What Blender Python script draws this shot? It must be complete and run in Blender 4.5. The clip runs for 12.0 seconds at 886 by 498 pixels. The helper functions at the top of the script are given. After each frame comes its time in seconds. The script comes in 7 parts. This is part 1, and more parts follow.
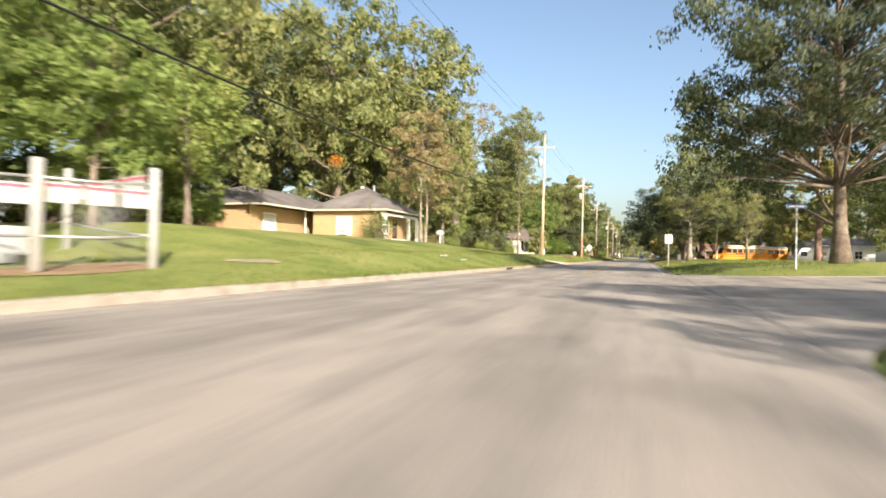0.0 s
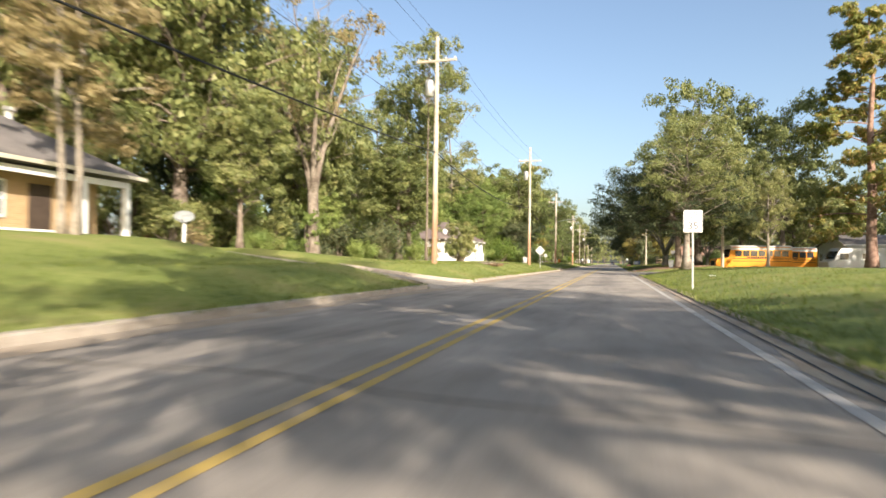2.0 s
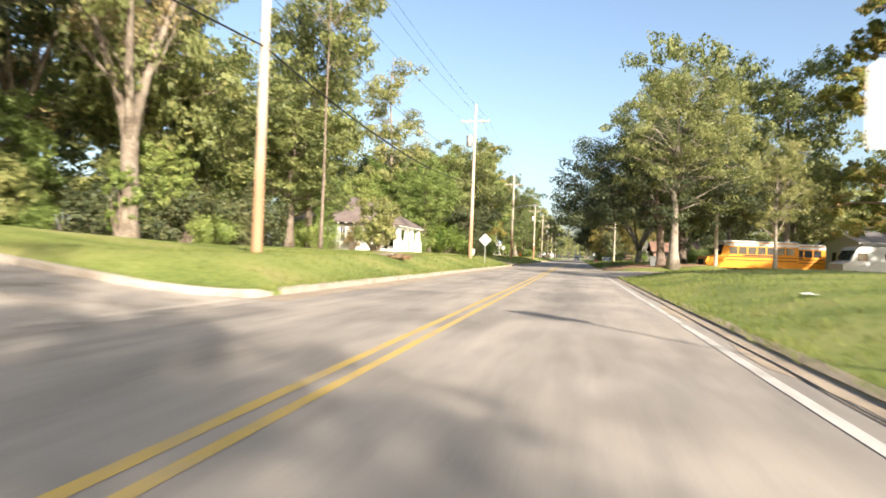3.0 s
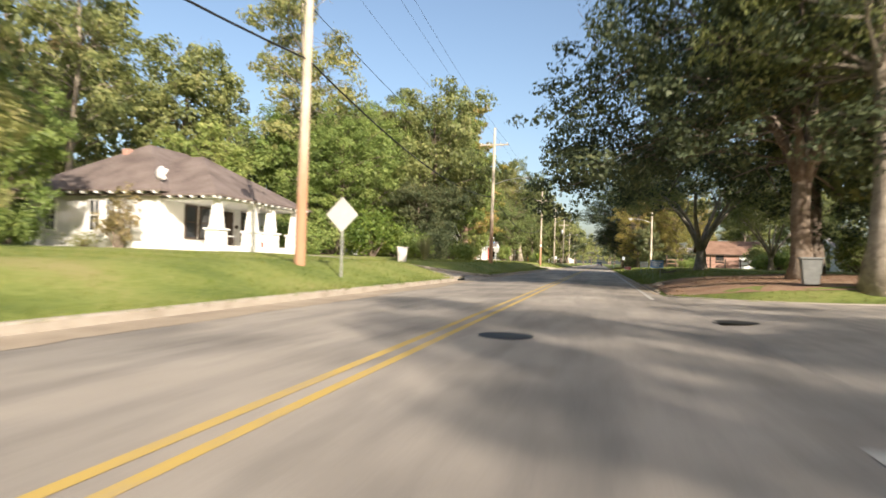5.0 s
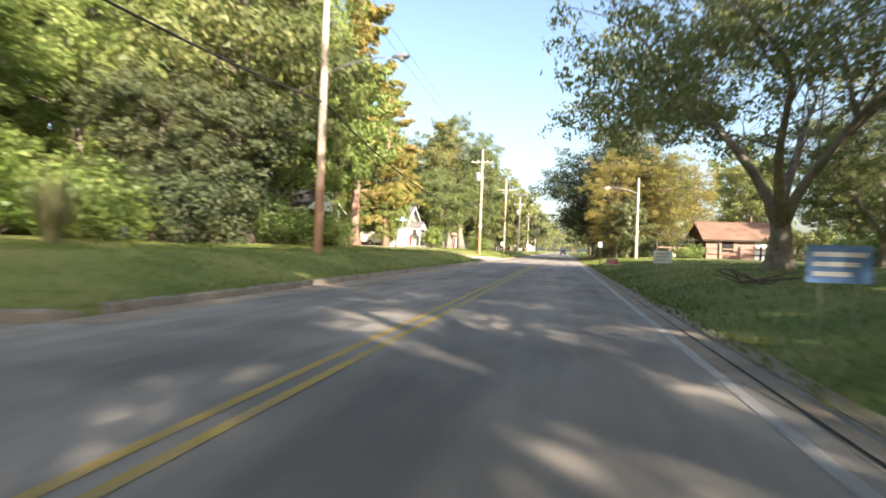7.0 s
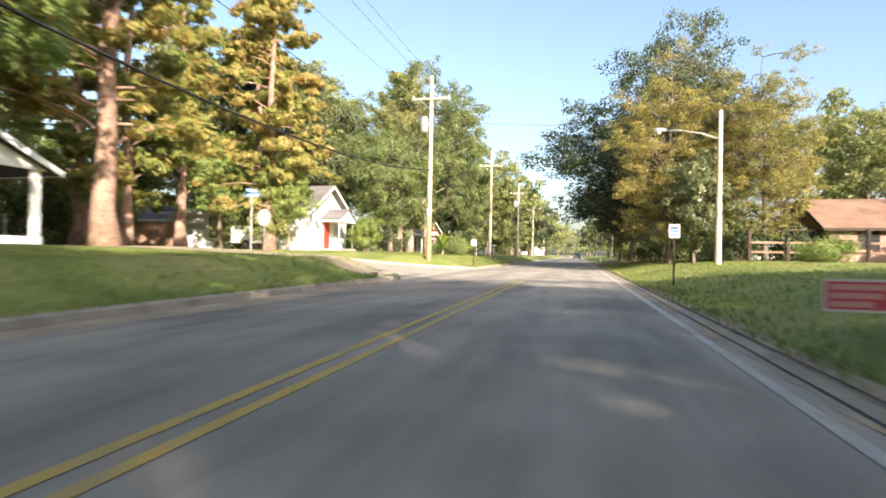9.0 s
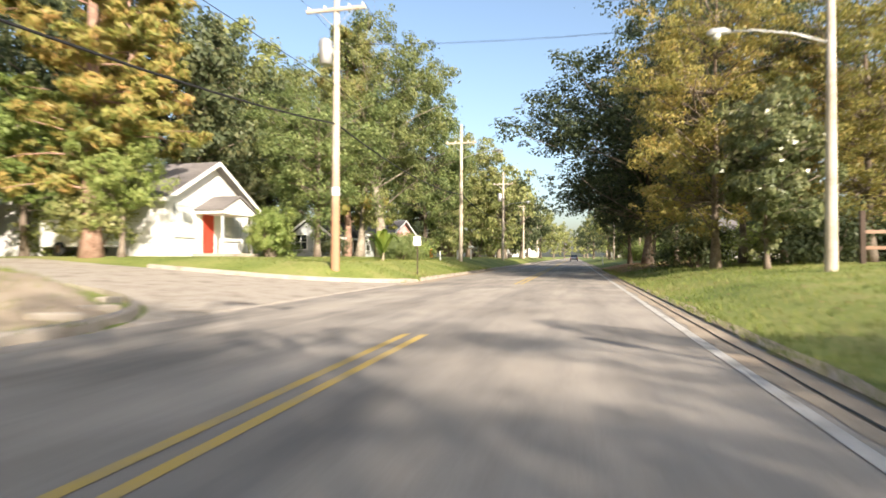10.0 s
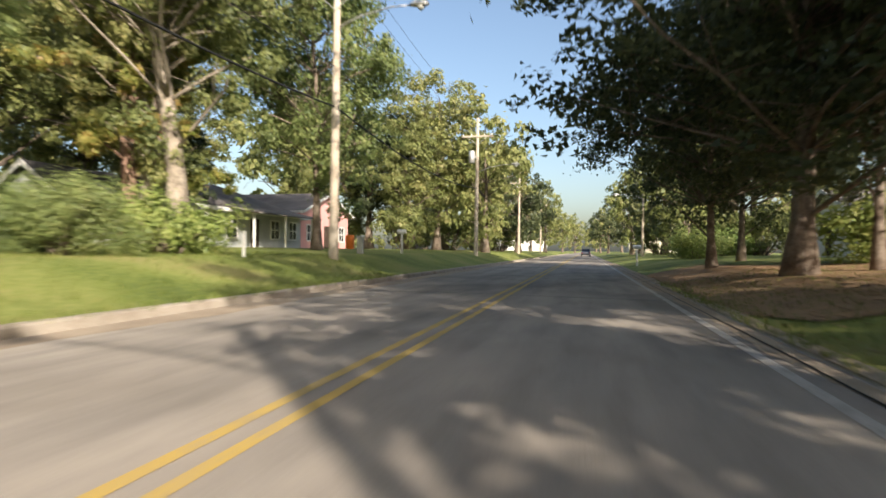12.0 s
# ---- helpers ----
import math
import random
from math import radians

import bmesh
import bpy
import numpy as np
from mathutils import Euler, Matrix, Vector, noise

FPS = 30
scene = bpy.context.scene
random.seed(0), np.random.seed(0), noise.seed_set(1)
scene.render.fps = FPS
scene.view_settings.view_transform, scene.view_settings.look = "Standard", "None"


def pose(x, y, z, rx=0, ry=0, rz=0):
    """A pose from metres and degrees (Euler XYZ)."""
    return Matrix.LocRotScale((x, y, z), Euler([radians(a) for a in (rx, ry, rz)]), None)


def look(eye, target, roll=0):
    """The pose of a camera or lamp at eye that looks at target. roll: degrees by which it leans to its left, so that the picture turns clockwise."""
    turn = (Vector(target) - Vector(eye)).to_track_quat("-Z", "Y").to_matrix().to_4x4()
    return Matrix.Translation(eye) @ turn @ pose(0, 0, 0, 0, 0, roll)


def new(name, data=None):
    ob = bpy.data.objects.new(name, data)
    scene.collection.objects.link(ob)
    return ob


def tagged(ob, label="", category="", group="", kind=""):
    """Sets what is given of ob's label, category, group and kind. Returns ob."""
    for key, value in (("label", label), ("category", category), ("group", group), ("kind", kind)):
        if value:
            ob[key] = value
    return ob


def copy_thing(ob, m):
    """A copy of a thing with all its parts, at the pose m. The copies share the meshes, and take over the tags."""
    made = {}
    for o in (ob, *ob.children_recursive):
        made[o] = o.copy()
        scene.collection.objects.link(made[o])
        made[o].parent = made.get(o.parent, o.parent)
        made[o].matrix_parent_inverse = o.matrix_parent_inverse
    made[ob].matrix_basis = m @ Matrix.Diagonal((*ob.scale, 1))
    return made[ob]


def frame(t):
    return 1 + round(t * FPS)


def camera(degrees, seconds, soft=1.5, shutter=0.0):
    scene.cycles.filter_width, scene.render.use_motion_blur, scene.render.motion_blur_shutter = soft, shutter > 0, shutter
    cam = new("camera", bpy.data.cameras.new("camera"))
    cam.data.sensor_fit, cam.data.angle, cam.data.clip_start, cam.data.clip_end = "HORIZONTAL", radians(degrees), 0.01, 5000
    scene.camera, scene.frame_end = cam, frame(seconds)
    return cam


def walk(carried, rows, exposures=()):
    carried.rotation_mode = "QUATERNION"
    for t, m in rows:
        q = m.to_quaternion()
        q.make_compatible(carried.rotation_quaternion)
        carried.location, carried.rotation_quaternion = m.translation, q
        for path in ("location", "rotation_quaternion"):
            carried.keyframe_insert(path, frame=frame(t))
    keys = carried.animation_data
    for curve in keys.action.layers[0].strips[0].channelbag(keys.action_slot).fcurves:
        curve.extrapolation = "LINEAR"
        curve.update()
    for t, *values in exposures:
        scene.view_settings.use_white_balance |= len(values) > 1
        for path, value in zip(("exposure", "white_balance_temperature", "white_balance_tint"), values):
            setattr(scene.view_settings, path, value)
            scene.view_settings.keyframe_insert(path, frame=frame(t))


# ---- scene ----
cam = camera(74.0, 12.0, soft=1.6, shutter=0.45)
PATH = [
    (0, (2.449, -0.057, 0.784), (1.806, 1.837, 0.801), 1.1),
    (0.5, (2.273, 8.054, 0.832), (1.666, 9.96, 0.851), -0.2),
    (1, (2.094, 15.998, 0.86), (1.538, 17.919, 0.836), -1.5),
    (1.5, (1.938, 23.942, 0.945), (1.366, 25.858, 0.938), 0.2),
    (2, (1.893, 31.966, 0.97), (1.34, 33.887, 1.013), 0.5),
    (2.5, (1.821, 39.948, 1.0), (1.324, 41.885, 0.98), 2.3),
    (3, (1.779, 47.821, 1.0), (1.336, 49.771, 1.016), 1.9),
    (4.8, (1.967, 76.299, 0.969), (1.474, 78.237, 1.008), 0.9),
    (5, (1.966, 79.311, 0.989), (1.45, 81.243, 1.024), 1.6),
    (5.5, (1.847, 86.395, 0.981), (1.301, 88.319, 1.011), 1.0),
    (6, (1.862, 93.359, 1.06), (1.373, 95.297, 1.13), 1.3),
    (6.5, (1.85, 100.409, 1.124), (1.422, 102.363, 1.146), 2.5),
    (7, (2.009, 107.701, 1.11), (1.608, 109.66, 1.105), 1.8),
    (7.2, (2.043, 110.637, 1.087), (1.648, 112.597, 1.073), 2.3),
    (8.8, (2.033, 132.985, 0.972), (1.587, 134.934, 0.989), 0.1),
    (9, (2.001, 135.784, 0.966), (1.555, 137.734, 0.982), 0.8),
    (9.5, (2.007, 142.868, 1.019), (1.567, 144.819, 1.037), 0.1),
    (10, (1.984, 149.762, 1.014), (1.548, 151.714, 1.042), -0.1),
    (10.5, (2.032, 156.348, 0.983), (1.589, 158.298, 1.023), -0.7),
    (11, (2.071, 162.885, 1.044), (1.609, 164.831, 1.069), -0.9),
    (11.5, (1.946, 169.385, 1.013), (1.474, 171.328, 1.021), 0.7),
    (12, (1.779, 175.799, 1.024), (1.309, 177.743, 1.028), 0.5),
]
walk(cam, [(t, look(eye, target, roll)) for t, eye, target, roll in PATH], exposures=[(0.0, 0.95), (2.5, 1.0), (3.1, 1.25), (4.8, 0.8), (5.5, 0.95), (6.4, 1.1), (7.0, 1.55), (9.3, 1.45), (10.0, 1.2), (11.0, 0.95), (12.0, 0.85)])

# ---- light: late sun from behind on the right, clear sky ----
SUN_TO = Vector((0.63, -0.78, 0.46)).normalized()
world = bpy.data.worlds.new("world")
scene.world = world
world.use_nodes = True
wn = world.node_tree
sky = wn.nodes.new("ShaderNodeTexSky")
sky.sky_type = 'NISHITA'
sky.sun_disc = False
sky.sun_elevation = math.asin(SUN_TO.z)
sky.sun_rotation = math.atan2(SUN_TO.x, SUN_TO.y)
sky.air_density, sky.dust_density, sky.ozone_density = 1.0, 3.0, 1.0
wn.links.new(sky.outputs[0], wn.nodes["Background"].inputs[0])
wn.nodes["Background"].inputs[1].default_value = 0.12
sun_data = bpy.data.lights.new("sun", 'SUN')
sun_data.energy, sun_data.angle, sun_data.color = 5.0, radians(0.6), (1.0, 0.885, 0.76)
sun = new("sun", sun_data)
sun.matrix_world = look((0, 0, 60), Vector((0, 0, 60)) - SUN_TO)


# ---- materials ----
def material(name, colors, rough=0.8, scale=3.0, fine=40.0, bump=0.15, metal=0.0, island=0.0, per_object=0.0, through_light=0.0, spec=0.3):
    """colors: two to four base colours, mixed by noise at two scales."""
    m = bpy.data.materials.new(name)
    m.use_nodes = True
    t = m.node_tree
    n, l = t.nodes, t.links
    bsdf = n["Principled BSDF"]
    co = n.new("ShaderNodeTexCoord")
    a, b = n.new("ShaderNodeTexNoise"), n.new("ShaderNodeTexNoise")
    a.inputs["Scale"].default_value, a.inputs["Detail"].default_value = scale, 6
    b.inputs["Scale"].default_value, b.inputs["Detail"].default_value = fine, 4
    geo = n.new("ShaderNodeNewGeometry")
    for x in (a, b):
        l.new(geo.outputs["Position"], x.inputs["Vector"])
    mix = n.new("ShaderNodeMath")
    mix.operation = 'MULTIPLY_ADD'
    mix.inputs[1].default_value, mix.inputs[2].default_value = 0.35, 0.0
    l.new(b.outputs[0], mix.inputs[0])
    add = n.new("ShaderNodeMath")
    add.operation = 'MULTIPLY_ADD'
    add.inputs[1].default_value = 0.65
    l.new(a.outputs[0], add.inputs[0])
    l.new(mix.outputs[0], add.inputs[2])
    fac = add.outputs[0]
    if island or per_object:
        rnd = n.new("ShaderNodeMath")
        rnd.operation = 'MULTIPLY_ADD'
        rnd.inputs[1].default_value = island
        l.new(geo.outputs["Random Per Island"], rnd.inputs[0])
        l.new(fac, rnd.inputs[2])
        inf = n.new("ShaderNodeObjectInfo")
        ob = n.new("ShaderNodeMath")
        ob.operation = 'MULTIPLY_ADD'
        ob.inputs[1].default_value = per_object
        l.new(inf.outputs["Random"], ob.inputs[0])
        l.new(rnd.outputs[0], ob.inputs[2])
        cen = n.new("ShaderNodeMath")
        cen.operation = 'SUBTRACT'
        cen.inputs[1].default_value = 0.5 * (island + per_object)
        l.new(ob.outputs[0], cen.inputs[0])
        fac = cen.outputs[0]
    ramp = n.new("ShaderNodeValToRGB")
    lo, hi = (0.22, 0.78) if (island or per_object) else (0.34, 0.66)
    els = ramp.color_ramp.elements
    while len(els) < len(colors):
        els.new(0.5)
    for i, c in enumerate(colors):
        els[i].position = lo + (hi - lo) * i / (len(colors) - 1)
        els[i].color = (*c, 1)
    l.new(fac, ramp.inputs[0])
    l.new(ramp.outputs[0], bsdf.inputs["Base Color"])
    bsdf.inputs["Roughness"].default_value = rough
    bsdf.inputs["Metallic"].default_value = metal
    bsdf.inputs["Specular IOR Level"].default_value = spec
    if bump:
        bm_ = n.new("ShaderNodeBump")
        bm_.inputs["Strength"].default_value = bump
        bm_.inputs["Distance"].default_value = 0.02
        l.new(b.outputs[0], bm_.inputs["Height"])
        l.new(bm_.outputs[0], bsdf.inputs["Normal"])
    if through_light:
        tr = n.new("ShaderNodeBsdfTranslucent")
        l.new(ramp.outputs[0], tr.inputs[0])
        ms = n.new("ShaderNodeMixShader")
        ms.inputs[0].default_value = through_light
        l.new(bsdf.outputs[0], ms.inputs[1])
        l.new(tr.outputs[0], ms.inputs[2])
        l.new(ms.outputs[0], n["Material Output"].inputs[0])
    return m


def brick_material(name, c1, c2, mortar):
    m = material(name, [c1, c2], 0.85, 2.0, 30, 0.0)
    n, l = m.node_tree.nodes, m.node_tree.links
    geo = n.new("ShaderNodeNewGeometry")
    sep = n.new("ShaderNodeSeparateXYZ")
    l.new(geo.outputs["Position"], sep.inputs[0])
    s = n.new("ShaderNodeMath")
    l.new(sep.outputs[0], s.inputs[0])
    l.new(sep.outputs[1], s.inputs[1])
    com = n.new("ShaderNodeCombineXYZ")
    l.new(s.outputs[0], com.inputs[0])
    l.new(sep.outputs[2], com.inputs[1])
    br = n.new("ShaderNodeTexBrick")
    br.inputs["Scale"].default_value = 1.0
    br.inputs["Brick Width"].default_value = 0.21
    br.inputs["Row Height"].default_value = 0.075
    br.inputs["Mortar Size"].default_value = 0.008
    br.inputs["Color1"].default_value = (*c1, 1)
    br.inputs["Color2"].default_value = (*c2, 1)
    br.inputs["Mortar"].default_value = (*mortar, 1)
    l.new(com.outputs[0], br.inputs["Vector"])
    mixc = n.new("ShaderNodeMix")
    mixc.data_type = 'RGBA'
    mixc.blend_type = 'MULTIPLY'
    mixc.inputs[0].default_value = 0.5
    ramp = [x for x in n if x.type == 'VALTORGB'][0]
    l.new(br.outputs[0], mixc.inputs[6])
    l.new(ramp.outputs[0], mixc.inputs[7])
    gain = n.new("ShaderNodeMix")
    gain.data_type = 'RGBA'
    gain.inputs[0].default_value = 0.6
    l.new(mixc.outputs[2], gain.inputs[6])
    l.new(br.outputs[0], gain.inputs[7])
    l.new(gain.outputs[2], n["Principled BSDF"].inputs["Base Color"])
    bp = n.new("ShaderNodeBump")
    bp.inputs["Strength"].default_value = 0.5
    bp.inputs["Distance"].default_value = 0.01
    bp.invert = True
    l.new(br.outputs[1], bp.inputs["Height"])
    l.new(bp.outputs[0], n["Principled BSDF"].inputs["Normal"])
    return m


M = {}
M["grass"] = material("grass", [(0.09, 0.122, 0.026), (0.155, 0.192, 0.042), (0.225, 0.245, 0.066), (0.28, 0.25, 0.10)], 0.9, 0.35, 9.0, 0.6)
M["blade"] = material("grass_blade", [(0.085, 0.125, 0.024), (0.145, 0.195, 0.036), (0.225, 0.255, 0.06), (0.29, 0.26, 0.10)], 0.7, 0.35, 9.0, 0, island=0.5, through_light=0.3)
M["asphalt"] = material("asphalt", [(0.258, 0.232, 0.202), (0.315, 0.285, 0.25), (0.365, 0.332, 0.292)], 0.85, 0.45, 60, 0.35)


def worn_lanes(m):
    """Long stains and wheel tracks that run with the road, over the grain."""
    n, l = m.node_tree.nodes, m.node_tree.links
    bsdf = n["Principled BSDF"]
    src = bsdf.inputs["Base Color"].links[0].from_socket
    geo = n.new("ShaderNodeNewGeometry")
    last = src
    for scale, lo, hi, amount in (((0.9, 0.05, 1.0), 0.40, 0.62, 0.22), ((2.6, 0.5, 1.0), 0.46, 0.66, 0.14), ((0.35, 0.22, 1.0), 0.52, 0.60, 0.16)):
        mp = n.new("ShaderNodeMapping")
        mp.inputs["Scale"].default_value = scale
        l.new(geo.outputs["Position"], mp.inputs["Vector"])
        nz = n.new("ShaderNodeTexNoise")
        nz.inputs["Scale"].default_value, nz.inputs["Detail"].default_value = 1.0, 7
        l.new(mp.outputs[0], nz.inputs["Vector"])
        rp = n.new("ShaderNodeValToRGB")
        rp.color_ramp.elements[0].position, rp.color_ramp.elements[1].position = lo, hi
        d = 1.0 - amount
        rp.color_ramp.elements[0].color, rp.color_ramp.elements[1].color = (1.06, 1.05, 1.03, 1), (d, d, d, 1)
        l.new(nz.outputs[0], rp.inputs[0])
        mx = n.new("ShaderNodeMix")
        mx.data_type, mx.blend_type = 'RGBA', 'MULTIPLY'
        mx.inputs[0].default_value = 1.0
        l.new(last, mx.inputs[6])
        l.new(rp.outputs[0], mx.inputs[7])
        last = mx.outputs[2]
    l.new(last, bsdf.inputs["Base Color"])


worn_lanes(M["asphalt"])
M["concrete"] = material("concrete", [(0.22, 0.19, 0.15), (0.33, 0.285, 0.23), (0.40, 0.355, 0.295), (0.28, 0.24, 0.19)], 0.85, 1.6, 28, 0.4)
M["dirt"] = material("dirt", [(0.23, 0.135, 0.085), (0.33, 0.205, 0.13), (0.37, 0.27, 0.18)], 0.95, 1.2, 18, 0.5)
M["sand"] = material("sand", [(0.26, 0.205, 0.15), (0.36, 0.29, 0.21), (0.42, 0.35, 0.26)], 0.95, 1.1, 26, 0.4)
M["tar"] = material("tar", [(0.015, 0.015, 0.015), (0.035, 0.033, 0.03)], 0.6, 4, 40, 0.2)
M["yellow"] = material("yellow_paint", [(0.37, 0.30, 0.19), (0.46, 0.335, 0.13), (0.54, 0.37, 0.09), (0.39, 0.31, 0.19)], 0.8, 2.2, 22, 0.2)
M["white_line"] = material("white_line_paint", [(0.25, 0.225, 0.19), (0.40, 0.375, 0.33), (0.52, 0.495, 0.45), (0.28, 0.25, 0.215)], 0.8, 2.0, 22, 0.2)
M["bark"] = material("bark", [(0.10, 0.075, 0.055), (0.19, 0.15, 0.115), (0.28, 0.235, 0.19)], 0.95, 2.5, 14, 0.9)
M["pale_bark"] = material("pale_bark", [(0.14, 0.115, 0.09), (0.27, 0.23, 0.18), (0.38, 0.33, 0.27)], 0.95, 2.0, 9, 1.0)
M["bare_bark"] = material("bare_bark", [(0.11, 0.085, 0.065), (0.21, 0.175, 0.135), (0.31, 0.265, 0.21)], 0.95, 1.3, 7, 1.0)
M["pine_bark"] = material("pine_bark", [(0.17, 0.10, 0.07), (0.30, 0.19, 0.14), (0.40, 0.28, 0.21)], 0.95, 2.5, 10, 0.9)
LEAF = dict(rough=0.5, scale=0.55, fine=2.6, bump=0, island=0.28, per_object=0.22, through_light=0.42, spec=0.35)
M["leaf_mid"] = material("leaf_mid", [(0.092, 0.121, 0.045), (0.189, 0.221, 0.076), (0.297, 0.313, 0.113), (0.389, 0.351, 0.151)], **LEAF)
M["leaf_dark"] = material("leaf_dark", [(0.037, 0.053, 0.029), (0.075, 0.099, 0.048), (0.133, 0.156, 0.070), (0.207, 0.202, 0.092)], **LEAF)
M["leaf_gloss"] = material("leaf_gloss", [(0.06, 0.085, 0.04), (0.115, 0.145, 0.062), (0.185, 0.205, 0.09), (0.27, 0.26, 0.12)], **dict(LEAF, rough=0.3, spec=0.5))
M["leaf_green"] = material("leaf_green", [(0.072, 0.112, 0.045), (0.14, 0.19, 0.066), (0.235, 0.285, 0.10), (0.33, 0.35, 0.14)], **LEAF)
M["leaf_light"] = material("leaf_light", [(0.116, 0.177, 0.046), (0.201, 0.275, 0.073), (0.299, 0.360, 0.104), (0.378, 0.397, 0.134)], **LEAF)
M["leaf_gold"] = material("leaf_gold", [(0.15, 0.17, 0.05), (0.27, 0.255, 0.07), (0.39, 0.315, 0.088), (0.47, 0.30, 0.12)], **LEAF)
M["leaf_yellow"] = material("leaf_yellow", [(0.09, 0.15, 0.03), (0.15, 0.22, 0.04), (0.24, 0.29, 0.055), (0.42, 0.37, 0.06)], **LEAF)
M["leaf_rust"] = material("leaf_rust", [(0.17, 0.15, 0.06), (0.29, 0.235, 0.11), (0.38, 0.30, 0.15), (0.30, 0.28, 0.11)], **LEAF)
M["leaf_orange"] = material("leaf_orange", [(0.52, 0.22, 0.03), (0.72, 0.34, 0.05)], **LEAF)
M["needle"] = material("pine_needle", [(0.13, 0.17, 0.045), (0.22, 0.255, 0.06), (0.36, 0.32, 0.09), (0.56, 0.33, 0.13)], **LEAF)
M["plume"] = material("plume", [(0.22, 0.23, 0.10), (0.34, 0.32, 0.18)], **LEAF)
M["pole_wood"] = material("pole_wood", [(0.34, 0.28, 0.21), (0.48, 0.41, 0.32), (0.56, 0.50, 0.41)], 0.9, 1.5, 25, 0.5)
M["pole_rust"] = material("pole_red_base", [(0.34, 0.28, 0.21), (0.48, 0.41, 0.32), (0.56, 0.50, 0.41)], 0.9, 1.5, 25, 0.5)


def foot_stain(m):
    """Reddish preservative bled out of the lower three metres of a pole, with a ragged upper edge."""
    n, l = m.node_tree.nodes, m.node_tree.links
    bsdf = n["Principled BSDF"]
    src = bsdf.inputs["Base Color"].links[0].from_socket
    co, sep = n.new("ShaderNodeTexCoord"), n.new("ShaderNodeSeparateXYZ")
    l.new(co.outputs["Object"], sep.inputs[0])
    mp, nz = n.new("ShaderNodeMapping"), n.new("ShaderNodeTexNoise")
    mp.inputs["Scale"].default_value = (9.0, 9.0, 0.7)
    nz.inputs["Scale"].default_value, nz.inputs["Detail"].default_value = 1.0, 5
    l.new(co.outputs["Object"], mp.inputs["Vector"])
    l.new(mp.outputs[0], nz.inputs["Vector"])
    up = n.new("ShaderNodeMath")
    up.operation = 'MULTIPLY_ADD'
    up.inputs[1].default_value = 3.2
    l.new(nz.outputs[0], up.inputs[0])
    l.new(sep.outputs[2], up.inputs[2])
    rng_ = n.new("ShaderNodeMapRange")
    rng_.inputs[1].default_value, rng_.inputs[2].default_value = 3.6, 6.2
    l.new(up.outputs[0], rng_.inputs[0])
    mx = n.new("ShaderNodeMix")
    mx.data_type = 'RGBA'
    l.new(rng_.outputs[0], mx.inputs[0])
    mx.inputs[6].default_value = (0.38, 0.215, 0.13, 1)
    l.new(src, mx.inputs[7])
    l.new(mx.outputs[2], bsdf.inputs["Base Color"])


foot_stain(M["pole_rust"])
M["white_paint"] = material("white_paint", [(0.70, 0.69, 0.65), (0.79, 0.78, 0.75), (0.83, 0.82, 0.80)], 0.6, 1.5, 20, 0.15)
M["cream_paint"] = material("cream_paint", [(0.50, 0.46, 0.36), (0.60, 0.56, 0.46)], 0.6, 1.5, 20, 0.15)
M["grey_paint"] = material("grey_paint", [(0.40, 0.42, 0.42), (0.52, 0.54, 0.53)], 0.6, 1.5, 20, 0.2)
M["pink_paint"] = material("pink_paint", [(0.74, 0.37, 0.35), (0.82, 0.46, 0.43)], 0.6, 1.5, 20, 0.2)
M["red_paint"] = material("red_paint", [(0.46, 0.05, 0.03), (0.56, 0.08, 0.05)], 0.45, 1.5, 20, 0.1)
M["shingle"] = material("brown_shingle", [(0.11, 0.085, 0.075), (0.17, 0.135, 0.12), (0.22, 0.18, 0.16)], 0.9, 0.8, 12, 0.6)
M["shingle_rust"] = material("rust_shingle", [(0.15, 0.085, 0.058), (0.235, 0.14, 0.095), (0.30, 0.19, 0.135)], 0.9, 0.7, 12, 0.6)
M["shingle_grey"] = material("grey_shingle", [(0.10, 0.09, 0.085), (0.17, 0.155, 0.145), (0.235, 0.215, 0.20)], 0.9, 0.6, 12, 0.6)
M["shingle_dark"] = material("dark_shingle", [(0.03, 0.03, 0.032), (0.065, 0.063, 0.062)], 0.9, 0.8, 12, 0.6)
M["tan_brick"] = brick_material("tan_brick", (0.46, 0.30, 0.15), (0.55, 0.38, 0.20), (0.50, 0.42, 0.30))
M["red_brick"] = brick_material("red_brick", (0.34, 0.12, 0.075), (0.42, 0.17, 0.11), (0.40, 0.33, 0.28))
M["pink_brick"] = brick_material("pink_brick", (0.40, 0.22, 0.17), (0.48, 0.29, 0.22), (0.45, 0.38, 0.32))
M["dark_glass"] = material("window_glass", [(0.03, 0.035, 0.04), (0.05, 0.055, 0.06)], 0.08, 0.6, 3, 0, spec=0.6)
M["blind"] = material("window_blind", [(0.50, 0.52, 0.50), (0.62, 0.63, 0.60)], 0.8, 1.0, 20, 0.2)
M["dark_wood"] = material("dark_wood", [(0.05, 0.035, 0.025), (0.09, 0.065, 0.05)], 0.85, 2, 20, 0.3)
M["fence_wood"] = material("fence_wood", [(0.20, 0.12, 0.08), (0.30, 0.19, 0.13), (0.36, 0.26, 0.19)], 0.9, 1.5, 18, 0.5, per_object=0.3)
M["galv"] = material("galvanised_steel", [(0.42, 0.42, 0.41), (0.55, 0.55, 0.53)], 0.45, 3, 30, 0.1, metal=0.6)
M["concrete_post"] = material("grey_post_paint", [(0.34, 0.34, 0.32), (0.44, 0.44, 0.42)], 0.7, 3, 30, 0.2)
M["sign_white"] = material("sign_white", [(0.74, 0.74, 0.72), (0.80, 0.80, 0.78)], 0.4, 2, 30, 0.03)
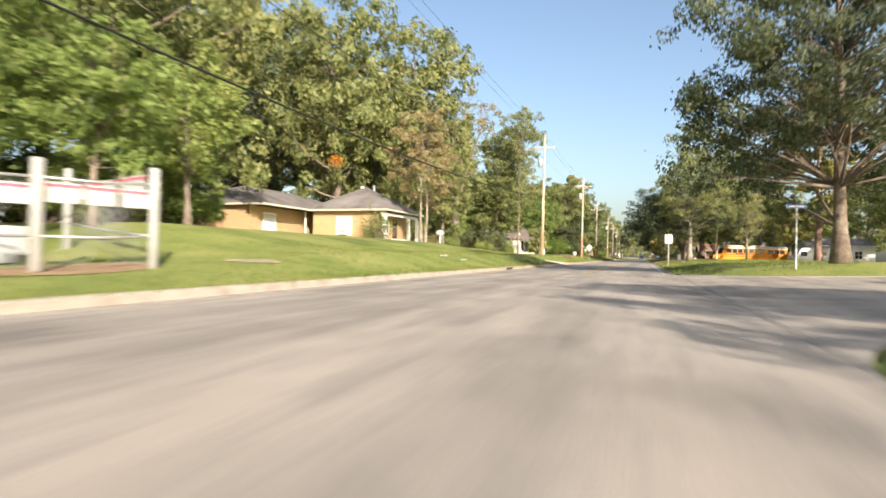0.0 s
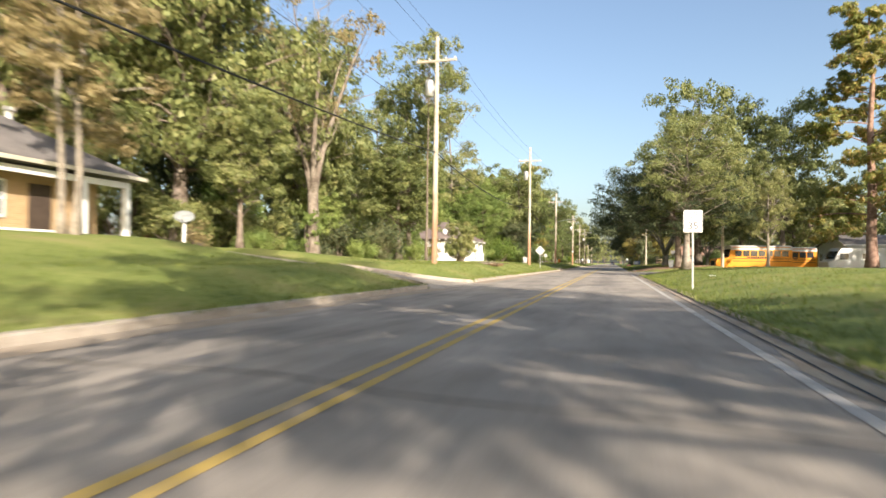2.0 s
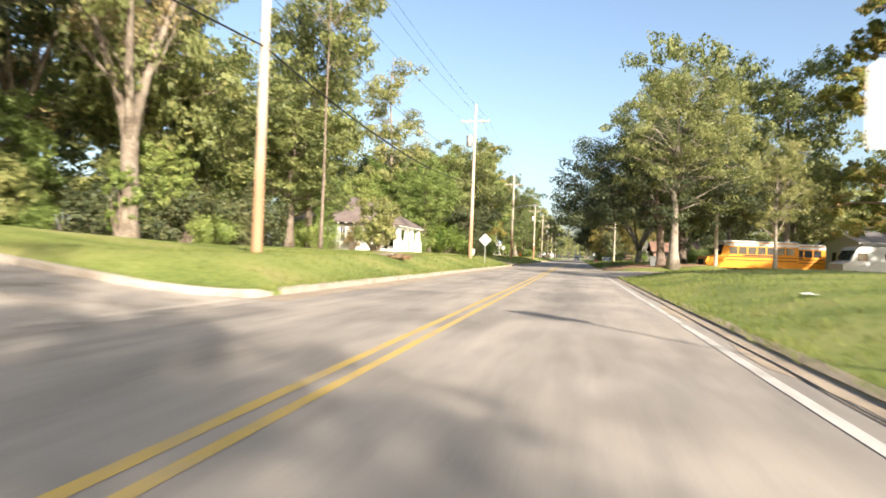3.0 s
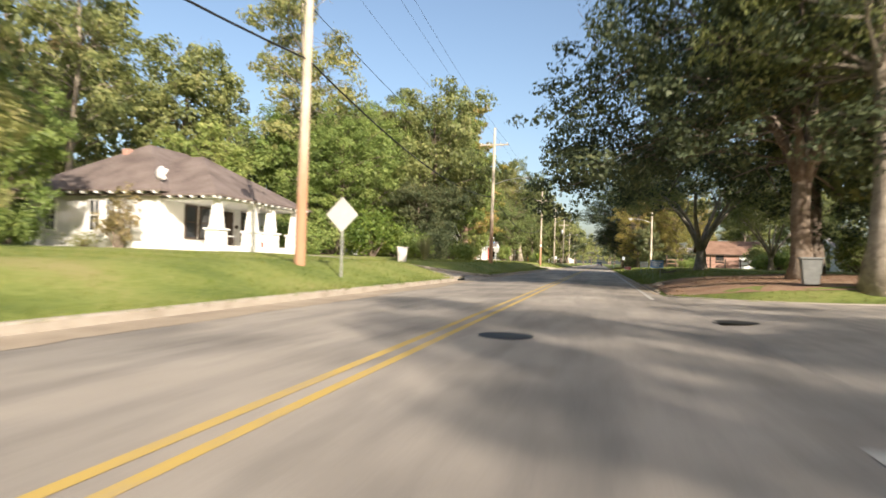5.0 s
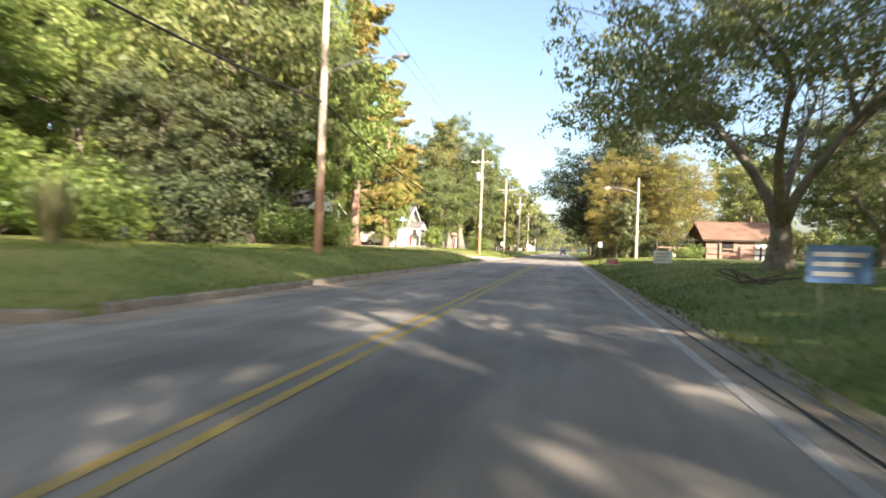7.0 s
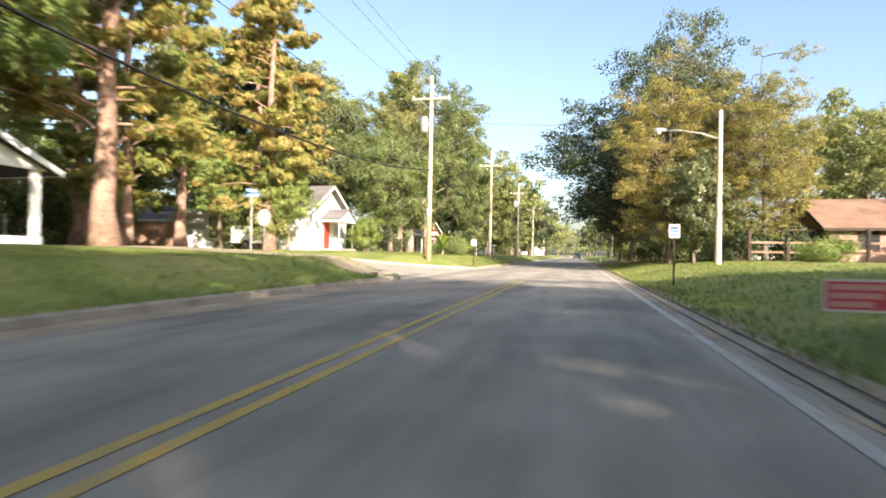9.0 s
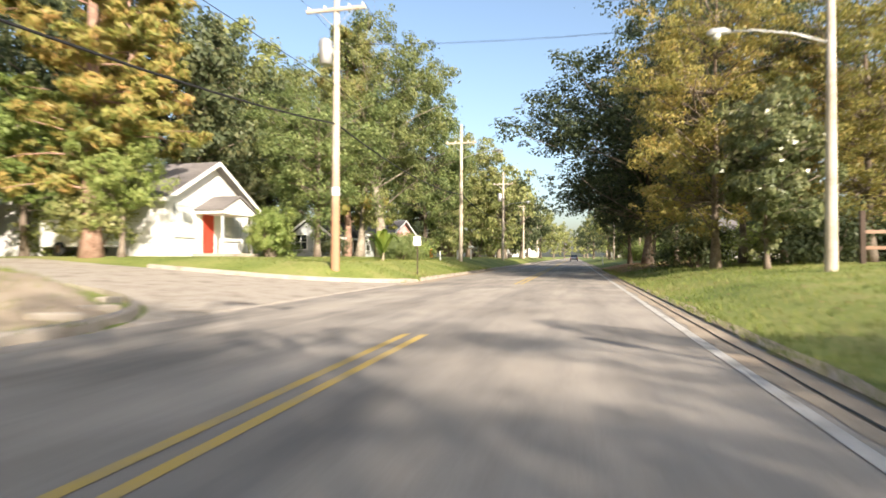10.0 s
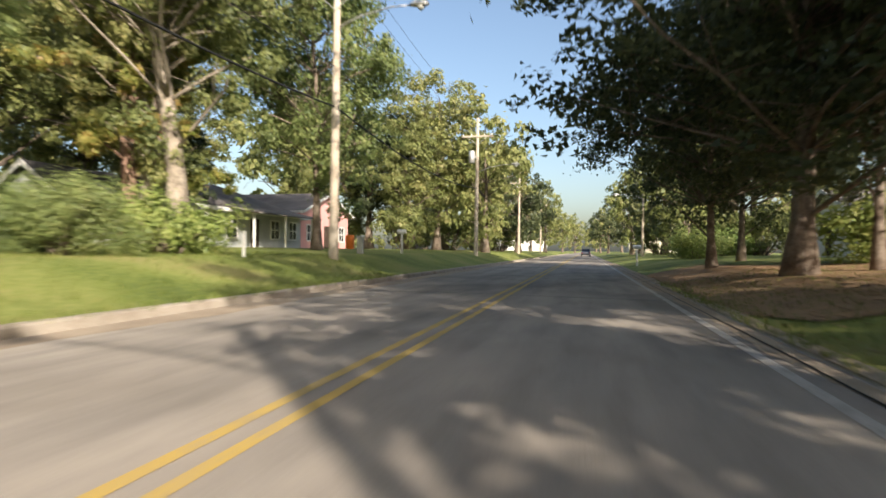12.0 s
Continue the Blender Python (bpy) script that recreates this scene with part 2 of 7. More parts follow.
M["sign_back"] = material("sign_aluminium", [(0.55, 0.55, 0.53), (0.66, 0.66, 0.64)], 0.45, 2, 20, 0.05, metal=0.3)
M["sign_blue"] = material("sign_blue", [(0.10, 0.22, 0.46), (0.15, 0.29, 0.55)], 0.45, 2, 20, 0.03)
M["sign_pink"] = material("sign_red", [(0.62, 0.09, 0.13), (0.72, 0.16, 0.20)], 0.45, 2, 20, 0.03)
M["black"] = material("black_rubber", [(0.012, 0.012, 0.012), (0.025, 0.025, 0.025)], 0.6, 4, 40, 0.1)
M["bus_orange"] = material("bus_orange", [(0.72, 0.26, 0.015), (0.80, 0.33, 0.03)], 0.35, 2, 20, 0.03)
M["car_white"] = material("car_white", [(0.66, 0.66, 0.64), (0.74, 0.74, 0.72)], 0.3, 2, 20, 0.02)
M["car_grey"] = material("car_grey", [(0.10, 0.11, 0.13), (0.15, 0.16, 0.18)], 0.3, 2, 20, 0.02)
M["car_red"] = material("car_red", [(0.30, 0.03, 0.03), (0.40, 0.05, 0.04)], 0.3, 2, 20, 0.02)
M["plastic_bin"] = material("pale_plastic", [(0.50, 0.48, 0.44), (0.62, 0.60, 0.56)], 0.5, 3, 20, 0.05)
M["grey_plastic"] = material("grey_plastic", [(0.15, 0.155, 0.15), (0.23, 0.235, 0.225)], 0.5, 3, 20, 0.05)
M["orange_plastic"] = material("orange_plastic", [(0.65, 0.16, 0.03), (0.75, 0.22, 0.04)], 0.5, 3, 20, 0.05)
M["chrome"] = material("chrome", [(0.6, 0.6, 0.6), (0.7, 0.7, 0.7)], 0.2, 3, 20, 0.0, metal=1.0)
M["lamp_glass"] = material("lamp_glass", [(0.6, 0.6, 0.55), (0.7, 0.7, 0.65)], 0.3, 3, 20, 0.0)
M["litter"] = material("leaf_litter", [(0.24, 0.145, 0.08), (0.34, 0.22, 0.12), (0.19, 0.13, 0.08)], 0.9, 2, 20, 0, island=0.6)


# ---- mesh helpers ----
def box(bm, x0, x1, y0, y1, z0, z1, bevel=0.0):
    vs = [bm.verts.new((x, y, z)) for x in (x0, x1) for y in (y0, y1) for z in (z0, z1)]
    fs = [bm.faces.new([vs[i] for i in f]) for f in ((0, 1, 3, 2), (4, 6, 7, 5), (0, 4, 5, 1), (2, 3, 7, 6), (0, 2, 6, 4), (1, 5, 7, 3))]
    if bevel:
        es = list({e for f in fs for e in f.edges})
        bmesh.ops.bevel(bm, geom=es, offset=bevel, segments=2, profile=0.6, affect='EDGES')
    return vs


def tube(bm, pts, radii, sides=8, cap=True):
    """A tapered tube along points."""
    rings = []
    pts = [Vector(p) for p in pts]
    for i, p in enumerate(pts):
        d = (pts[min(i + 1, len(pts) - 1)] - pts[max(i - 1, 0)]).normalized()
        u = d.orthogonal().normalized() if i == 0 else (u - d * u.dot(d)).normalized()
        w = d.cross(u)
        r = radii[i] if hasattr(radii, "__len__") else radii
        rings.append([bm.verts.new(p + (u * math.cos(a) + w * math.sin(a)) * r) for a in (2 * math.pi * k / sides for k in range(sides))])
    for a, b in zip(rings, rings[1:]):
        for k in range(sides):
            bm.faces.new((a[k], a[(k + 1) % sides], b[(k + 1) % sides], b[k]))
    if cap:
        bm.faces.new(rings[0][::-1])
        bm.faces.new(rings[-1])


def prism(bm, poly, axis, a, b):
    """Extrude a polygon of 2D points along an axis from a to b."""
    def at(p, v):
        return {"x": (v, p[0], p[1]), "y": (p[0], v, p[1]), "z": (p[0], p[1], v)}[axis]
    r0 = [bm.verts.new(at(p, a)) for p in poly]
    r1 = [bm.verts.new(at(p, b)) for p in poly]
    n = len(poly)
    bm.faces.new(r0)
    bm.faces.new(r1[::-1])
    for k in range(n):
        bm.faces.new((r0[k], r0[(k + 1) % n], r1[(k + 1) % n], r1[k]))


def part(name, bm, mat, parent=None, label="", smooth=False):
    me = bpy.data.meshes.new(name)
    bmesh.ops.recalc_face_normals(bm, faces=bm.faces)
    if smooth:
        for f in bm.faces:
            f.smooth = True
    bm.to_mesh(me)
    bm.free()
    me.materials.append(mat)
    ob = new(name, me)
    ob.parent = parent
    if label:
        ob["label"] = label
    return ob


def one(name, mat, parent, build, label="", smooth=False):
    bm = bmesh.new()
    build(bm)
    return part(name, bm, mat, parent, label, smooth)


def slab(name, mat, parent, x0, x1, y0, y1, z0, z1, bevel=0.0, label=""):
    bm = bmesh.new()
    box(bm, x0, x1, y0, y1, z0, z1, bevel)
    return part(name, bm, mat, parent, label)


def thing(name, label, category, group="", kind="", at=(0, 0, 0), turn=0):
    ob = new(name)
    ob.empty_display_size = 0.2
    ob.matrix_basis = pose(*at, 0, 0, turn)
    return tagged(ob, label, category, group, kind)


def raw_mesh(name, verts, faces, mat, smooth=False):
    me = bpy.data.meshes.new(name)
    me.from_pydata(verts, [], faces)
    me.materials.append(mat)
    if smooth:
        me.polygons.foreach_set("use_smooth", [True] * len(me.polygons))
    return me


def sm(a):
    a = min(1.0, max(0.0, a))
    return a * a * (3 - 2 * a)


# ---- the lie of the land ----
KERB_L, KERB_R = -4.35, 3.95
STREETS = [(1, 9.5, 25.5, 6.0, 0.035), (1, 84.0, 96.0, 5.0, 0.03), (-1, 160.6, 168.5, 5.0, 0.07), (-1, 53.5, 57.0, 2.0, 0.115), (-1, 108.5, 112.5, 2.0, 0.11)]


def lot(x, y):
    """Height of the lots beside the road."""
    if x < KERB_L:
        d = KERB_L - x
        z = 0.15 + 0.68 * sm(d / 3.2) + 0.25 * sm((d - 3) / 8)
        z += 0.80 * sm((d - 4) / 9) * (1 - sm((y - 50) / 24))
        z = 0.15 + (z - 0.15) * (0.13 + 0.87 * sm((y - 8) / 12))
        return z + 0.03 * noise.noise((x * 0.25, y * 0.25, 0))
    if x > KERB_R:
        d = x - KERB_R
        dip = 0.75 * sm((d - 8) / 4) * sm((y - 93) / 7) * (1 - sm((y - 118) / 8))
        return 0.05 - dip + 0.415 * sm(d / 3.0) + 0.34 * sm((d - 2) / 7) + 0.03 * noise.noise((x * 0.25, y * 0.25, 5))
    return 0.0


def street_edges(s, d):
    side, y0, y1, r, grade = s
    fl = r - math.sqrt(max(0.0, r * r - (r - d) ** 2)) if d < r else 0.0
    return y0 - fl, y1 + fl


def street_z(s, x, y):
    d = (x - KERB_R) if s[0] > 0 else (KERB_L - x)
    return min(0.0 + s[4] * max(0.0, d), lot(x, 0.5 * (s[1] + s[2])) - 0.06)


def land(x, y):
    if KERB_L - 0.10 <= x <= KERB_R + 0.10:
        return -0.06
    z = lot(x, y)
    for s in STREETS:
        side = s[0]
        if side * x < 0:
            continue
        d = (x - KERB_R) if side > 0 else (KERB_L - x)
        y0, y1 = street_edges(s, d)
        off = max(y0 - y, y - y1)
        if off < 2.5:
            zs = street_z(s, x, y)
            z = (zs - 0.06) if off < 0.02 else zs + 0.02 + (z - zs - 0.02) * sm((off - 0.02) / 2.5)
    return z


def spread(lo, hi, step):
    return [lo + step * i for i in range(int(round((hi - lo) / step)) + 1)]


def build_ground():
    xs = [-1800, -900, -450, -240, -140, -95, -70, -56] + spread(-46, -22, 2) + spread(-21, -9.5, 0.75) + spread(-9, -4.9, 0.41) + [-4.6, -4.47, -4.40, 0, 4.0, 4.07, 4.2] + spread(4.5, 12, 0.5) + spread(12.75, 24, 1.25) + spread(26, 46, 2.5) + [56, 70, 95, 140, 240, 450, 900, 1800]
    ys = [-600, -250, -120, -60, -35, -22, -14, -9] + spread(-6, 236, 1.0) + spread(240, 340, 8) + [370, 420, 500, 650, 1000, 2000, 3500]
    verts = [(x, y, land(x, y)) for y in ys for x in xs]
    nx = len(xs)
    faces = [(j * nx + i, j * nx + i + 1, (j + 1) * nx + i + 1, (j + 1) * nx + i) for j in range(len(ys) - 1) for i in range(nx - 1)]
    ob = new("ground", raw_mesh("ground", verts, faces, M["grass"], True))
    tagged(ob, "mown green lawns rising in low banks beside the road", "lawn", kind="structure")


def build_road():
    ys = [-60] + spread(-20, 240, 4) + [300, 400, 600, 1000]
    cols = [KERB_L + 0.45, -2, 0, 2, KERB_R - 0.22]
    verts = [(x, y, 0.03 - 0.0018 * x * x + 0.0) for y in ys for x in cols]
    n = len(cols)
    faces = [(j * n + i, j * n + i + 1, (j + 1) * n + i + 1, (j + 1) * n + i) for j in range(len(ys) - 1) for i in range(n - 1)]
    road = new("road", raw_mesh("road", verts, faces, M["asphalt"], True))
    tagged(road, "worn grey-tan asphalt two-lane street with faded lines", "road", kind="structure")

    def strip(name, mat, x0, x1, y0, y1, up, wob=0.0):
        yy = spread(y0, y1, 2.0)
        v = []
        for k, y in enumerate(yy):
            a, b = (wob * noise.noise((y * 0.7, x0, 1)), wob * noise.noise((y * 0.7, x1, 2)))
            v += [(x0 + a, y, 0.03 - 0.0018 * x0 * x0 + up), (x1 + b, y, 0.03 - 0.0018 * x1 * x1 + up)]
        f = [(2 * i, 2 * i + 1, 2 * i + 3, 2 * i + 2) for i in range(len(yy) - 1)]
        ob = new(name, raw_mesh(name, v, f, mat))
        ob.parent = road
        return ob
    for x in (-0.17, 0.07):
        strip("yellow_line", M["yellow"], x, x + 0.10, 27, 157, 0.005, 0.012)["label"] = "faded yellow centre line"
        strip("yellow_line", M["yellow"], x, x + 0.10, 171, 331, 0.005, 0.012)["label"] = "faded yellow centre line"
    for y0, y1 in ((29, 83), (97, 331)):
        strip("edge_line", M["white_line"], 3.38, 3.50, y0, y1, 0.005, 0.012)["label"] = "worn white edge line"
    # gutter pans
    for x0, x1 in ((KERB_L - 0.02, KERB_L + 0.45), (KERB_R - 0.22, KERB_R + 0.02)):
        start = -20.0
        for s in sorted((s for s in STREETS if s[0] * x0 > 0 and s[3] > 3), key=lambda s: s[1]) + [None]:
            end = s[1] - s[3] if s else 600.0
            n = max(2, int((end - start) / 4))
            yy = [start + (end - start) * k / n for k in range(n + 1)]
            v = []
            for y in yy:
                v += [(x0, y, 0.006 if x0 < 0 else 0.002), (x1, y, 0.004)]
            g = new("gutter", raw_mesh("gutter", v, [(2 * i, 2 * i + 1, 2 * i + 3, 2 * i + 2) for i in range(n)], M["concrete"]))
            g.parent = road
            if s:
                v = [(x0, s[1] - s[3], 0.0), (x1, s[1] - s[3], 0.0), (x1, s[2] + s[3], 0.0), (x0, s[2] + s[3], 0.0)]
                g = new("apron", raw_mesh("apron", v, [(0, 1, 2, 3)], M["asphalt"]))
                g.parent = road
                start = s[2] + s[3]
    # dark sealed cracks and patches
    rng = random.Random(4)
    for y, x0, x1, w in ((174.5, -3.6, 3.4, 0.09), (122.0, -3.6, 3.5, 0.05), (62.0, -3.7, 3.4, 0.06), (36.0, -3.7, 3.4, 0.05), (147.0, -3.7, 3.4, 0.06), (189.0, -3.7, 3.4, 0.06)):
        v, n = [], 15
        for k in range(n):
            x = x0 + (x1 - x0) * k / (n - 1)
            yy = y + 0.35 * noise.noise((x * 0.5, y, 3)) - 0.12 * x
            z = 0.03 - 0.0018 * x * x + 0.004
            v += [(x, yy, z), (x, yy + w * rng.uniform(0.5, 1.2), z)]
        ob = new("sealed_crack", raw_mesh("sealed_crack", v, [(2 * i, 2 * i + 2, 2 * i + 3, 2 * i + 1) for i in range(n - 1)], M["tar"]))
        ob.parent = road
    for x0, x1, y0, y1 in ((0.5, 1.15, 86.5, 87.15), (3.9, 4.7, 90.2, 90.9)):
        bm = bmesh.new()
        bmesh.ops.create_circle(bm, cap_ends=True, segments=20, radius=0.36, matrix=Matrix.Translation(((x0 + x1) / 2, (y0 + y1) / 2, 0.036)))
        part("manhole_cover", bm, M["tar"], road, "dark iron manhole cover")
    # side streets
    for i, s in enumerate(STREETS):
        side, y0, y1, r, grade = s
        far = 55 if i < 3 else 14
        ds = [0, 0.25, 0.5, 1, 1.5, 2, 3, 4, 5, 6, 8, 10, 12, 14] + ([18, 24, 32, 42, 55] if far > 20 else [])
        v, f = [], []
        m = 7
        for d in ds:
            x = KERB_R - 0.1 + d if side > 0 else KERB_L + 0.1 - d
            a, b = street_edges(s, d)
            for k in range(m):
                y = a + (b - a) * k / (m - 1)
                v.append((x, y, street_z(s, x, y) + 0.014))
        for j in range(len(ds) - 1):
            for k in range(m - 1):
                f.append((j * m + k, j * m + k + 1, (j + 1) * m + k + 1, (j + 1) * m + k))
        nm = "side_street" if i < 3 else "driveway"
        ob = new(nm, raw_mesh(nm, v, f, M["asphalt"] if i < 2 else M["concrete"]))
        tagged(ob, "worn asphalt side street joining the road" if i < 2 else ("pale concrete side street joining the road" if i == 2 else "pale concrete driveway apron crossing the lawn"), "street" if i < 3 else "driveway", kind="structure")


def kerb_run(pts, parent, h=0.15, w=0.16, label=""):
    """A concrete kerb with a rounded top along points on its gutter face; it lies to the left of the way."""
    bm = bmesh.new()
    prof = [(0, -0.08), (0.015, h - 0.03), (0.04, h), (w, h + 0.01), (w, -0.08)]
    rings = []
    for i, p in enumerate(pts):
        p = Vector(p)
        d = (Vector(pts[min(i + 1, len(pts) - 1)]) - Vector(pts[max(i - 1, 0)]))
        d.z = 0
        d.normalize()
        nrm = Vector((-d.y, d.x, 0))
        rings.append([bm.verts.new(p + nrm * a + Vector((0, 0, b))) for a, b in prof])
    for a, b in zip(rings, rings[1:]):
        for k in range(len(prof) - 1):
            bm.faces.new((a[k], a[k + 1], b[k + 1], b[k]))
    bm.faces.new(rings[0])
    bm.faces.new(rings[-1][::-1])
    return part("kerb", bm, M["concrete"], parent)


def build_kerbs():
    for side, x in ((-1, KERB_L), (1, KERB_R)):
        holder = thing("kerb_line", "weathered concrete kerb along the edge of the road", "kerb", kind="structure")
        gaps = sorted((s for s in STREETS if s[0] == side), key=lambda s: s[1])
        y = -20.0
        for s in gaps + [None]:
            end = s[1] - s[3] if s else 420.0
            pts = [(x, yy, 0.0) for yy in spread(y, end, max(1.0, (end - y) / 24))]
            if s:
                r = s[3]
                ret = []
                for k in range(1, 9):
                    a = math.pi / 2 * k / 8
                    d = r * (1 - math.cos(a))
                    yy = s[1] - r + r * math.sin(a)
                    xx = x + side * d
                    ret.append((xx, yy, street_z(s, xx, yy)))
                pts = pts + ret
                xx = x + side * (r + 4)
                pts.append((xx, s[1], street_z(s, xx, s[1])))
            kerb_run(pts if side < 0 else pts[::-1], holder, 0.15 if side < 0 else 0.03)
            if s:
                r = s[3]
                xx = x + side * (r + 4)
                pts2 = [(xx, s[2], street_z(s, xx, s[2]))]
                for k in range(8, -1, -1):
                    a = math.pi / 2 * k / 8
                    d = r * (1 - math.cos(a))
                    yy = s[2] + r - r * math.sin(a)
                    xx = x + side * d
                    pts2.append((xx, yy, street_z(s, xx, yy)))
                kerb_run(pts2 if side < 0 else pts2[::-1], holder, 0.15 if side < 0 else 0.03)
                y = s[2] + r + 0.5
    # storm drain opening in the left kerb
    d = thing("storm_drain", "concrete storm drain inlet with a dark slot in the kerb", "drain", at=(KERB_L, 31.2, 0))
    slab("cover", M["concrete"], d, -0.95, -0.02, -0.9, 0.9, 0.135, 0.175, 0.012)
    # no hole is cut: a black slab paints the shade inside the opening
    slab("slot", M["tar"], d, -0.03, 0.012, -0.75, 0.75, 0.02, 0.13)


build_ground()
build_road()
build_kerbs()


# ---- trees ----
def leaf_mesh(name, clumps, count, size, mat, seed, flat=0.75, narrow=0.55, bunches=7, stray=0.10):
    """Many small leaves gathered in bunches, and the bunches in clumps (x, y, z, radius)."""
    g = np.random.default_rng(seed)
    c = np.array(clumps, float)
    squash = np.array([1, 1, flat])

    def ways(n):
        w = g.normal(size=(n, 3))
        return w / np.linalg.norm(w, axis=1)[:, None]
    out = ways(len(c) * bunches)
    home = np.repeat(c, bunches, axis=0)
    far = home[:, 3] * (0.45 + 0.62 * g.random(len(home)))
    mid = home[:, :3] + out * far[:, None] * squash
    rad = home[:, 3] * (0.26 + 0.26 * g.random(len(home)))
    weight = rad ** 2
    pick = g.choice(len(rad), size=count, p=weight / weight.sum())
    v = ways(count)
    d = rad[pick] * (0.35 + 0.65 * np.sqrt(g.random(count)))
    loose = g.random(count) < stray
    d = np.where(loose, d * (1.0 + 0.9 * g.random(count)), d)
    p = mid[pick] + v * d[:, None] * squash
    nrm = v * 0.7 + out[pick] * 0.6 + g.normal(size=(count, 3)) * 0.42 + np.array([0, 0, 0.3])
    nrm /= np.linalg.norm(nrm, axis=1)[:, None]
    a = np.cross(nrm, g.normal(size=(count, 3)))
    a /= np.linalg.norm(a, axis=1)[:, None]
    b = np.cross(nrm, a)
    s = (size * (0.6 + 0.8 * g.random(count)))[:, None]
    q = np.stack([p - a * s, p + a * s * 0.35 + b * s * narrow * 1.5, p + a * s * 0.9 - b * s * narrow], 1).reshape(-1, 3)
    me = bpy.data.meshes.new(name)
    me.vertices.add(count * 3)
    me.vertices.foreach_set("co", q.ravel())
    me.loops.add(count * 3)
    me.loops.foreach_set("vertex_index", np.arange(count * 3, dtype=np.int32))
    me.polygons.add(count)
    me.polygons.foreach_set("loop_start", np.arange(0, count * 3, 3, dtype=np.int32))
    me.update(calc_edges=True)
    me.materials.append(mat)
    return me


def limb(bm, a, b, r0, r1, rng, sag=0.12, sides=4, n=5):
    a, b = Vector(a), Vector(b)
    L = (b - a).length
    off = Vector((rng.uniform(-1, 1), rng.uniform(-1, 1), rng.uniform(-0.3, 1))) * L * sag
    pts = [a.lerp(b, k / n) + off * math.sin(math.pi * k / n) + Vector((rng.uniform(-1, 1), rng.uniform(-1, 1), 0)) * L * 0.02 * (0 < k < n) for k in range(n + 1)]
    tube(bm, pts, [r0 + (r1 - r0) * k / n for k in range(n + 1)], sides)
    return pts


def crown_clumps(rng, n, cx, cz, rx, rz, rmin, rmax, hollow=0.5, bottom=-1.0, lumpy=0.45):
    out = []
    tries = 0
    while len(out) < n and tries < 4000:
        tries += 1
        u = Vector((rng.gauss(0, 1), rng.gauss(0, 1), rng.gauss(0, 1))).normalized()
        if u.z < bottom:
            continue
        k = rng.uniform(hollow, 1.0)
        lump = (1.0 - lumpy * 0.27) + lumpy * noise.noise(u * 1.4 + Vector((rz * 3.1, cz, n)))
        p = Vector((cx + u.x * rx * k * lump, u.y * rx * k * lump, cz + u.z * rz * k * lump))
        r = rng.uniform(rmin, rmax)
        if all((p - Vector(q[:3])).length > 0.42 * (r + q[3]) for q in out):
            out.append((p.x, p.y, p.z, r))
    return out


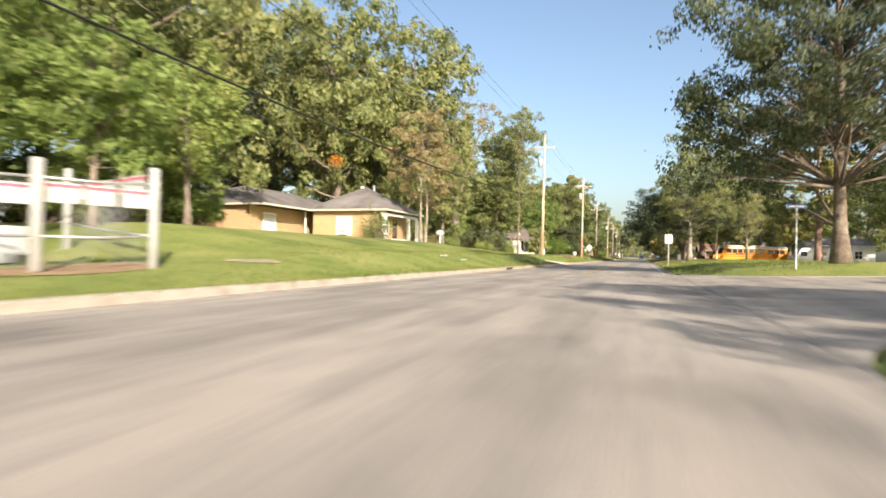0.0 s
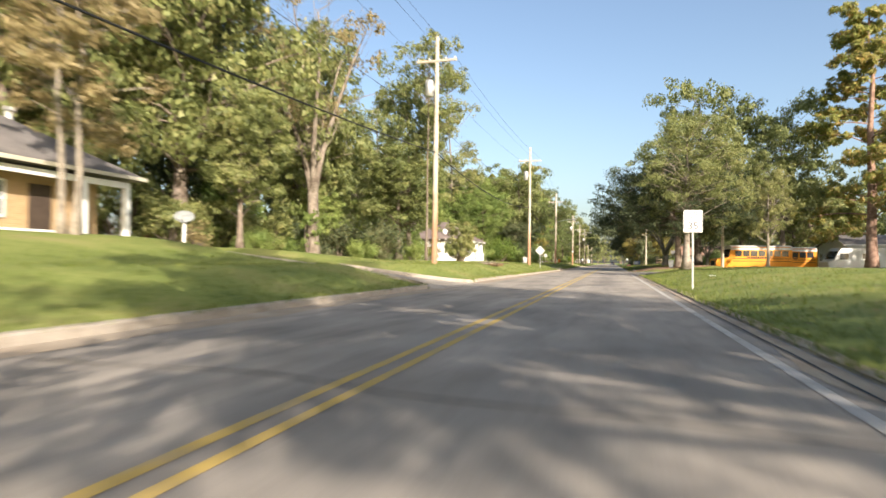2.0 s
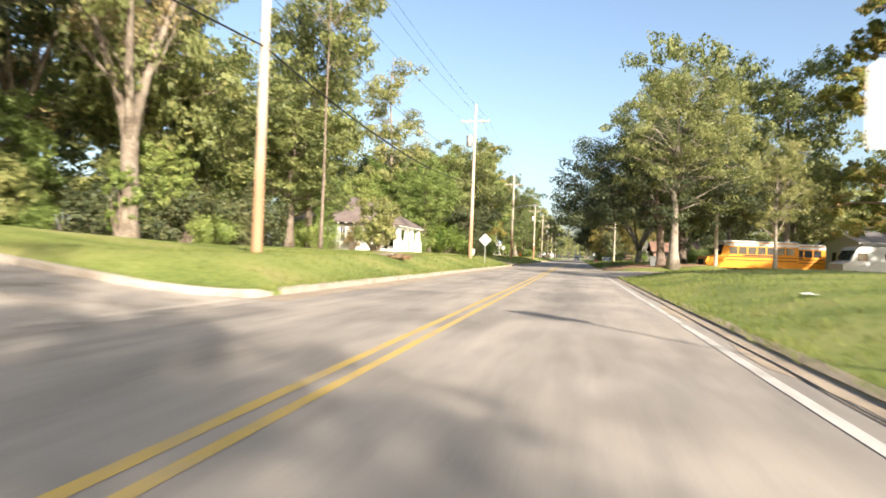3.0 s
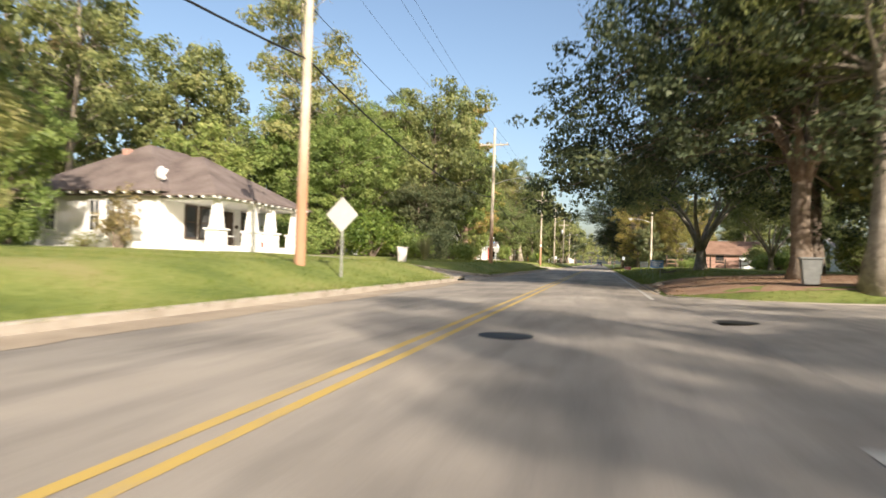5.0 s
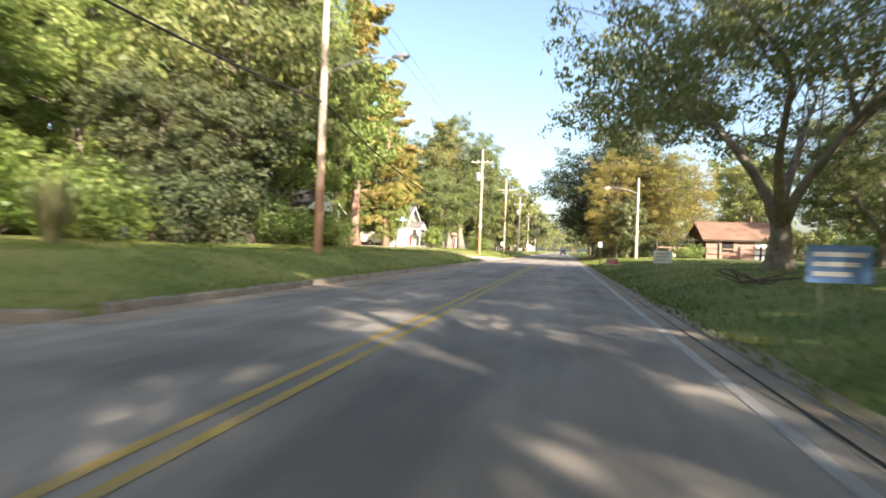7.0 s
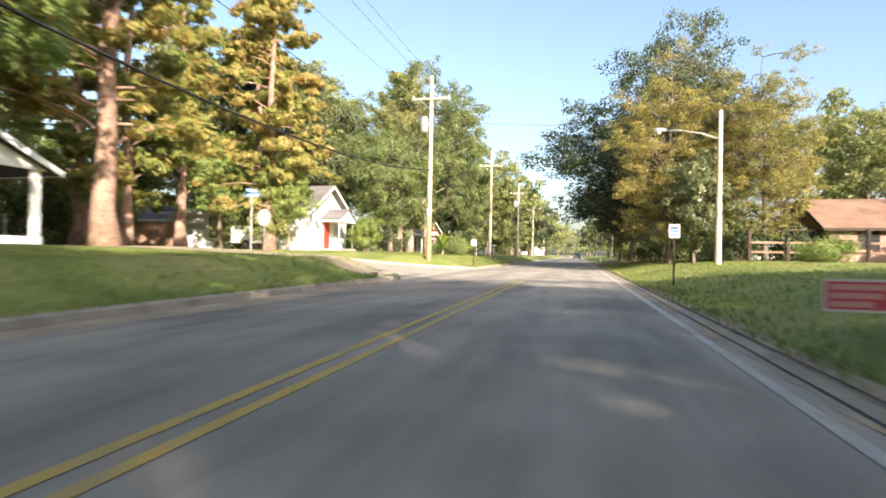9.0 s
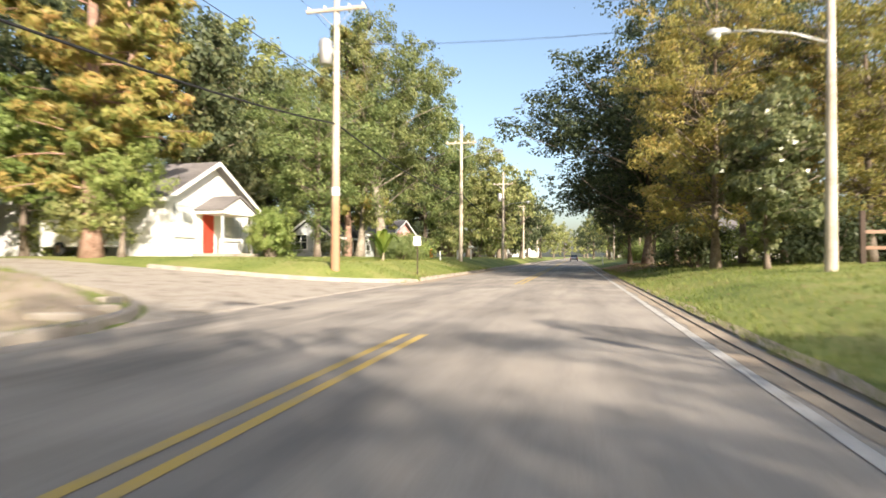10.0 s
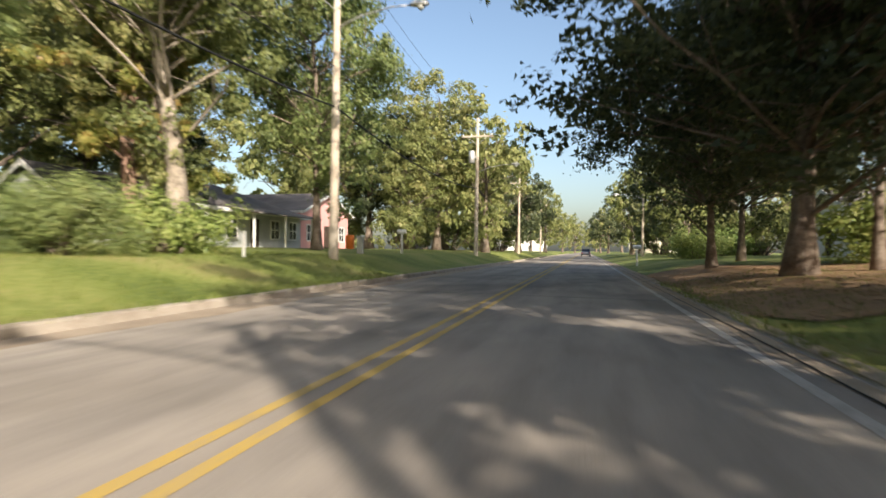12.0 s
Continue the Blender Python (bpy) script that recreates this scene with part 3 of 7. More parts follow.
def make_tree(seed, height, width, base, trunk_r, leaf, bark, leaves=9000, clumps=34, size=0.2, rmin=1.2, rmax=2.2, fork=0.35, bare=0.0, flat=0.75, bunches=7, lean=0.0, narrow=0.55, hollow=0.45, name="tree", label="", category="tree", bottom=-1.0, trunks=1, extra=0, lumpy=0.45, boughs=0, fork_at=2.4, off=0.0):
    """One tree at the origin: a flaring trunk, limbs that reach the clumps, and a crown of small leaves.
    boughs: how many great boughs the trunk forks into at the height fork_at. off: how far the crown reaches past the trunk."""
    rng = random.Random(seed)
    t = thing(name, label, category)
    bm = bmesh.new()
    rz, cz = (height - base) / 2, (height + base) / 2
    cl = crown_clumps(rng, clumps, off, cz, width / 2, rz, rmin, rmax, hollow, bottom, lumpy)
    tops = []
    for k in range(trunks):
        a = 2 * math.pi * k / max(1, trunks) + rng.random()
        off = Vector((math.cos(a), math.sin(a), 0)) * (0 if trunks == 1 else trunk_r * 1.1)
        top = Vector((lean * height + off.x * 4 + rng.uniform(-0.3, 0.3), off.y * 4 + rng.uniform(-0.3, 0.3), height * (0.80 if fork > 0.3 else 0.93)))
        n = 9
        pts, rad = [], []
        for i in range(n + 1):
            f = i / n
            p = off.lerp(top, f) + Vector((noise.noise((f * 3, seed, k)), noise.noise((f * 3, seed, k + 9)), 0)) * trunk_r * (2.2 if trunks == 1 else 6.0) * f
            p.z = -0.25 + (top.z + 0.25) * f
            pts.append(p)
            flare = 1 + 0.6 * math.exp(-max(0, p.z) / (trunk_r * 1.6))
            rad.append(trunk_r * flare * (1 - 0.86 * f ** 0.8) / (1 if trunks == 1 else 1.25))
        tube(bm, pts, rad, 12)
        tops.append((pts, rad))
    if boughs:
        # the trunk ends in a fork, and the boughs sweep out and up from it
        bm.free()
        bm = bmesh.new()
        tops = []
        stem = [Vector((0.10 * noise.noise((k * 0.5, seed, 0)), 0.10 * noise.noise((k * 0.5, seed, 3)), -0.25 + (fork_at + 0.25) * k / 5)) for k in range(6)]
        tube(bm, stem, [trunk_r * (1 + 0.75 * math.exp(-max(0, p.z) / (trunk_r * 1.5))) * (1.0 - 0.10 * k / 5) for k, p in enumerate(stem)], 14)
        for k in range(boughs):
            a = 2 * math.pi * (k + rng.uniform(-0.25, 0.25)) / boughs + seed
            out, top = width / 2 * rng.uniform(0.45, 0.75), fork_at + (height - fork_at) * rng.uniform(0.5, 0.8)
            pts, rad = [], []
            for i in range(9):
                f = i / 8
                h = out * f ** 1.25
                sway = 0.35 * noise.noise((f * 2.5, k * 3.1, seed))
                pts.append(Vector((math.cos(a + sway) * h, math.sin(a + sway) * h, fork_at - 0.9 + (top - fork_at + 0.9) * f ** 0.9)))
                rad.append(trunk_r * 0.68 * (1 - 0.86 * f ** 0.7))
            tube(bm, pts, rad, 9)
            tops.append((pts, rad))
    for x, y, z, r in cl:
        if boughs:
            pts, rad = min(tops, key=lambda q: min((w - Vector((x, y, z))).length for w in q[0][2:]) + rng.uniform(0, 0.8))
        else:
            pts, rad = tops[rng.randrange(len(tops))]
        reach = math.hypot(x, y)
        zz = max(max(base, 2.0) * rng.uniform(0.75, 1.5), min(z - reach * rng.uniform(0.25, 0.75), pts[-1].z * 0.97))
        i = min(range(len(pts)), key=lambda q: abs(pts[q].z - zz)) if not boughs else max(1, min(range(len(pts)), key=lambda q: (pts[q] - Vector((x, y, z))).length) - rng.choice((0, 1, 2)))
        br = max(0.022, rad[i] * rng.uniform(0.20, 0.38))
        end = Vector((x, y, z))
        way = limb(bm, pts[i], end, br, 0.02, rng, 0.12, 4, 4)
        for q in range(2 + extra):
            o = way[rng.choice((2, 3))]
            e = o + Vector((rng.gauss(0, 1), rng.gauss(0, 1), rng.gauss(0.5, 0.7))).normalized() * r * rng.uniform(0.7, 1.3)
            limb(bm, o, e, br * 0.35, 0.010, rng, 0.15, 3, 1)
    part("trunk", bm, bark, t, smooth=True)
    if leaves:
        keep = [c for c in cl if rng.random() >= bare]
        me = leaf_mesh("crown", keep, leaves, size, leaf, seed, flat, narrow, bunches)
        ob = new("crown", me)
        ob.parent = t
        tagged(ob, kind="stuff")
    return t


def make_shrub(seed, w, d, h, leaf, count, size, name="shrub", label="", category="shrub", clumps=16, rmin=0.35, rmax=0.6):
    rng = random.Random(seed)
    t = thing(name, label, category)
    cl = []
    for i in range(clumps):
        a = rng.random() * 6.283
        k = math.sqrt(rng.random()) * 0.8
        x, y = math.cos(a) * k * w / 2, math.sin(a) * k * d / 2
        top = h * math.sqrt(max(0.15, 1 - k * k * 0.8))
        r = rng.uniform(rmin, rmax) * min(w, h)
        cl.append((x, y, max(r * 0.75, rng.uniform(0.35, 1.0) * top - r * 0.5), r))
    bm = bmesh.new()
    for c in cl:
        limb(bm, (c[0] * 0.2, c[1] * 0.2, -0.1), c[:3], 0.03 + 0.01 * h, 0.01, rng, 0.1, 5, 4)
    tagged(part("stalk", bm, M["bark"], t), kind="stuff")
    ob = new("foliage", leaf_mesh("foliage", cl, count, size, leaf, seed, 0.9, 0.5, 6))
    ob.parent = t
    tagged(ob, kind="stuff")
    return t


def make_pine(seed, height, trunk_r, first, reach, label):
    rng = random.Random(seed)
    t = thing("pine_tree", label, "pine tree")
    bm = bmesh.new()
    n = 12
    pts = [Vector((0.35 * noise.noise((i * 0.4, seed, 0)), 0.35 * noise.noise((i * 0.4, seed, 4)), -0.25 + (height + 0.25) * i / n)) for i in range(n + 1)]
    rad = [trunk_r * (1 + 0.5 * math.exp(-max(0, p.z) / 0.6)) * (1 - 0.85 * (i / n)) for i, p in enumerate(pts)]
    tube(bm, pts, rad, 12)
    cl = []
    for k in range(44):
        f = first + (1 - first) * (k / 43) ** 0.9
        z = height * f
        a = rng.random() * 6.283
        L = reach * (1.15 - 0.75 * (f - first) / (1 - first)) * rng.uniform(0.55, 1.1)
        i = min(n - 1, int(f * n))
        o = pts[i].lerp(pts[i + 1], f * n - i) if i < n else pts[-1]
        e = o + Vector((math.cos(a) * L, math.sin(a) * L, L * rng.uniform(-0.15, 0.35)))
        way = limb(bm, o, e, 0.035 + 0.05 * (1 - f), 0.015, rng, 0.15, 5)
        for q in (2, 3, 4, 5):
            c = way[q] + Vector((rng.uniform(-0.5, 0.5), rng.uniform(-0.5, 0.5), rng.uniform(0, 0.4)))
            cl.append((c.x, c.y, c.z, rng.uniform(0.55, 1.0)))
    part("trunk", bm, M["pine_bark"], t, "reddish furrowed pine trunk", smooth=True)
    ob = new("crown", leaf_mesh("crown", cl, 36000, 0.23, M["needle"], seed, 0.6, 0.20, 4))
    ob.parent = t
    tagged(ob, kind="stuff")
    return t


def stand(t, x, y, turn=0.0, s=1.0, sz=None, sink=0.0):
    t.matrix_basis = Matrix.Translation((x, y, land(x, y) - sink)) @ Matrix.Rotation(radians(turn), 4, 'Z') @ Matrix.Diagonal((s, s, sz or s, 1))
    return t


def again(t, x, y, turn, s=1.0, sz=None, label="", group=""):
    m = Matrix.Translation((x, y, land(x, y))) @ Matrix.Rotation(radians(turn), 4, 'Z') @ Matrix.Diagonal((s, s, sz or s, 1))
    o = copy_thing(t, Matrix.Identity(4))
    o.matrix_basis = m
    return tagged(o, label, group=group)


def plant():
    W = "woods behind the houses"
    mid = stand(make_tree(11, 19, 13, 2.6, 0.42, M["leaf_mid"], M["bark"], 23000, 66, 0.165, 1.25, 2.2, label="tall broadleaf tree in mixed green leaf behind the lawn", name="oak_tree", category="tree"), -34, 62, 0, 1.15, 1.35)
    mid2 = stand(make_tree(12, 20, 11, 2.8, 0.38, M["leaf_mid"], M["bark"], 23000, 60, 0.15, 1.15, 2.0, label="tall leafy tree with a broken uneven crown", name="oak_tree", category="tree"), -27, 82, 0, 1.1, 1.2)
    dark = stand(make_tree(13, 17, 12, 1.8, 0.45, M["leaf_dark"], M["bark"], 19000, 60, 0.17, 1.25, 2.1, label="dark green dense shade tree", name="oak_tree", category="tree"), -38, 48, 0, 1.2, 1.4)
    light = stand(make_tree(14, 13, 9, 2.0, 0.28, M["leaf_light"], M["bark"], 13000, 50, 0.145, 1.0, 1.75, label="bright green leafy tree at the edge of the woods", name="broadleaf_tree", category="tree"), -21, 12, 0, 1.0)
    for t in (mid, mid2, dark, light):
        tagged(t, group=W)
    back = stand(make_tree(18, 19, 13, 2.2, 0.40, M["leaf_mid"], M["bark"], 5600, 42, 0.27, 1.3, 2.2, label="tall broadleaf tree at the back of the woods", name="oak_tree", category="tree", bunches=5), -52, 20, 0, 1.2, 1.3)
    far = stand(make_tree(15, 16, 11, 1.4, 0.40, M["leaf_mid"], M["bark"], 4600, 34, 0.28, 1.5, 2.4, label="leafy street tree far down the road", name="oak_tree", category="tree", bunches=4), -12, 262)
    fard = stand(make_tree(16, 15, 12, 1.3, 0.40, M["leaf_dark"], M["bark"], 4600, 34, 0.28, 1.5, 2.4, label="dark leafy street tree far down the road", name="oak_tree", category="tree", bunches=4), 11, 250)
    # woods behind the brick house
    for x, y, p, s, sz in ((-30, 34, mid, 1.0, 1.12), (-44, 40, back, 1.1, 1.2), (-27, 22, mid, 1.0, 1.1), (-40, 26, back, 1.1, 1.1), (-46, 66, back, 1.2, 1.25), (-31, 70, dark, 1.0, 1.05), (-38, 84, back, 1.1, 1.1), (-27.5, 54, mid, 0.9, 1.08), (-50, 54, back, 1.2, 1.25), (-22.3, 60.5, mid, 1.0, 1.06), (-39, 58, mid2, 1.1, 1.15),
                           (-36, 100, back, 1.0, 0.95), (-42, 118, back, 1.1, 1.0), (-33, 122, mid, 0.9, 0.92), (-30, 92, mid2, 0.75, 0.65), (-50, 96, back, 1.2, 1.0), (-28, 9, dark, 0.9, 0.9), (-36, 12, back, 1.0, 1.0)):
        again(p, x, y, (x * 37 + y * 53) % 360, s * 1.15, sz * (1.35 if y < 90 else 1.12), group=W)
    for x, y, s in ((-17, 16.5, 0.62), (-18.5, 23, 0.66), (-24, 17, 0.85), (-23, 27, 0.62), (-15.5, 9.5, 0.55), (-24, 90, 0.55), (-23, 78, 0.5), (-27, 72, 0.6)):
        again(light, x, y, (x * 71 + y * 29) % 360, s, s * 1.05, group=W)
    bright = stand(make_tree(19, 16, 11, 2.0, 0.34, M["leaf_light"], M["bark"], 30000, 80, 0.112, 1.0, 1.75, label="tall bright green leafy tree beside the road", name="broadleaf_tree", category="tree"), -20, 145, 0, 0.8, 0.9)
    # woods and thicket between the bungalow and the corner
    for x, y, p, s, sz in ((-17.5, 121, bright, 0.75, 0.72), (-13.6, 134.5, mid, 0.82, 0.95), (-19, 130, bright, 0.8, 0.95), (-15.5, 141, bright, 0.95, 1.12), (-24, 127, bright, 0.9, 0.85), (-22, 142, mid2, 1.0, 0.95), (-28, 136, dark, 1.0, 1.0), (-14, 147, light, 0.8, 1.1), (-34, 148, back, 1.1, 1.0), (-19, 151, mid2, 0.7, 0.8), (-13.2, 127.5, dark, 0.40, 0.42), (-12.4, 132, dark, 0.46, 0.46), (-24, 114.5, light, 0.7, 0.75)):
        again(p, x, y, (x * 31 + y * 17) % 360, s * 1.1, sz * 1.02, group="thicket beside the road")
    again(mid2, -18.5, 90, 200, 0.80, 1.12, group=W)
    again(mid2, -18.4, 86.5, 60, 0.85, 0.62, label="leafy tree with low hanging boughs beside the lawn", group=W)
    again(mid, -24.5, 79, 100, 0.8, 1.2, group=W)
    # tall airy trees behind the bungalow
    thin = stand(make_tree(17, 19, 8, 4, 0.24, M["leaf_mid"], M["pale_bark"], 14000, 44, 0.10, 0.8, 1.4, bare=0.15, fork=0.2, label="tall slender tree with open airy foliage", name="slender_tree", category="tree"), -24.5, 127.0, 0, 1.5, 1.55)
    again(thin, -30.1, 108.5, 80, 1.2, 1.3)
    again(light, -20.8, 97.4, 20, 0.46, 0.56, label="bright leafy young tree beside the white bungalow")
    # bare and half-bare trees past the brick house
    b1 = make_tree(21, 22, 12, 5, 0.40, M["leaf_rust"], M["bare_bark"], 3600, 44, 0.12, 0.9, 1.5, bare=0.45, boughs=5, fork_at=4.6, extra=4, label="half-dead tree with bare pale limbs and a vine-clad base", name="bare_tree", category="tree")
    stand(b1, -20.9, 73.8, 30, 1.15, 1.2)
    b2 = make_tree(22, 21, 11, 6, 0.42, M["leaf_rust"], M["bare_bark"], 2400, 30, 0.13, 0.8, 1.4, bare=0.45, boughs=4, fork_at=5.4, extra=3, label="bare pale-limbed tree with only a few brown leaves", name="bare_tree", category="tree")
    stand(b2, -30.5, 75.8, 130, 1.1, 1.1)
    again(b2, -34, 110, 200, 1.0, 1.0)
    airy = make_tree(26, 22, 8, 11, 0.12, M["leaf_mid"], M["bark"], 6500, 32, 0.11, 0.8, 1.3, bare=0.25, extra=2, fork=0.2, label="slim tall tree with a thin twiggy crown", name="slender_tree", category="tree")
    stand(airy, -14.6, 83.6, 0, 1.0, 1.05)
    rust = make_tree(23, 12.5, 6.4, 2.8, 0.17, M["leaf_rust"], M["pale_bark"], 9000, 40, 0.105, 0.6, 1.1, trunks=2, bare=0.08, extra=2, label="slim twin-trunked tree with sparse rusty brown leaves", name="slim_tree", category="tree")
    stand(rust, -15.4, 47.2, 15)
    again(mid2, -18.2, 60.5, 120, 0.5, 0.5, label="small leafy tree beside the porch")
    ivy = make_shrub(24, 1.5, 1.5, 3.6, M["leaf_light"], 1500, 0.09, "ivy", "green ivy climbing the base of the bare tree", "ivy", 12, 0.22, 0.35)
    stand(ivy, -20.7, 73.4, 0, 1.0, 1.15)
    orange = make_shrub(25, 2.6, 2.6, 2.0, M["leaf_orange"], 700, 0.12, "autumn_branch", "branch of orange autumn leaves high in the woods", "branch", 9)
    orange.matrix_basis = Matrix.Translation((-25.4, 49.6, 9.0)) @ Matrix.Scale(0.55, 4)
    # right side
    maple = make_tree(31, 15.5, 14.5, -4.0, 0.28, M["leaf_dark"], M["bark"], 74000, 130, 0.078, 0.95, 1.6, flat=0.65, hollow=0.35, lumpy=0.3, bottom=-0.42, label="large dense shade tree beside the street corner", name="shade_tree", category="tree")
    stand(maple, 10.4, 28.9, 20, 1.08, 1.25)
    for x, y, p, s, sz in ((12.3, 112.8, mid, 0.95, 1.12), (21.2, 109.2, mid2, 0.85, 0.95), (19.5, 124, mid2, 0.8, 0.8), (24.5, 117.5, back, 0.7, 0.6), (43, 100, back, 1.0, 0.6), (29, 127, back, 1.0, 0.55), (44, 112, back, 1.0, 0.6), (37, 146, back, 0.9, 0.5), (33, 132, back, 1.0, 0.5), (40, 166, back, 1.0, 0.7), (42, 152, back, 1.2, 0.55), (32, 178, mid2, 0.9, 0.5), (27, 195, mid2, 0.9, 0.65), (48, 70, back, 1.1, 1.1), (20.5, -5.5, mid, 0.8, 0.58), (26, 2, back, 0.8, 0.5), (29, 58, mid2, 1.0, 0.9), (29, 74, mid, 0.85, 0.55)):
        again(p, x, y, (x * 41 + y * 23) % 360, s * 1.1, sz * 1.2, group="trees on the far lawns")
    live = make_tree(32, 12.5, 16.5, -1.5, 0.27, M["leaf_dark"], M["bark"], 80000, 165, 0.085, 1.05, 1.7, flat=0.7, bottom=-0.42, hollow=0.50, lumpy=0.16, boughs=6, fork_at=3.9, label="spreading live oak with low dark boughs over the road", name="live_oak", category="tree", off=1.5)
    stand(live, 9.1, 103.6, 90, 1.24, 1.10)
    pale = make_tree(38, 17, 13, 4.4, 0.40, M["leaf_mid"], M["pale_bark"], 40000, 90, 0.085, 0.95, 1.6, flat=0.65, hollow=0.35, lumpy=0.35, label="oak with a straight pale flared trunk on bare earth", name="live_oak", category="tree")
    stand(pale, 9.3, 97.6, 0)
    oak2 = make_tree(33, 12.6, 20.5, 2.6, 0.36, M["leaf_mid"], M["pale_bark"], 44000, 160, 0.092, 0.95, 1.55, flat=0.65, bottom=-0.66, hollow=0.42, lumpy=0.35, boughs=6, fork_at=2.3, label="spreading oak with pale forked trunk on the lawn", name="live_oak", category="tree")
    stand(oak2, 10.1, 132.3, 40, 1.05, 1.0)
    again(oak2, 17.4, 140.2, 160, 0.60, 0.68)
    again(pale, 17.6, 100.8, 70, 0.5, 0.72, label="slim drooping tree with yellow-green leaves beside the buses")
    # golden cypresses and the dark trees after them
    gold = make_tree(34, 14.5, 7.5, 0.3, 0.16, M["leaf_gold"], M["bark"], 31000, 130, 0.08, 0.55, 1.0, fork=0.2, flat=0.6, narrow=0.3, hollow=0.3, off=-0.8, label="golden autumn cypress with feathery foliage", name="cypress_tree", category="tree")
    stand(gold, 7.7, 176.0, 0, 1.08, 0.98)
    again(gold, 13.4, 176.0, 70, 1.05, 0.95)
    again(gold, 11.0, 178.2, 130, 0.8, 0.9)
    again(gold, 18.6, 190, 200, 0.9, 1.0)
    big = make_tree(35, 17.5, 13, 0.7, 0.22, M["leaf_dark"], M["bark"], 42000, 110, 0.10, 1.1, 1.9, label="big dark evergreen shade tree beside the road", name="shade_tree", category="tree")
    stand(big, 6.8, 191.6, 10, 1.40, 1.0)
    again(big, 10.2, 181.5, 150, 0.86, 0.98)
    mag = make_tree(39, 7.6, 4.4, 0.2, 0.10, M["leaf_gloss"], M["bark"], 13000, 46, 0.095, 0.5, 0.9, hollow=0.35, lumpy=0.25, label="dense dark green magnolia before the golden cypresses", name="magnolia_tree", category="tree")
    stand(mag, 8.6, 172.4, 0)
    again(big, 12.5, 199, 230, 1.0, 1.15)
    again(big, 9.2, 207.2, 70, 0.8, 0.85)
    again(big, 8.8, 192.4, 300, 0.6, 0.95)
    again(big, 6.4, 199.6, 200, 0.75, 0.80)
    # left, past the corner
    round_t = make_tree(36, 11.6, 9.4, 2.2, 0.20, M["leaf_green"], M["bark"], 36000, 70, 0.08, 0.85, 1.45, label="round-headed green tree on the corner lawn", name="round_tree", category="tree")
    stand(round_t, -13.6, 183.7, 0)
    tall = make_tree(37, 19.5, 12, 2.6, 0.46, M["leaf_mid"], M["pale_bark"], 30000, 66, 0.10, 0.95, 1.75, bare=0.06, lean=-0.12, label="tall leaning tree with a pale trunk on the lawn", name="tall_tree", category="tree")
    stand(tall, -13.1, 195.2, 0, 1.0, 1.1)
    again(tall, -15.3, 195.6, 200, 0.7, 1.0, label="tall tree with a straight pale trunk on the lawn")
    again(tall, -19.5, 200, 250, 1.0, 1.1)
    for x, y, p, s, sz in ((-30.5, 208, mid, 0.95, 0.95), (-24, 230.5, mid, 0.75, 0.7), (-33, 219, mid2, 0.9, 0.8), (-11.8, 204.0, round_t, 1.1, 1.25), (-14.8, 230, mid, 0.6, 0.6), (-26, 187, dark, 1.0, 1.0), (-30, 201, mid2, 1.1, 1.0), (-13, 234, mid2, 0.9, 0.8), (-20, 233, dark, 0.9, 0.8), (-32, 183, dark, 1.0, 1.0), (-38, 192, back, 1.0, 1.05)):
        again(p, x, y, (x * 13 + y * 47) % 360, s * 1.1, sz * 1.2, group="trees beside the houses")
    far_rows = ((-7.6, 232, far, 0.8), (-7.4, 258, fard, 0.8), (8.6, 268, far, 0.75), (-7.0, 310, far, 0.85), (8.0, 345, fard, 0.85), (-6.5, 400, far, 0.9), (7.5, 410, far, 0.9), (-10, 245, far, 0.8), (-9, 275, fard, 0.85), (-12, 330, fard, 0.9), (-18, 290, far, 1.1), (-20, 255, fard, 1.0), (10, 228, far, 0.8), (11, 285, fard, 0.8), (18, 240, far, 1.1), (20, 275, fard, 1.1), (-30, 310, far, 1.3), (28, 330, far, 1.2), (-30, 235, far, 1.2), (32, 215, far, 1.1))
    far_rim = ((-55, 130, far, 1.4), (-58, 165, far, 1.3), (-55, 200, fard, 1.3), (55, 110, far, 1.3), (60, 150, far, 1.4), (52, 190, fard, 1.3), (-60, 80, far, 1.5), (-62, 30, fard, 1.4), (58, 60, far, 1.4), (-45, 5, far, 1.3), (-48, 150, fard, 1.2), (-46, 175, far, 1.2), (-42, 215, far, 1.2), (48, 215, far, 1.2), (28, 255, far, 1.1), (44, 135, far, 1.2), (46, 90, fard, 1.2), (-35, 420, fard, 1.3), (-14, 415, far, 1.1), (16, 420, fard, 1.1), (34, 430, far, 1.4), (-4, 520, far, 1.2), (8, 530, fard, 1.3))
    for i, (x, y, p, s) in enumerate(far_rows + far_rim):
        again(p, x, y, (i * 67) % 360, s, s * 1.2, group="trees far down the road")
    # dense understorey along the edge of the woods
    under = make_shrub(57, 6.5, 4.5, 4.2, M["leaf_mid"], 3400, 0.15, "thicket", "dense green thicket along the edge of the woods", "thicket", 30, 0.16, 0.27)
    stand(under, -26.5, 64)
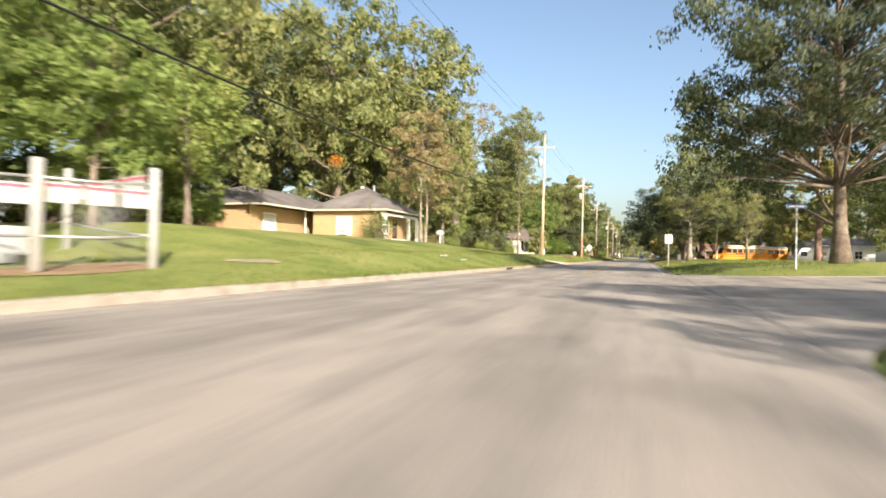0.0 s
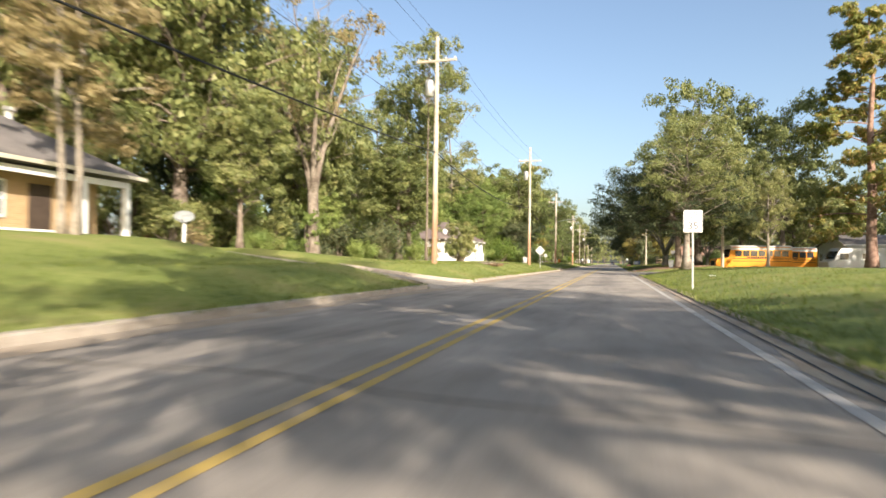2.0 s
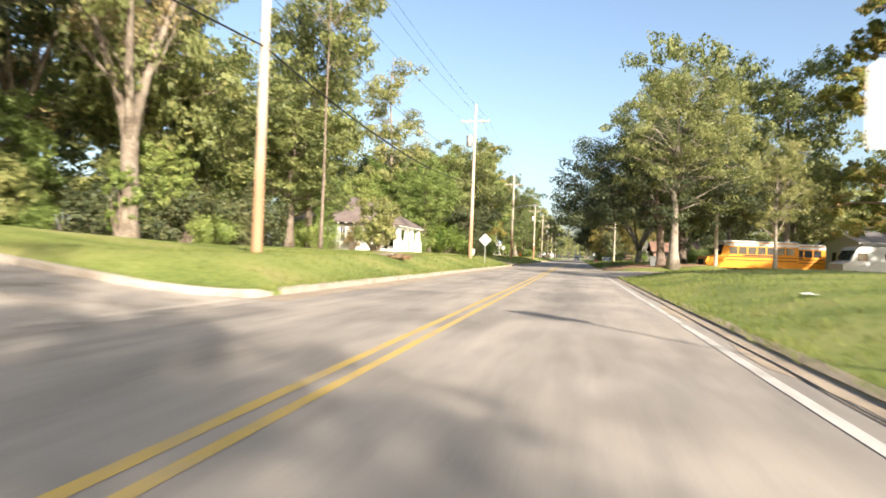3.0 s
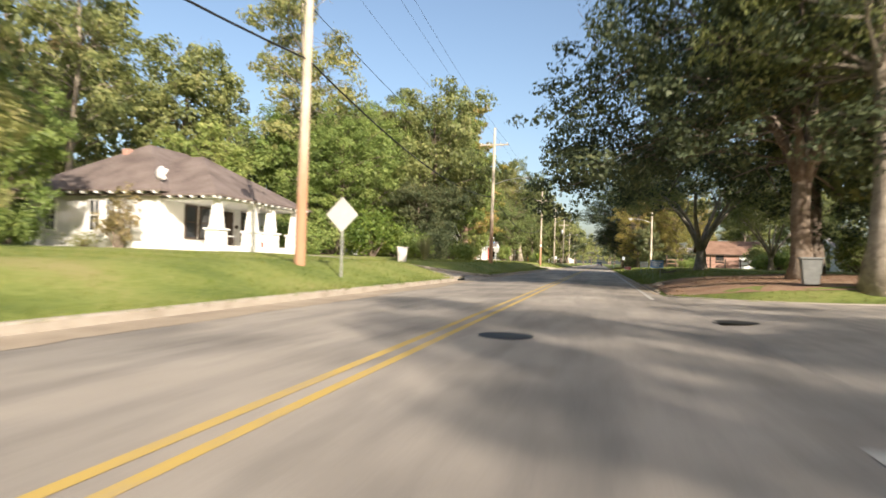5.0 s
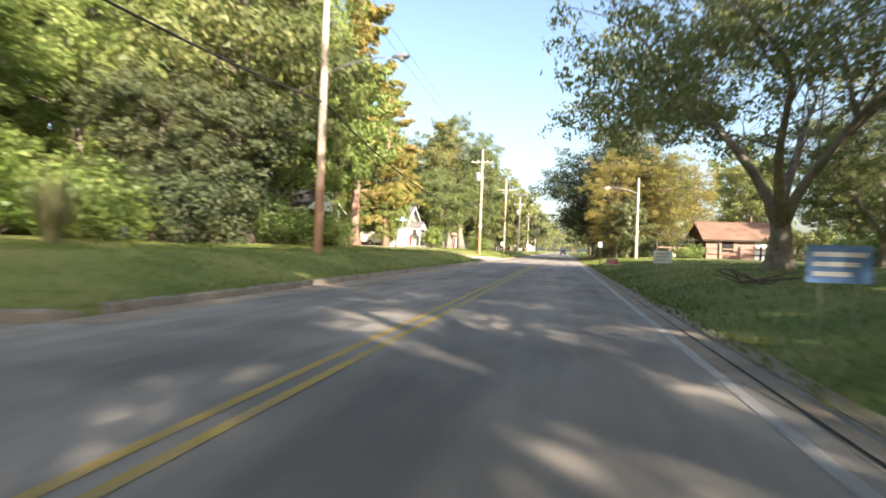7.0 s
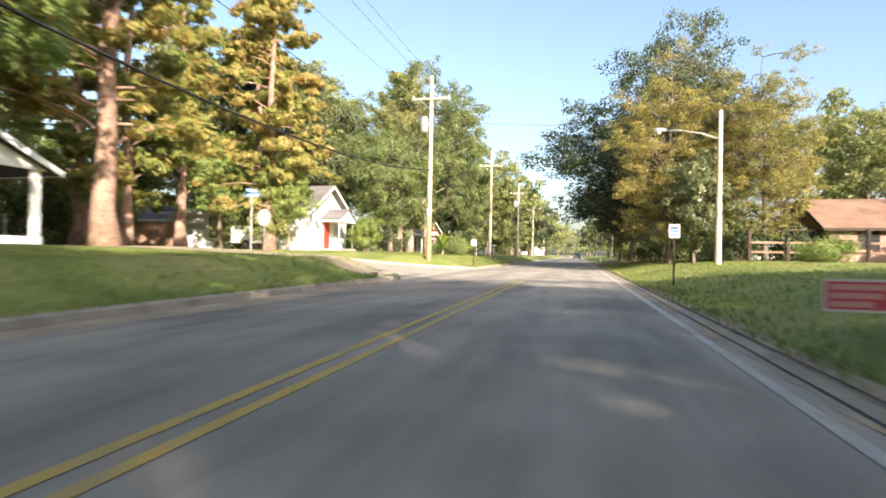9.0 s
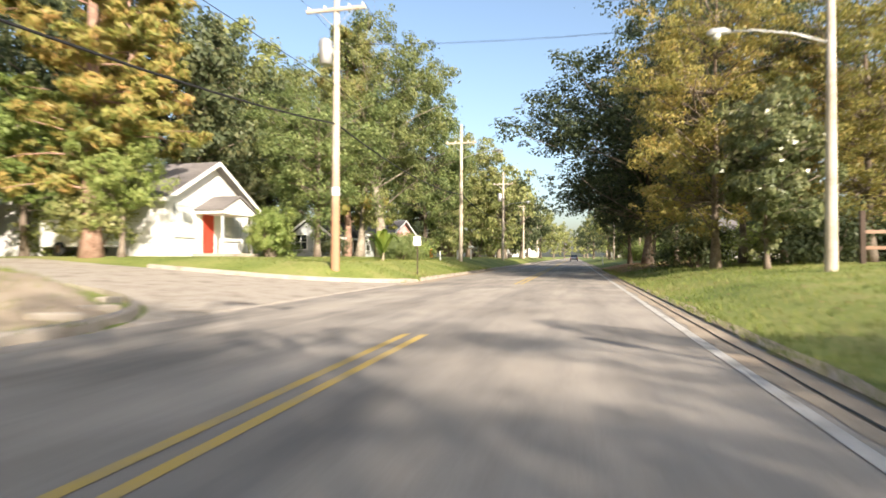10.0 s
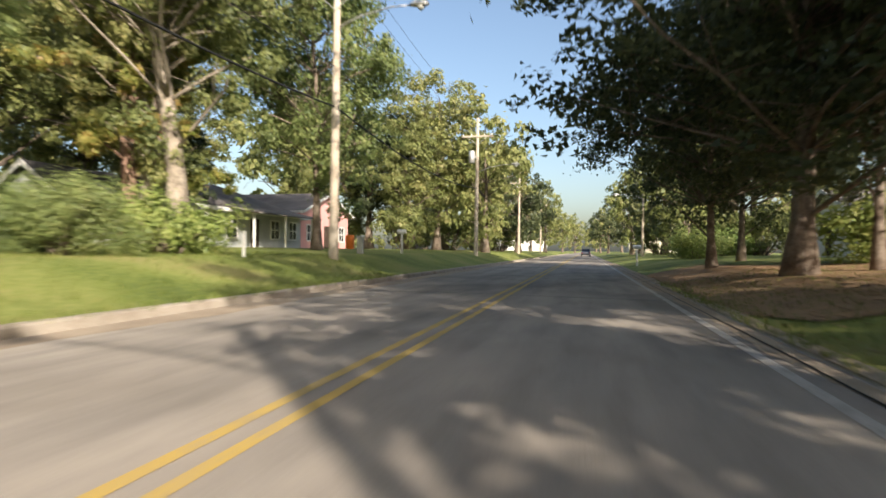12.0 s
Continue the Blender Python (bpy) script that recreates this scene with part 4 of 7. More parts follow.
    for i, (x, y, s) in enumerate(((-28, 70, 1.1), (-29, 78, 1.2), (-25.5, 85, 1.0), (-27, 92, 1.1), (-31, 98, 1.2), (-33, 110, 1.2), (-31, 118, 1.1), (-22, 121, 1.0), (-20.5, 127, 1.2), (-17.5, 134, 1.0), (-17, 142, 1.1), (-18, 148, 0.9), (-26, 133, 1.3), (-34, 60, 1.3), (-38, 36, 1.2), (-31, 28, 1.2), (-27, 16, 1.1), (-22, 22.5, 1.0), (-30, 165, 1.2), (-36, 176, 1.3), (-30, 195.5, 1.0), (-14.5, 228, 1.1), (-13, 240, 1.1), (-36, 200, 1.2), (22, 132, 1.0), (30, 140, 1.0), (36, 150, 1.2), (24, 172, 0.9), (32, 190, 1.1), (13, 230, 1.0), (24, 122, 1.0), (40, 100, 1.1), (41, 88, 1.0), (36, 70, 1.2), (28, 60, 1.1), (-40, 150.5, 1.0), (-20.6, 57.8, 0.7), (-19.6, 65, 0.7), (-23.5, 66.5, 0.9), (-24.5, 190, 1.0), (-25, 201.5, 1.1), (-30, 211, 1.2), (-29, 230, 1.2), (-24, 236, 1.1), (-18, 242, 1.1), (-12, 250, 1.0), (-10.5, 262, 1.1), (-34, 184, 1.2), (-31.5, 168, 1.0), (15, 226, 1.0), (21, 234, 1.1), (13.5, 242, 1.0), (11, 256, 1.1), (28, 200, 1.1), (31, 212, 1.1), (22, 199, 0.9), (27, 228, 1.1), (20.5, 187.5, 0.9), (34, 178, 1.0), (32, 160, 1.0))):
        again(under, x, y, (i * 83) % 360, s, s, group="thickets")
    low = make_shrub(60, 6.0, 4.6, 4.4, M["leaf_light"], 7000, 0.115, "thicket", "bright green leafy thicket reaching down to the grass", "thicket", 34, 0.15, 0.26)
    stand(low, -24.8, 20.2, 0, 1.0)
    for i, (x, y, k) in enumerate(((-22.0, 23.0, 0.85), (-21.4, 26.6, 0.72), (-26.0, 26.0, 1.05), (-29.0, 22.5, 1.1), (-20.2, 18.2, 0.7))):
        again(low, x, y, i * 71 + 20, k, k, group="thickets")
    # pines on the corner
    pine = make_pine(41, 20, 0.42, 0.16, 5.0, "tall pine with reddish trunk and browning needles")
    stand(pine, -15.0, 154.2, 0)
    again(pine, 27.6, 102.4, 75, 1.3, 1.35, label="very tall pine standing behind the parked buses")
    again(pine, -17.3, 170.1, 120, 0.85, 0.9)
    again(pine, -16.7, 196.4, 260, 0.8, 0.95)
    again(pine, -26, 164, 220, 1.05, 0.95)
    again(pine, -21.5, 162.5, 160, 0.85, 0.85)
    again(pine, -29, 156, 300, 0.9, 0.95)
    again(pine, -24, 180, 20, 0.95, 1.0)
    again(pine, -22.6, 168.6, 40, 0.8, 0.95)
    again(light, -21.2, 170.6, 40, 0.62, 0.6, label="leafy young tree before the cottage wall")
    again(light, -16.2, 170.5, 200, 0.42, 0.52, label="pale leafy young tree beside the cottage wall")
    again(light, -26.4, 167.8, 90, 0.62, 0.58, label="pale leafy young tree over the board fence")
    again(light, -31.0, 167.0, 300, 0.70, 0.62, label="pale leafy young tree over the board fence")
    # shrubs
    clipped = make_shrub(62, 2.3, 2.3, 2.7, M["leaf_light"], 14000, 0.055, label="dense clipped green shrub beside the white cottage", clumps=26, rmin=0.22, rmax=0.34)
    stand(clipped, -13.6, 177.9)
    sh = make_shrub(51, 3.0, 3.0, 2.3, M["leaf_light"], 6000, 0.078, label="leafy green bush on the edge of the lawn")
    stand(sh, -20.5, 190.5)
    again(sh, -9.2, 189.6, 90, 0.9, 0.85)
    big_b = make_shrub(52, 4.6, 3.8, 2.7, M["leaf_green"], 18000, 0.066, label="large spreading bright green bush on the lawn")
    stand(big_b, -8.9, 185.9, 0, 0.56, 0.68)
    yel = make_shrub(53, 4.2, 3.6, 3.6, M["leaf_yellow"], 5200, 0.11, label="green bush turning yellow at the edge of the thicket")
    stand(yel, -14.2, 119.5)
    for i, (x, y, s) in enumerate(((-13.5, 123.5, 1.0), (-12.8, 137.5, 0.9), (-17, 114.5, 0.9), (-19.5, 112.5, 1.0), (-12.3, 142, 0.8), (-22, 83.5, 0.9), (-19, 80.5, 0.8), (-17.5, 88, 0.7), (-24, 63, 0.8), (-19.5, 66.5, 0.6), (-20.5, 94.5, 0.9), (-18, 77, 0.6), (-18.5, 62.5, 0.5), (-26, 178.5, 1.0), (-20, 199, 0.9), (-22, 97.5, 0.8))):
        again(sh, x, y, i * 77, s * 1.25, s * 1.3, label="leafy green undergrowth bush", group="undergrowth")
    for i, (x, y, s) in enumerate(((12.5, 184.5, 1.1), (11.6, 198, 1.0), (9, 218, 0.9), (19, 145, 0.9), (14, 168.5, 0.6), (23, 150, 1.0), (12, 225, 1.0))):
        again(sh, x, y, i * 57, s * 1.2, s * 1.1, label="leafy green bush under the trees", group="undergrowth")
    porch_tree = make_shrub(58, 3.0, 2.8, 4.4, M["leaf_mid"], 9000, 0.085, "small_tree", "small bushy green tree before the white bungalow", "small tree", 20, 0.2, 0.34)
    stand(porch_tree, -12.7, 89.0)
    again(porch_tree, -18.0, 170.8, 120, 1.2, 1.2, label="leafy climber and bush round the foot of the pine")
    d = make_shrub(54, 3.4, 3.0, 3.0, M["leaf_dark"], 5200, 0.10, label="dark evergreen bush beside the driveway")
    stand(d, -12.2, 127.0)
    again(d, -13.0, 131.0, 60, 1.1, 1.1)
    # bamboo-like climbing shrub in front of the brick house and the bungalow
    c = make_shrub(55, 2.2, 1.6, 2.5, M["leaf_mid"], 1500, 0.09, "climbing_shrub", "straggly green shrub against the house wall", "shrub", 14)
    stand(c, -18.0, 43.4)
    vine = make_shrub(61, 2.6, 0.9, 3.1, M["leaf_rust"], 1500, 0.075, "climbing_shrub", "sparse brownish climbing shrub against the white wall", "shrub", 16, 0.14, 0.24)
    stand(vine, -19.4, 101.6)
    again(c, -21.6, 101.7, 50, 0.6, 0.35)
    again(c, -20.9, 172.0, 50, 1.1, 1.3)
    for i, (x, y, k) in enumerate(((7.6, 179.2, 0.8), (11.6, 175.2, 0.8), (13.0, 180.4, 1.1), (15.6, 178.6, 0.9))):
        again(d, x, y, i * 63, k, k * 0.95, label="dark evergreen bush under the shade trees", group="undergrowth")
    for i, (x, y, k) in enumerate(((-17.6, 79.6, 1.15), (-21.5, 79.4, 1.2), (-24.2, 76.6, 1.2))):
        again(d, x, y, i * 97, k, k, label="dark evergreen bush at the edge of the woods", group="undergrowth")
    again(d, -15.8, 191.2, 20, 0.62, 0.55, label="dark shrub before the pale cottage")
    again(dark, -24.0, 190.5, 200, 0.55, 0.50, group="trees beside the houses")
    again(dark, -20.4, 203.5, 310, 0.42, 0.46, group="trees beside the houses")
    again(vine, -17.6, 56.2, 90, 0.8, 0.5, label="dead brown shrub beside the brick house")
    again(under, -21.6, 59.6, 40, 0.62, 0.75, group="thickets")
    again(under, -24.0, 62.6, 140, 0.9, 1.0, group="thickets")
    again(under, -27.0, 61.0, 60, 0.9, 1.35, group="thickets")
    # plume grass
    rng = random.Random(6)
    t = thing("plume_grass", "clump of pale feathery plume grass", "grass clump")
    v, f = [], []
    for k in range(520):
        a, L = rng.random() * 6.283, rng.uniform(1.0, 1.9)
        out = rng.uniform(0.15, 0.85)
        w = 0.012
        dx, dy = math.cos(a), math.sin(a)
        i = len(v)
        for q in range(5):
            u = q / 4
            r = 0.12 + out * u * u
            z = L * (u - 0.35 * u * u * out)
            v += [(dx * r - dy * w * (1 - u), dy * r + dx * w * (1 - u), z), (dx * r + dy * w * (1 - u), dy * r - dx * w * (1 - u), z)]
        f += [(i + 2 * q, i + 2 * q + 1, i + 2 * q + 3, i + 2 * q + 2) for q in range(4)]
    ob = new("blades", raw_mesh("blades", v, f, M["plume"]))
    ob.parent = t
    tagged(ob, kind="stuff")
    stand(t, -10.2, 119.8, 0, 1.25)
    # banana plant
    t = thing("banana_plant", "young banana plant with broad yellow-green leaves", "banana plant")
    one("stalk", M["sand"], t, lambda bm: tube(bm, [(0, 0, -0.1), (0.03, 0, 0.4), (0, 0.03, 0.8)], [0.08, 0.06, 0.04], 8))
    for k in range(12):
        a = k * 0.98 + 0.3
        bm = bmesh.new()
        prev = None
        for q in range(8):
            u = q / 7
            L = 1.3
            r, z = L * u * (0.45 + 0.13 * (k % 4)), 0.25 + 0.12 * (k % 3) + 1.25 * math.sin(u * (1.6 + 0.3 * (k % 4))) * (1.0 - 0.07 * (k % 5))
            w = 0.20 * math.sin(math.pi * min(1, 0.12 + u * 0.88))
            cx, cy = math.cos(a) * r, math.sin(a) * r
            row = [bm.verts.new((cx - math.sin(a) * s, cy + math.cos(a) * s, z - abs(s) * 0.35)) for s in (-w, 0, w)]
            if prev:
                bm.faces.new((prev[0], prev[1], row[1], row[0]))
                bm.faces.new((prev[1], prev[2], row[2], row[1]))
            prev = row
        part("leaf", bm, M["leaf_yellow"], t, smooth=True)
    stand(t, -8.3, 180.6, 0, 1.0)


# ---- poles and wires ----
POLES = [(-8.0, 64.5, 13.2, 0.0), (-6.7, 95.2, 12.6, 0.0), (-6.9, 128.1, 11.4, 0.0), (-6.9, 170.7, 11.3, 0.0), (-6.6, 194.5, 10.6, 0.0), (-6.4, 220.4, 10.6, 0.0), (-6.6, 252.0, 10.5, 0.0), (-6.6, 290.0, 10.5, 0.0)]


def utility_pole(x, y, h, lamp=0, can=True, arm=True, rust=True, side=1, notice=False):
    z0 = land(x, y)
    t = thing("utility_pole", "weathered wooden utility pole" + (" with street lamp" if lamp else " with crossarm") + (" and reddish foot" if rust else ""), "utility pole", "poles along the street", at=(x, y, z0))
    lean = Vector((0.008 * h, -0.004 * h, 0))

    def at(z):
        return lean * (z / h) + Vector((0, 0, z))

    def rad(z):
        return 0.17 - 0.07 * z / h
    one("shaft", M["pole_rust"] if rust else M["pole_wood"], t, lambda bm: tube(bm, [at(-0.3), at(0), at(h * 0.3), at(h * 0.6), at(h)], [rad(0), rad(0), rad(h * 0.3), rad(h * 0.6), rad(h)], 14), "wooden pole with a reddish stained foot" if rust else "", True)
    if arm:
        a = at(h - 1.5)
        one("crossarm", M["pole_wood"], t, lambda bm: box(bm, a.x - 1.2, a.x + 1.2, a.y - 0.16, a.y - 0.05, a.z, a.z + 0.12, 0.01))
        for s in (-1, 1):
            one("brace", M["galv"], t, lambda bm: tube(bm, [(a.x + s * 0.7, a.y - 0.1, a.z), (a.x, a.y - 0.13, a.z - 0.65)], 0.016, 5))
        for s in (-1.1, -0.45, 0.55, 1.1):
            one("insulator", M["lamp_glass"], t, lambda bm: tube(bm, [(a.x + s, a.y - 0.1, a.z + 0.11), (a.x + s, a.y - 0.1, a.z + 0.17), (a.x + s, a.y - 0.1, a.z + 0.25)], [0.02, 0.055, 0.03], 8))
    if can:
        c = at(h - 3.0)
        one("transformer", M["galv"], t, lambda bm: tube(bm, [(c.x - 0.42, c.y - 0.05, c.z - 0.5), (c.x - 0.42, c.y - 0.05, c.z - 0.46), (c.x - 0.42, c.y - 0.05, c.z + 0.4), (c.x - 0.42, c.y - 0.05, c.z + 0.48)], [0.2, 0.25, 0.25, 0.16], 14), "grey steel transformer can", True)
        one("bracket", M["galv"], t, lambda bm: box(bm, c.x - 0.25, c.x - 0.05, c.y - 0.09, c.y - 0.01, c.z - 0.1, c.z + 0.1))
    if notice:
        n0 = at(2.95)
        one("notice", M["sign_white"], t, lambda bm: tube(bm, [(n0.x, n0.y, n0.z - 0.16), (n0.x, n0.y, n0.z + 0.16)], rad(2.9) + 0.008, 14), "white paper notice round the pole")
    if lamp:
        b = at(lamp)
        pts = [(b.x, b.y, b.z), (b.x + side * 0.9, b.y, b.z + 0.35), (b.x + side * 2.0, b.y, b.z + 0.55), (b.x + side * 2.7, b.y, b.z + 0.55)]
        one("lamp_arm", M["galv"], t, lambda bm: tube(bm, pts, [0.035, 0.03, 0.028, 0.025], 8), "", True)
        e = pts[-1]
        head = one("lamp_head", M["galv"], t, lambda bm: tube(bm, [(e[0] - side * 0.1, e[1], e[2]), (e[0] + side * 0.1, e[1], e[2] + 0.03), (e[0] + side * 0.4, e[1], e[2] + 0.02), (e[0] + side * 0.55, e[1], e[2])], [0.05, 0.11, 0.13, 0.05], 10), "grey street lamp head", True)
        one("lens", M["lamp_glass"], head, lambda bm: tube(bm, [(e[0] + side * 0.28, e[1], e[2] - 0.06), (e[0] + side * 0.28, e[1], e[2] - 0.14), (e[0] + side * 0.28, e[1], e[2] - 0.2)], [0.12, 0.11, 0.05], 10))
    return t


def cable(a, b, sag, r, label="black overhead cable sagging between poles"):
    a, b = Vector(a), Vector(b)
    n = 16
    pts = [a.lerp(b, k / n) - Vector((0, 0, sag * 4 * (k / n) * (1 - k / n))) for k in range(n + 1)]
    bm = bmesh.new()
    tube(bm, pts, r, 5)
    return tagged(part("overhead_cable", bm, M["black"], None), label, "cable", "overhead lines")


def lines():
    lamps = {2: 6.6, 4: 7.9, 5: 6.4}
    for i, (x, y, h, _) in enumerate(POLES):
        utility_pole(x, y, h, lamps.get(i, 0), i in (0, 1, 3, 5), True, i in (0, 1, 2, 3), 1, i == 3)
    utility_pole(9.0, 168.2, 7.9, 6.4, False, False, False, -1)
    utility_pole(13.7, 103.5, 8.2, 0, False, False, False)
    utility_pole(8.0, 245.0, 8.0, 6.4, False, False, False, -1)
    chain = [(-8.4, -22.0, 13.2, 0)] + POLES
    for (x0, y0, h0, _), (x1, y1, h1, _) in zip(chain, chain[1:]):
        z0, z1 = land(x0, y0), land(x1, y1)
        L = y1 - y0
        cable((x0 + 0.05, y0, z0 + h0 * 0.49), (x1 + 0.05, y1, z1 + h1 * 0.49), min(1.7, 0.0009 * L * L), 0.032)
        cable((x0 + 0.05, y0, z0 + h0 * 0.62), (x1 + 0.05, y1, z1 + h1 * 0.62), 0.5, 0.012, "thin overhead wire between poles")
        for s in (-1.1, 0.55, 1.1):
            cable((x0 + s + 0.1, y0 - 0.1, z0 + h0 - 1.25), (x1 + s + 0.1, y1 - 0.1, z1 + h1 - 1.25), 0.5, 0.007, "thin overhead wire between poles")
    cable((-6.9, 170.7, land(-6.9, 170.7) + 8.6), (9.0, 168.2, land(9, 168.2) + 7.4), 0.3, 0.010, "thin wire crossing above the road")
    cable((-6.6, 194.5, land(-6.6, 194.5) + 7.5), (-18, 207, 4.6), 0.3, 0.010, "thin service wire to the house")
    utility_pole(-8.4, -22.0, 13.2, 0, True)


plant()
lines()


# ---- houses ----
def wall_box(name, parent, mat, x0, x1, y0, y1, z0, z1, label=""):
    """Four walls 0.2 m thick round a block."""
    bm = bmesh.new()
    t = 0.2
    rings = [[bm.verts.new((x, y, z)) for x, y in ((a, c), (b, c), (b, d), (a, d))] for a, b, c, d, z in
             ((x0, x1, y0, y1, z0), (x0, x1, y0, y1, z1), (x0 + t, x1 - t, y0 + t, y1 - t, z1), (x0 + t, x1 - t, y0 + t, y1 - t, z0))]
    for r0, r1 in zip(rings, rings[1:] + rings[:1]):
        for k in range(4):
            bm.faces.new((r0[k], r0[(k + 1) % 4], r1[(k + 1) % 4], r1[k]))
    return part(name, bm, mat, parent, label)


def hip_roof(parent, mat, x0, x1, y0, y1, ze, zr, over=0.55, fascia="white_paint", trim_h=0.2):
    x0, x1, y0, y1 = x0 - over, x1 + over, y0 - over, y1 + over
    w, d = x1 - x0, y1 - y0
    bm = bmesh.new()
    if w < d:
        r0, r1 = ((x0 + x1) / 2, y0 + w / 2 * 0.95), ((x0 + x1) / 2, y1 - w / 2 * 0.95)
    else:
        r0, r1 = (x0 + d / 2 * 0.95, (y0 + y1) / 2), (x1 - d / 2 * 0.95, (y0 + y1) / 2)
    c = [bm.verts.new(p) for p in ((x0, y0, ze), (x1, y0, ze), (x1, y1, ze), (x0, y1, ze))]
    a, b = bm.verts.new((*r0, zr)), bm.verts.new((*r1, zr))
    if w < d:
        fs = ((c[0], c[1], a), (c[1], c[2], b, a), (c[2], c[3], b), (c[3], c[0], a, b))
    else:
        fs = ((c[3], c[0], a), (c[0], c[1], b, a), (c[1], c[2], b), (c[2], c[3], a, b))
    for f in fs:
        bm.faces.new(f)
    bm.faces.new(c[::-1])
    roof = part("roof", bm, mat, parent)
    bm = bmesh.new()
    t = 0.04
    for q in ((x0 - t, x1 + t, y0 - t, y0), (x0 - t, x1 + t, y1, y1 + t), (x0 - t, x0, y0, y1), (x1, x1 + t, y0, y1)):
        box(bm, q[0], q[1], q[2], q[3], ze - trim_h, ze + 0.02)
    part("fascia", bm, M[fascia], roof, "thin eave board" if trim_h < 0.1 else "pale eave board")
    return roof


def gable_roof(parent, mat, x0, x1, y0, y1, ze, zr, along="x", over=0.45, thick=0.14, trim="white_paint"):
    bm = bmesh.new()
    if along == "x":
        a0, a1, b0, b1 = x0, x1, y0, y1
    else:
        a0, a1, b0, b1 = y0, y1, x0, x1
    m = (b0 + b1) / 2
    slope = (zr - ze) / (m - b0)
    lo = ze - over * slope
    poly = [(b0 - over, lo), (m, zr), (b1 + over, lo), (b1 + over, lo + thick), (m, zr + thick), (b0 - over, lo + thick)]
    prism(bm, poly, along, a0 - over, a1 + over)
    roof = part("roof", bm, mat, parent)
    for e in (a0 - over - 0.03, a1 + over):
        bm = bmesh.new()
        prism(bm, [(b0 - over, lo - 0.06), (m, zr - 0.06), (b1 + over, lo - 0.06), (b1 + over, lo + thick + 0.01), (m, zr + thick + 0.01), (b0 - over, lo + thick + 0.01)], along, e, e + 0.03)
        part("bargeboard", bm, M[trim], roof, "painted gable board")
    for b in (b0 - over - 0.03, b1 + over):
        bm = bmesh.new()
        if along == "x":
            box(bm, a0 - over, a1 + over, b, b + 0.03, lo - 0.03, lo + thick)
        else:
            box(bm, b, b + 0.03, a0 - over, a1 + over, lo - 0.03, lo + thick)
        part("fascia", bm, M[trim], roof, "painted eave board")
    return roof


def gable_wall(parent, mat, b0, b1, ze, zr, plane, at, thick=0.2, name="gable"):
    bm = bmesh.new()
    prism(bm, [(b0, ze), (b1, ze), ((b0 + b1) / 2, zr)], plane, at, at + thick)
    return part(name, bm, mat, parent)


def window(parent, face, at, u0, u1, z0, z1, glass="dark_glass", trim="white_paint", bars=1, name="window"):
    """A sash window on a wall. face: 'x' or 'y' plane; at: where its outer face lies; sign of depth goes outwards by 'out'."""
    out = 1 if face in ("+x", "+y") else -1
    ax = face[1]
    w = thing(name, "", "")
    w.parent = parent
    for k in ("label", "category"):
        if k in w:
            del w[k]

    def bx(bm, u_0, u_1, d0, d1, z_0, z_1):
        lo, hi = sorted((at + out * d0, at + out * d1))
        if ax == "x":
            box(bm, lo, hi, u_0, u_1, z_0, z_1)
        else:
            box(bm, u_0, u_1, lo, hi, z_0, z_1)
    one("pane", M[glass], w, lambda bm: bx(bm, u0, u1, 0.005, 0.02, z0, z1))

    def fr(bm):
        t = 0.09
        bx(bm, u0 - t, u0, 0.0, 0.06, z0 - t, z1 + t)
        bx(bm, u1, u1 + t, 0.0, 0.06, z0 - t, z1 + t)
        bx(bm, u0, u1, 0.0, 0.06, z1, z1 + t)
        bx(bm, u0, u1, 0.0, 0.08, z0 - t, z0)
        zm = (z0 + z1) / 2
        bx(bm, u0, u1, 0.0, 0.045, zm - 0.03, zm + 0.03)
        for k in range(1, bars + 1):
            u = u0 + (u1 - u0) * k / (bars + 1)
            bx(bm, u - 0.025, u + 0.025, 0.0, 0.04, z0, z1)
    one("frame", M[trim], w, fr, "painted window frame")
    return w


def block(bm, face, at, u0, u1, d0, d1, z0, z1):
    out = 1 if face[0] == "+" else -1
    lo, hi = sorted((at + out * d0, at + out * d1))
    if face[1] == "x":
        box(bm, lo, hi, u0, u1, z0, z1)
    else:
        box(bm, u0, u1, lo, hi, z0, z1)


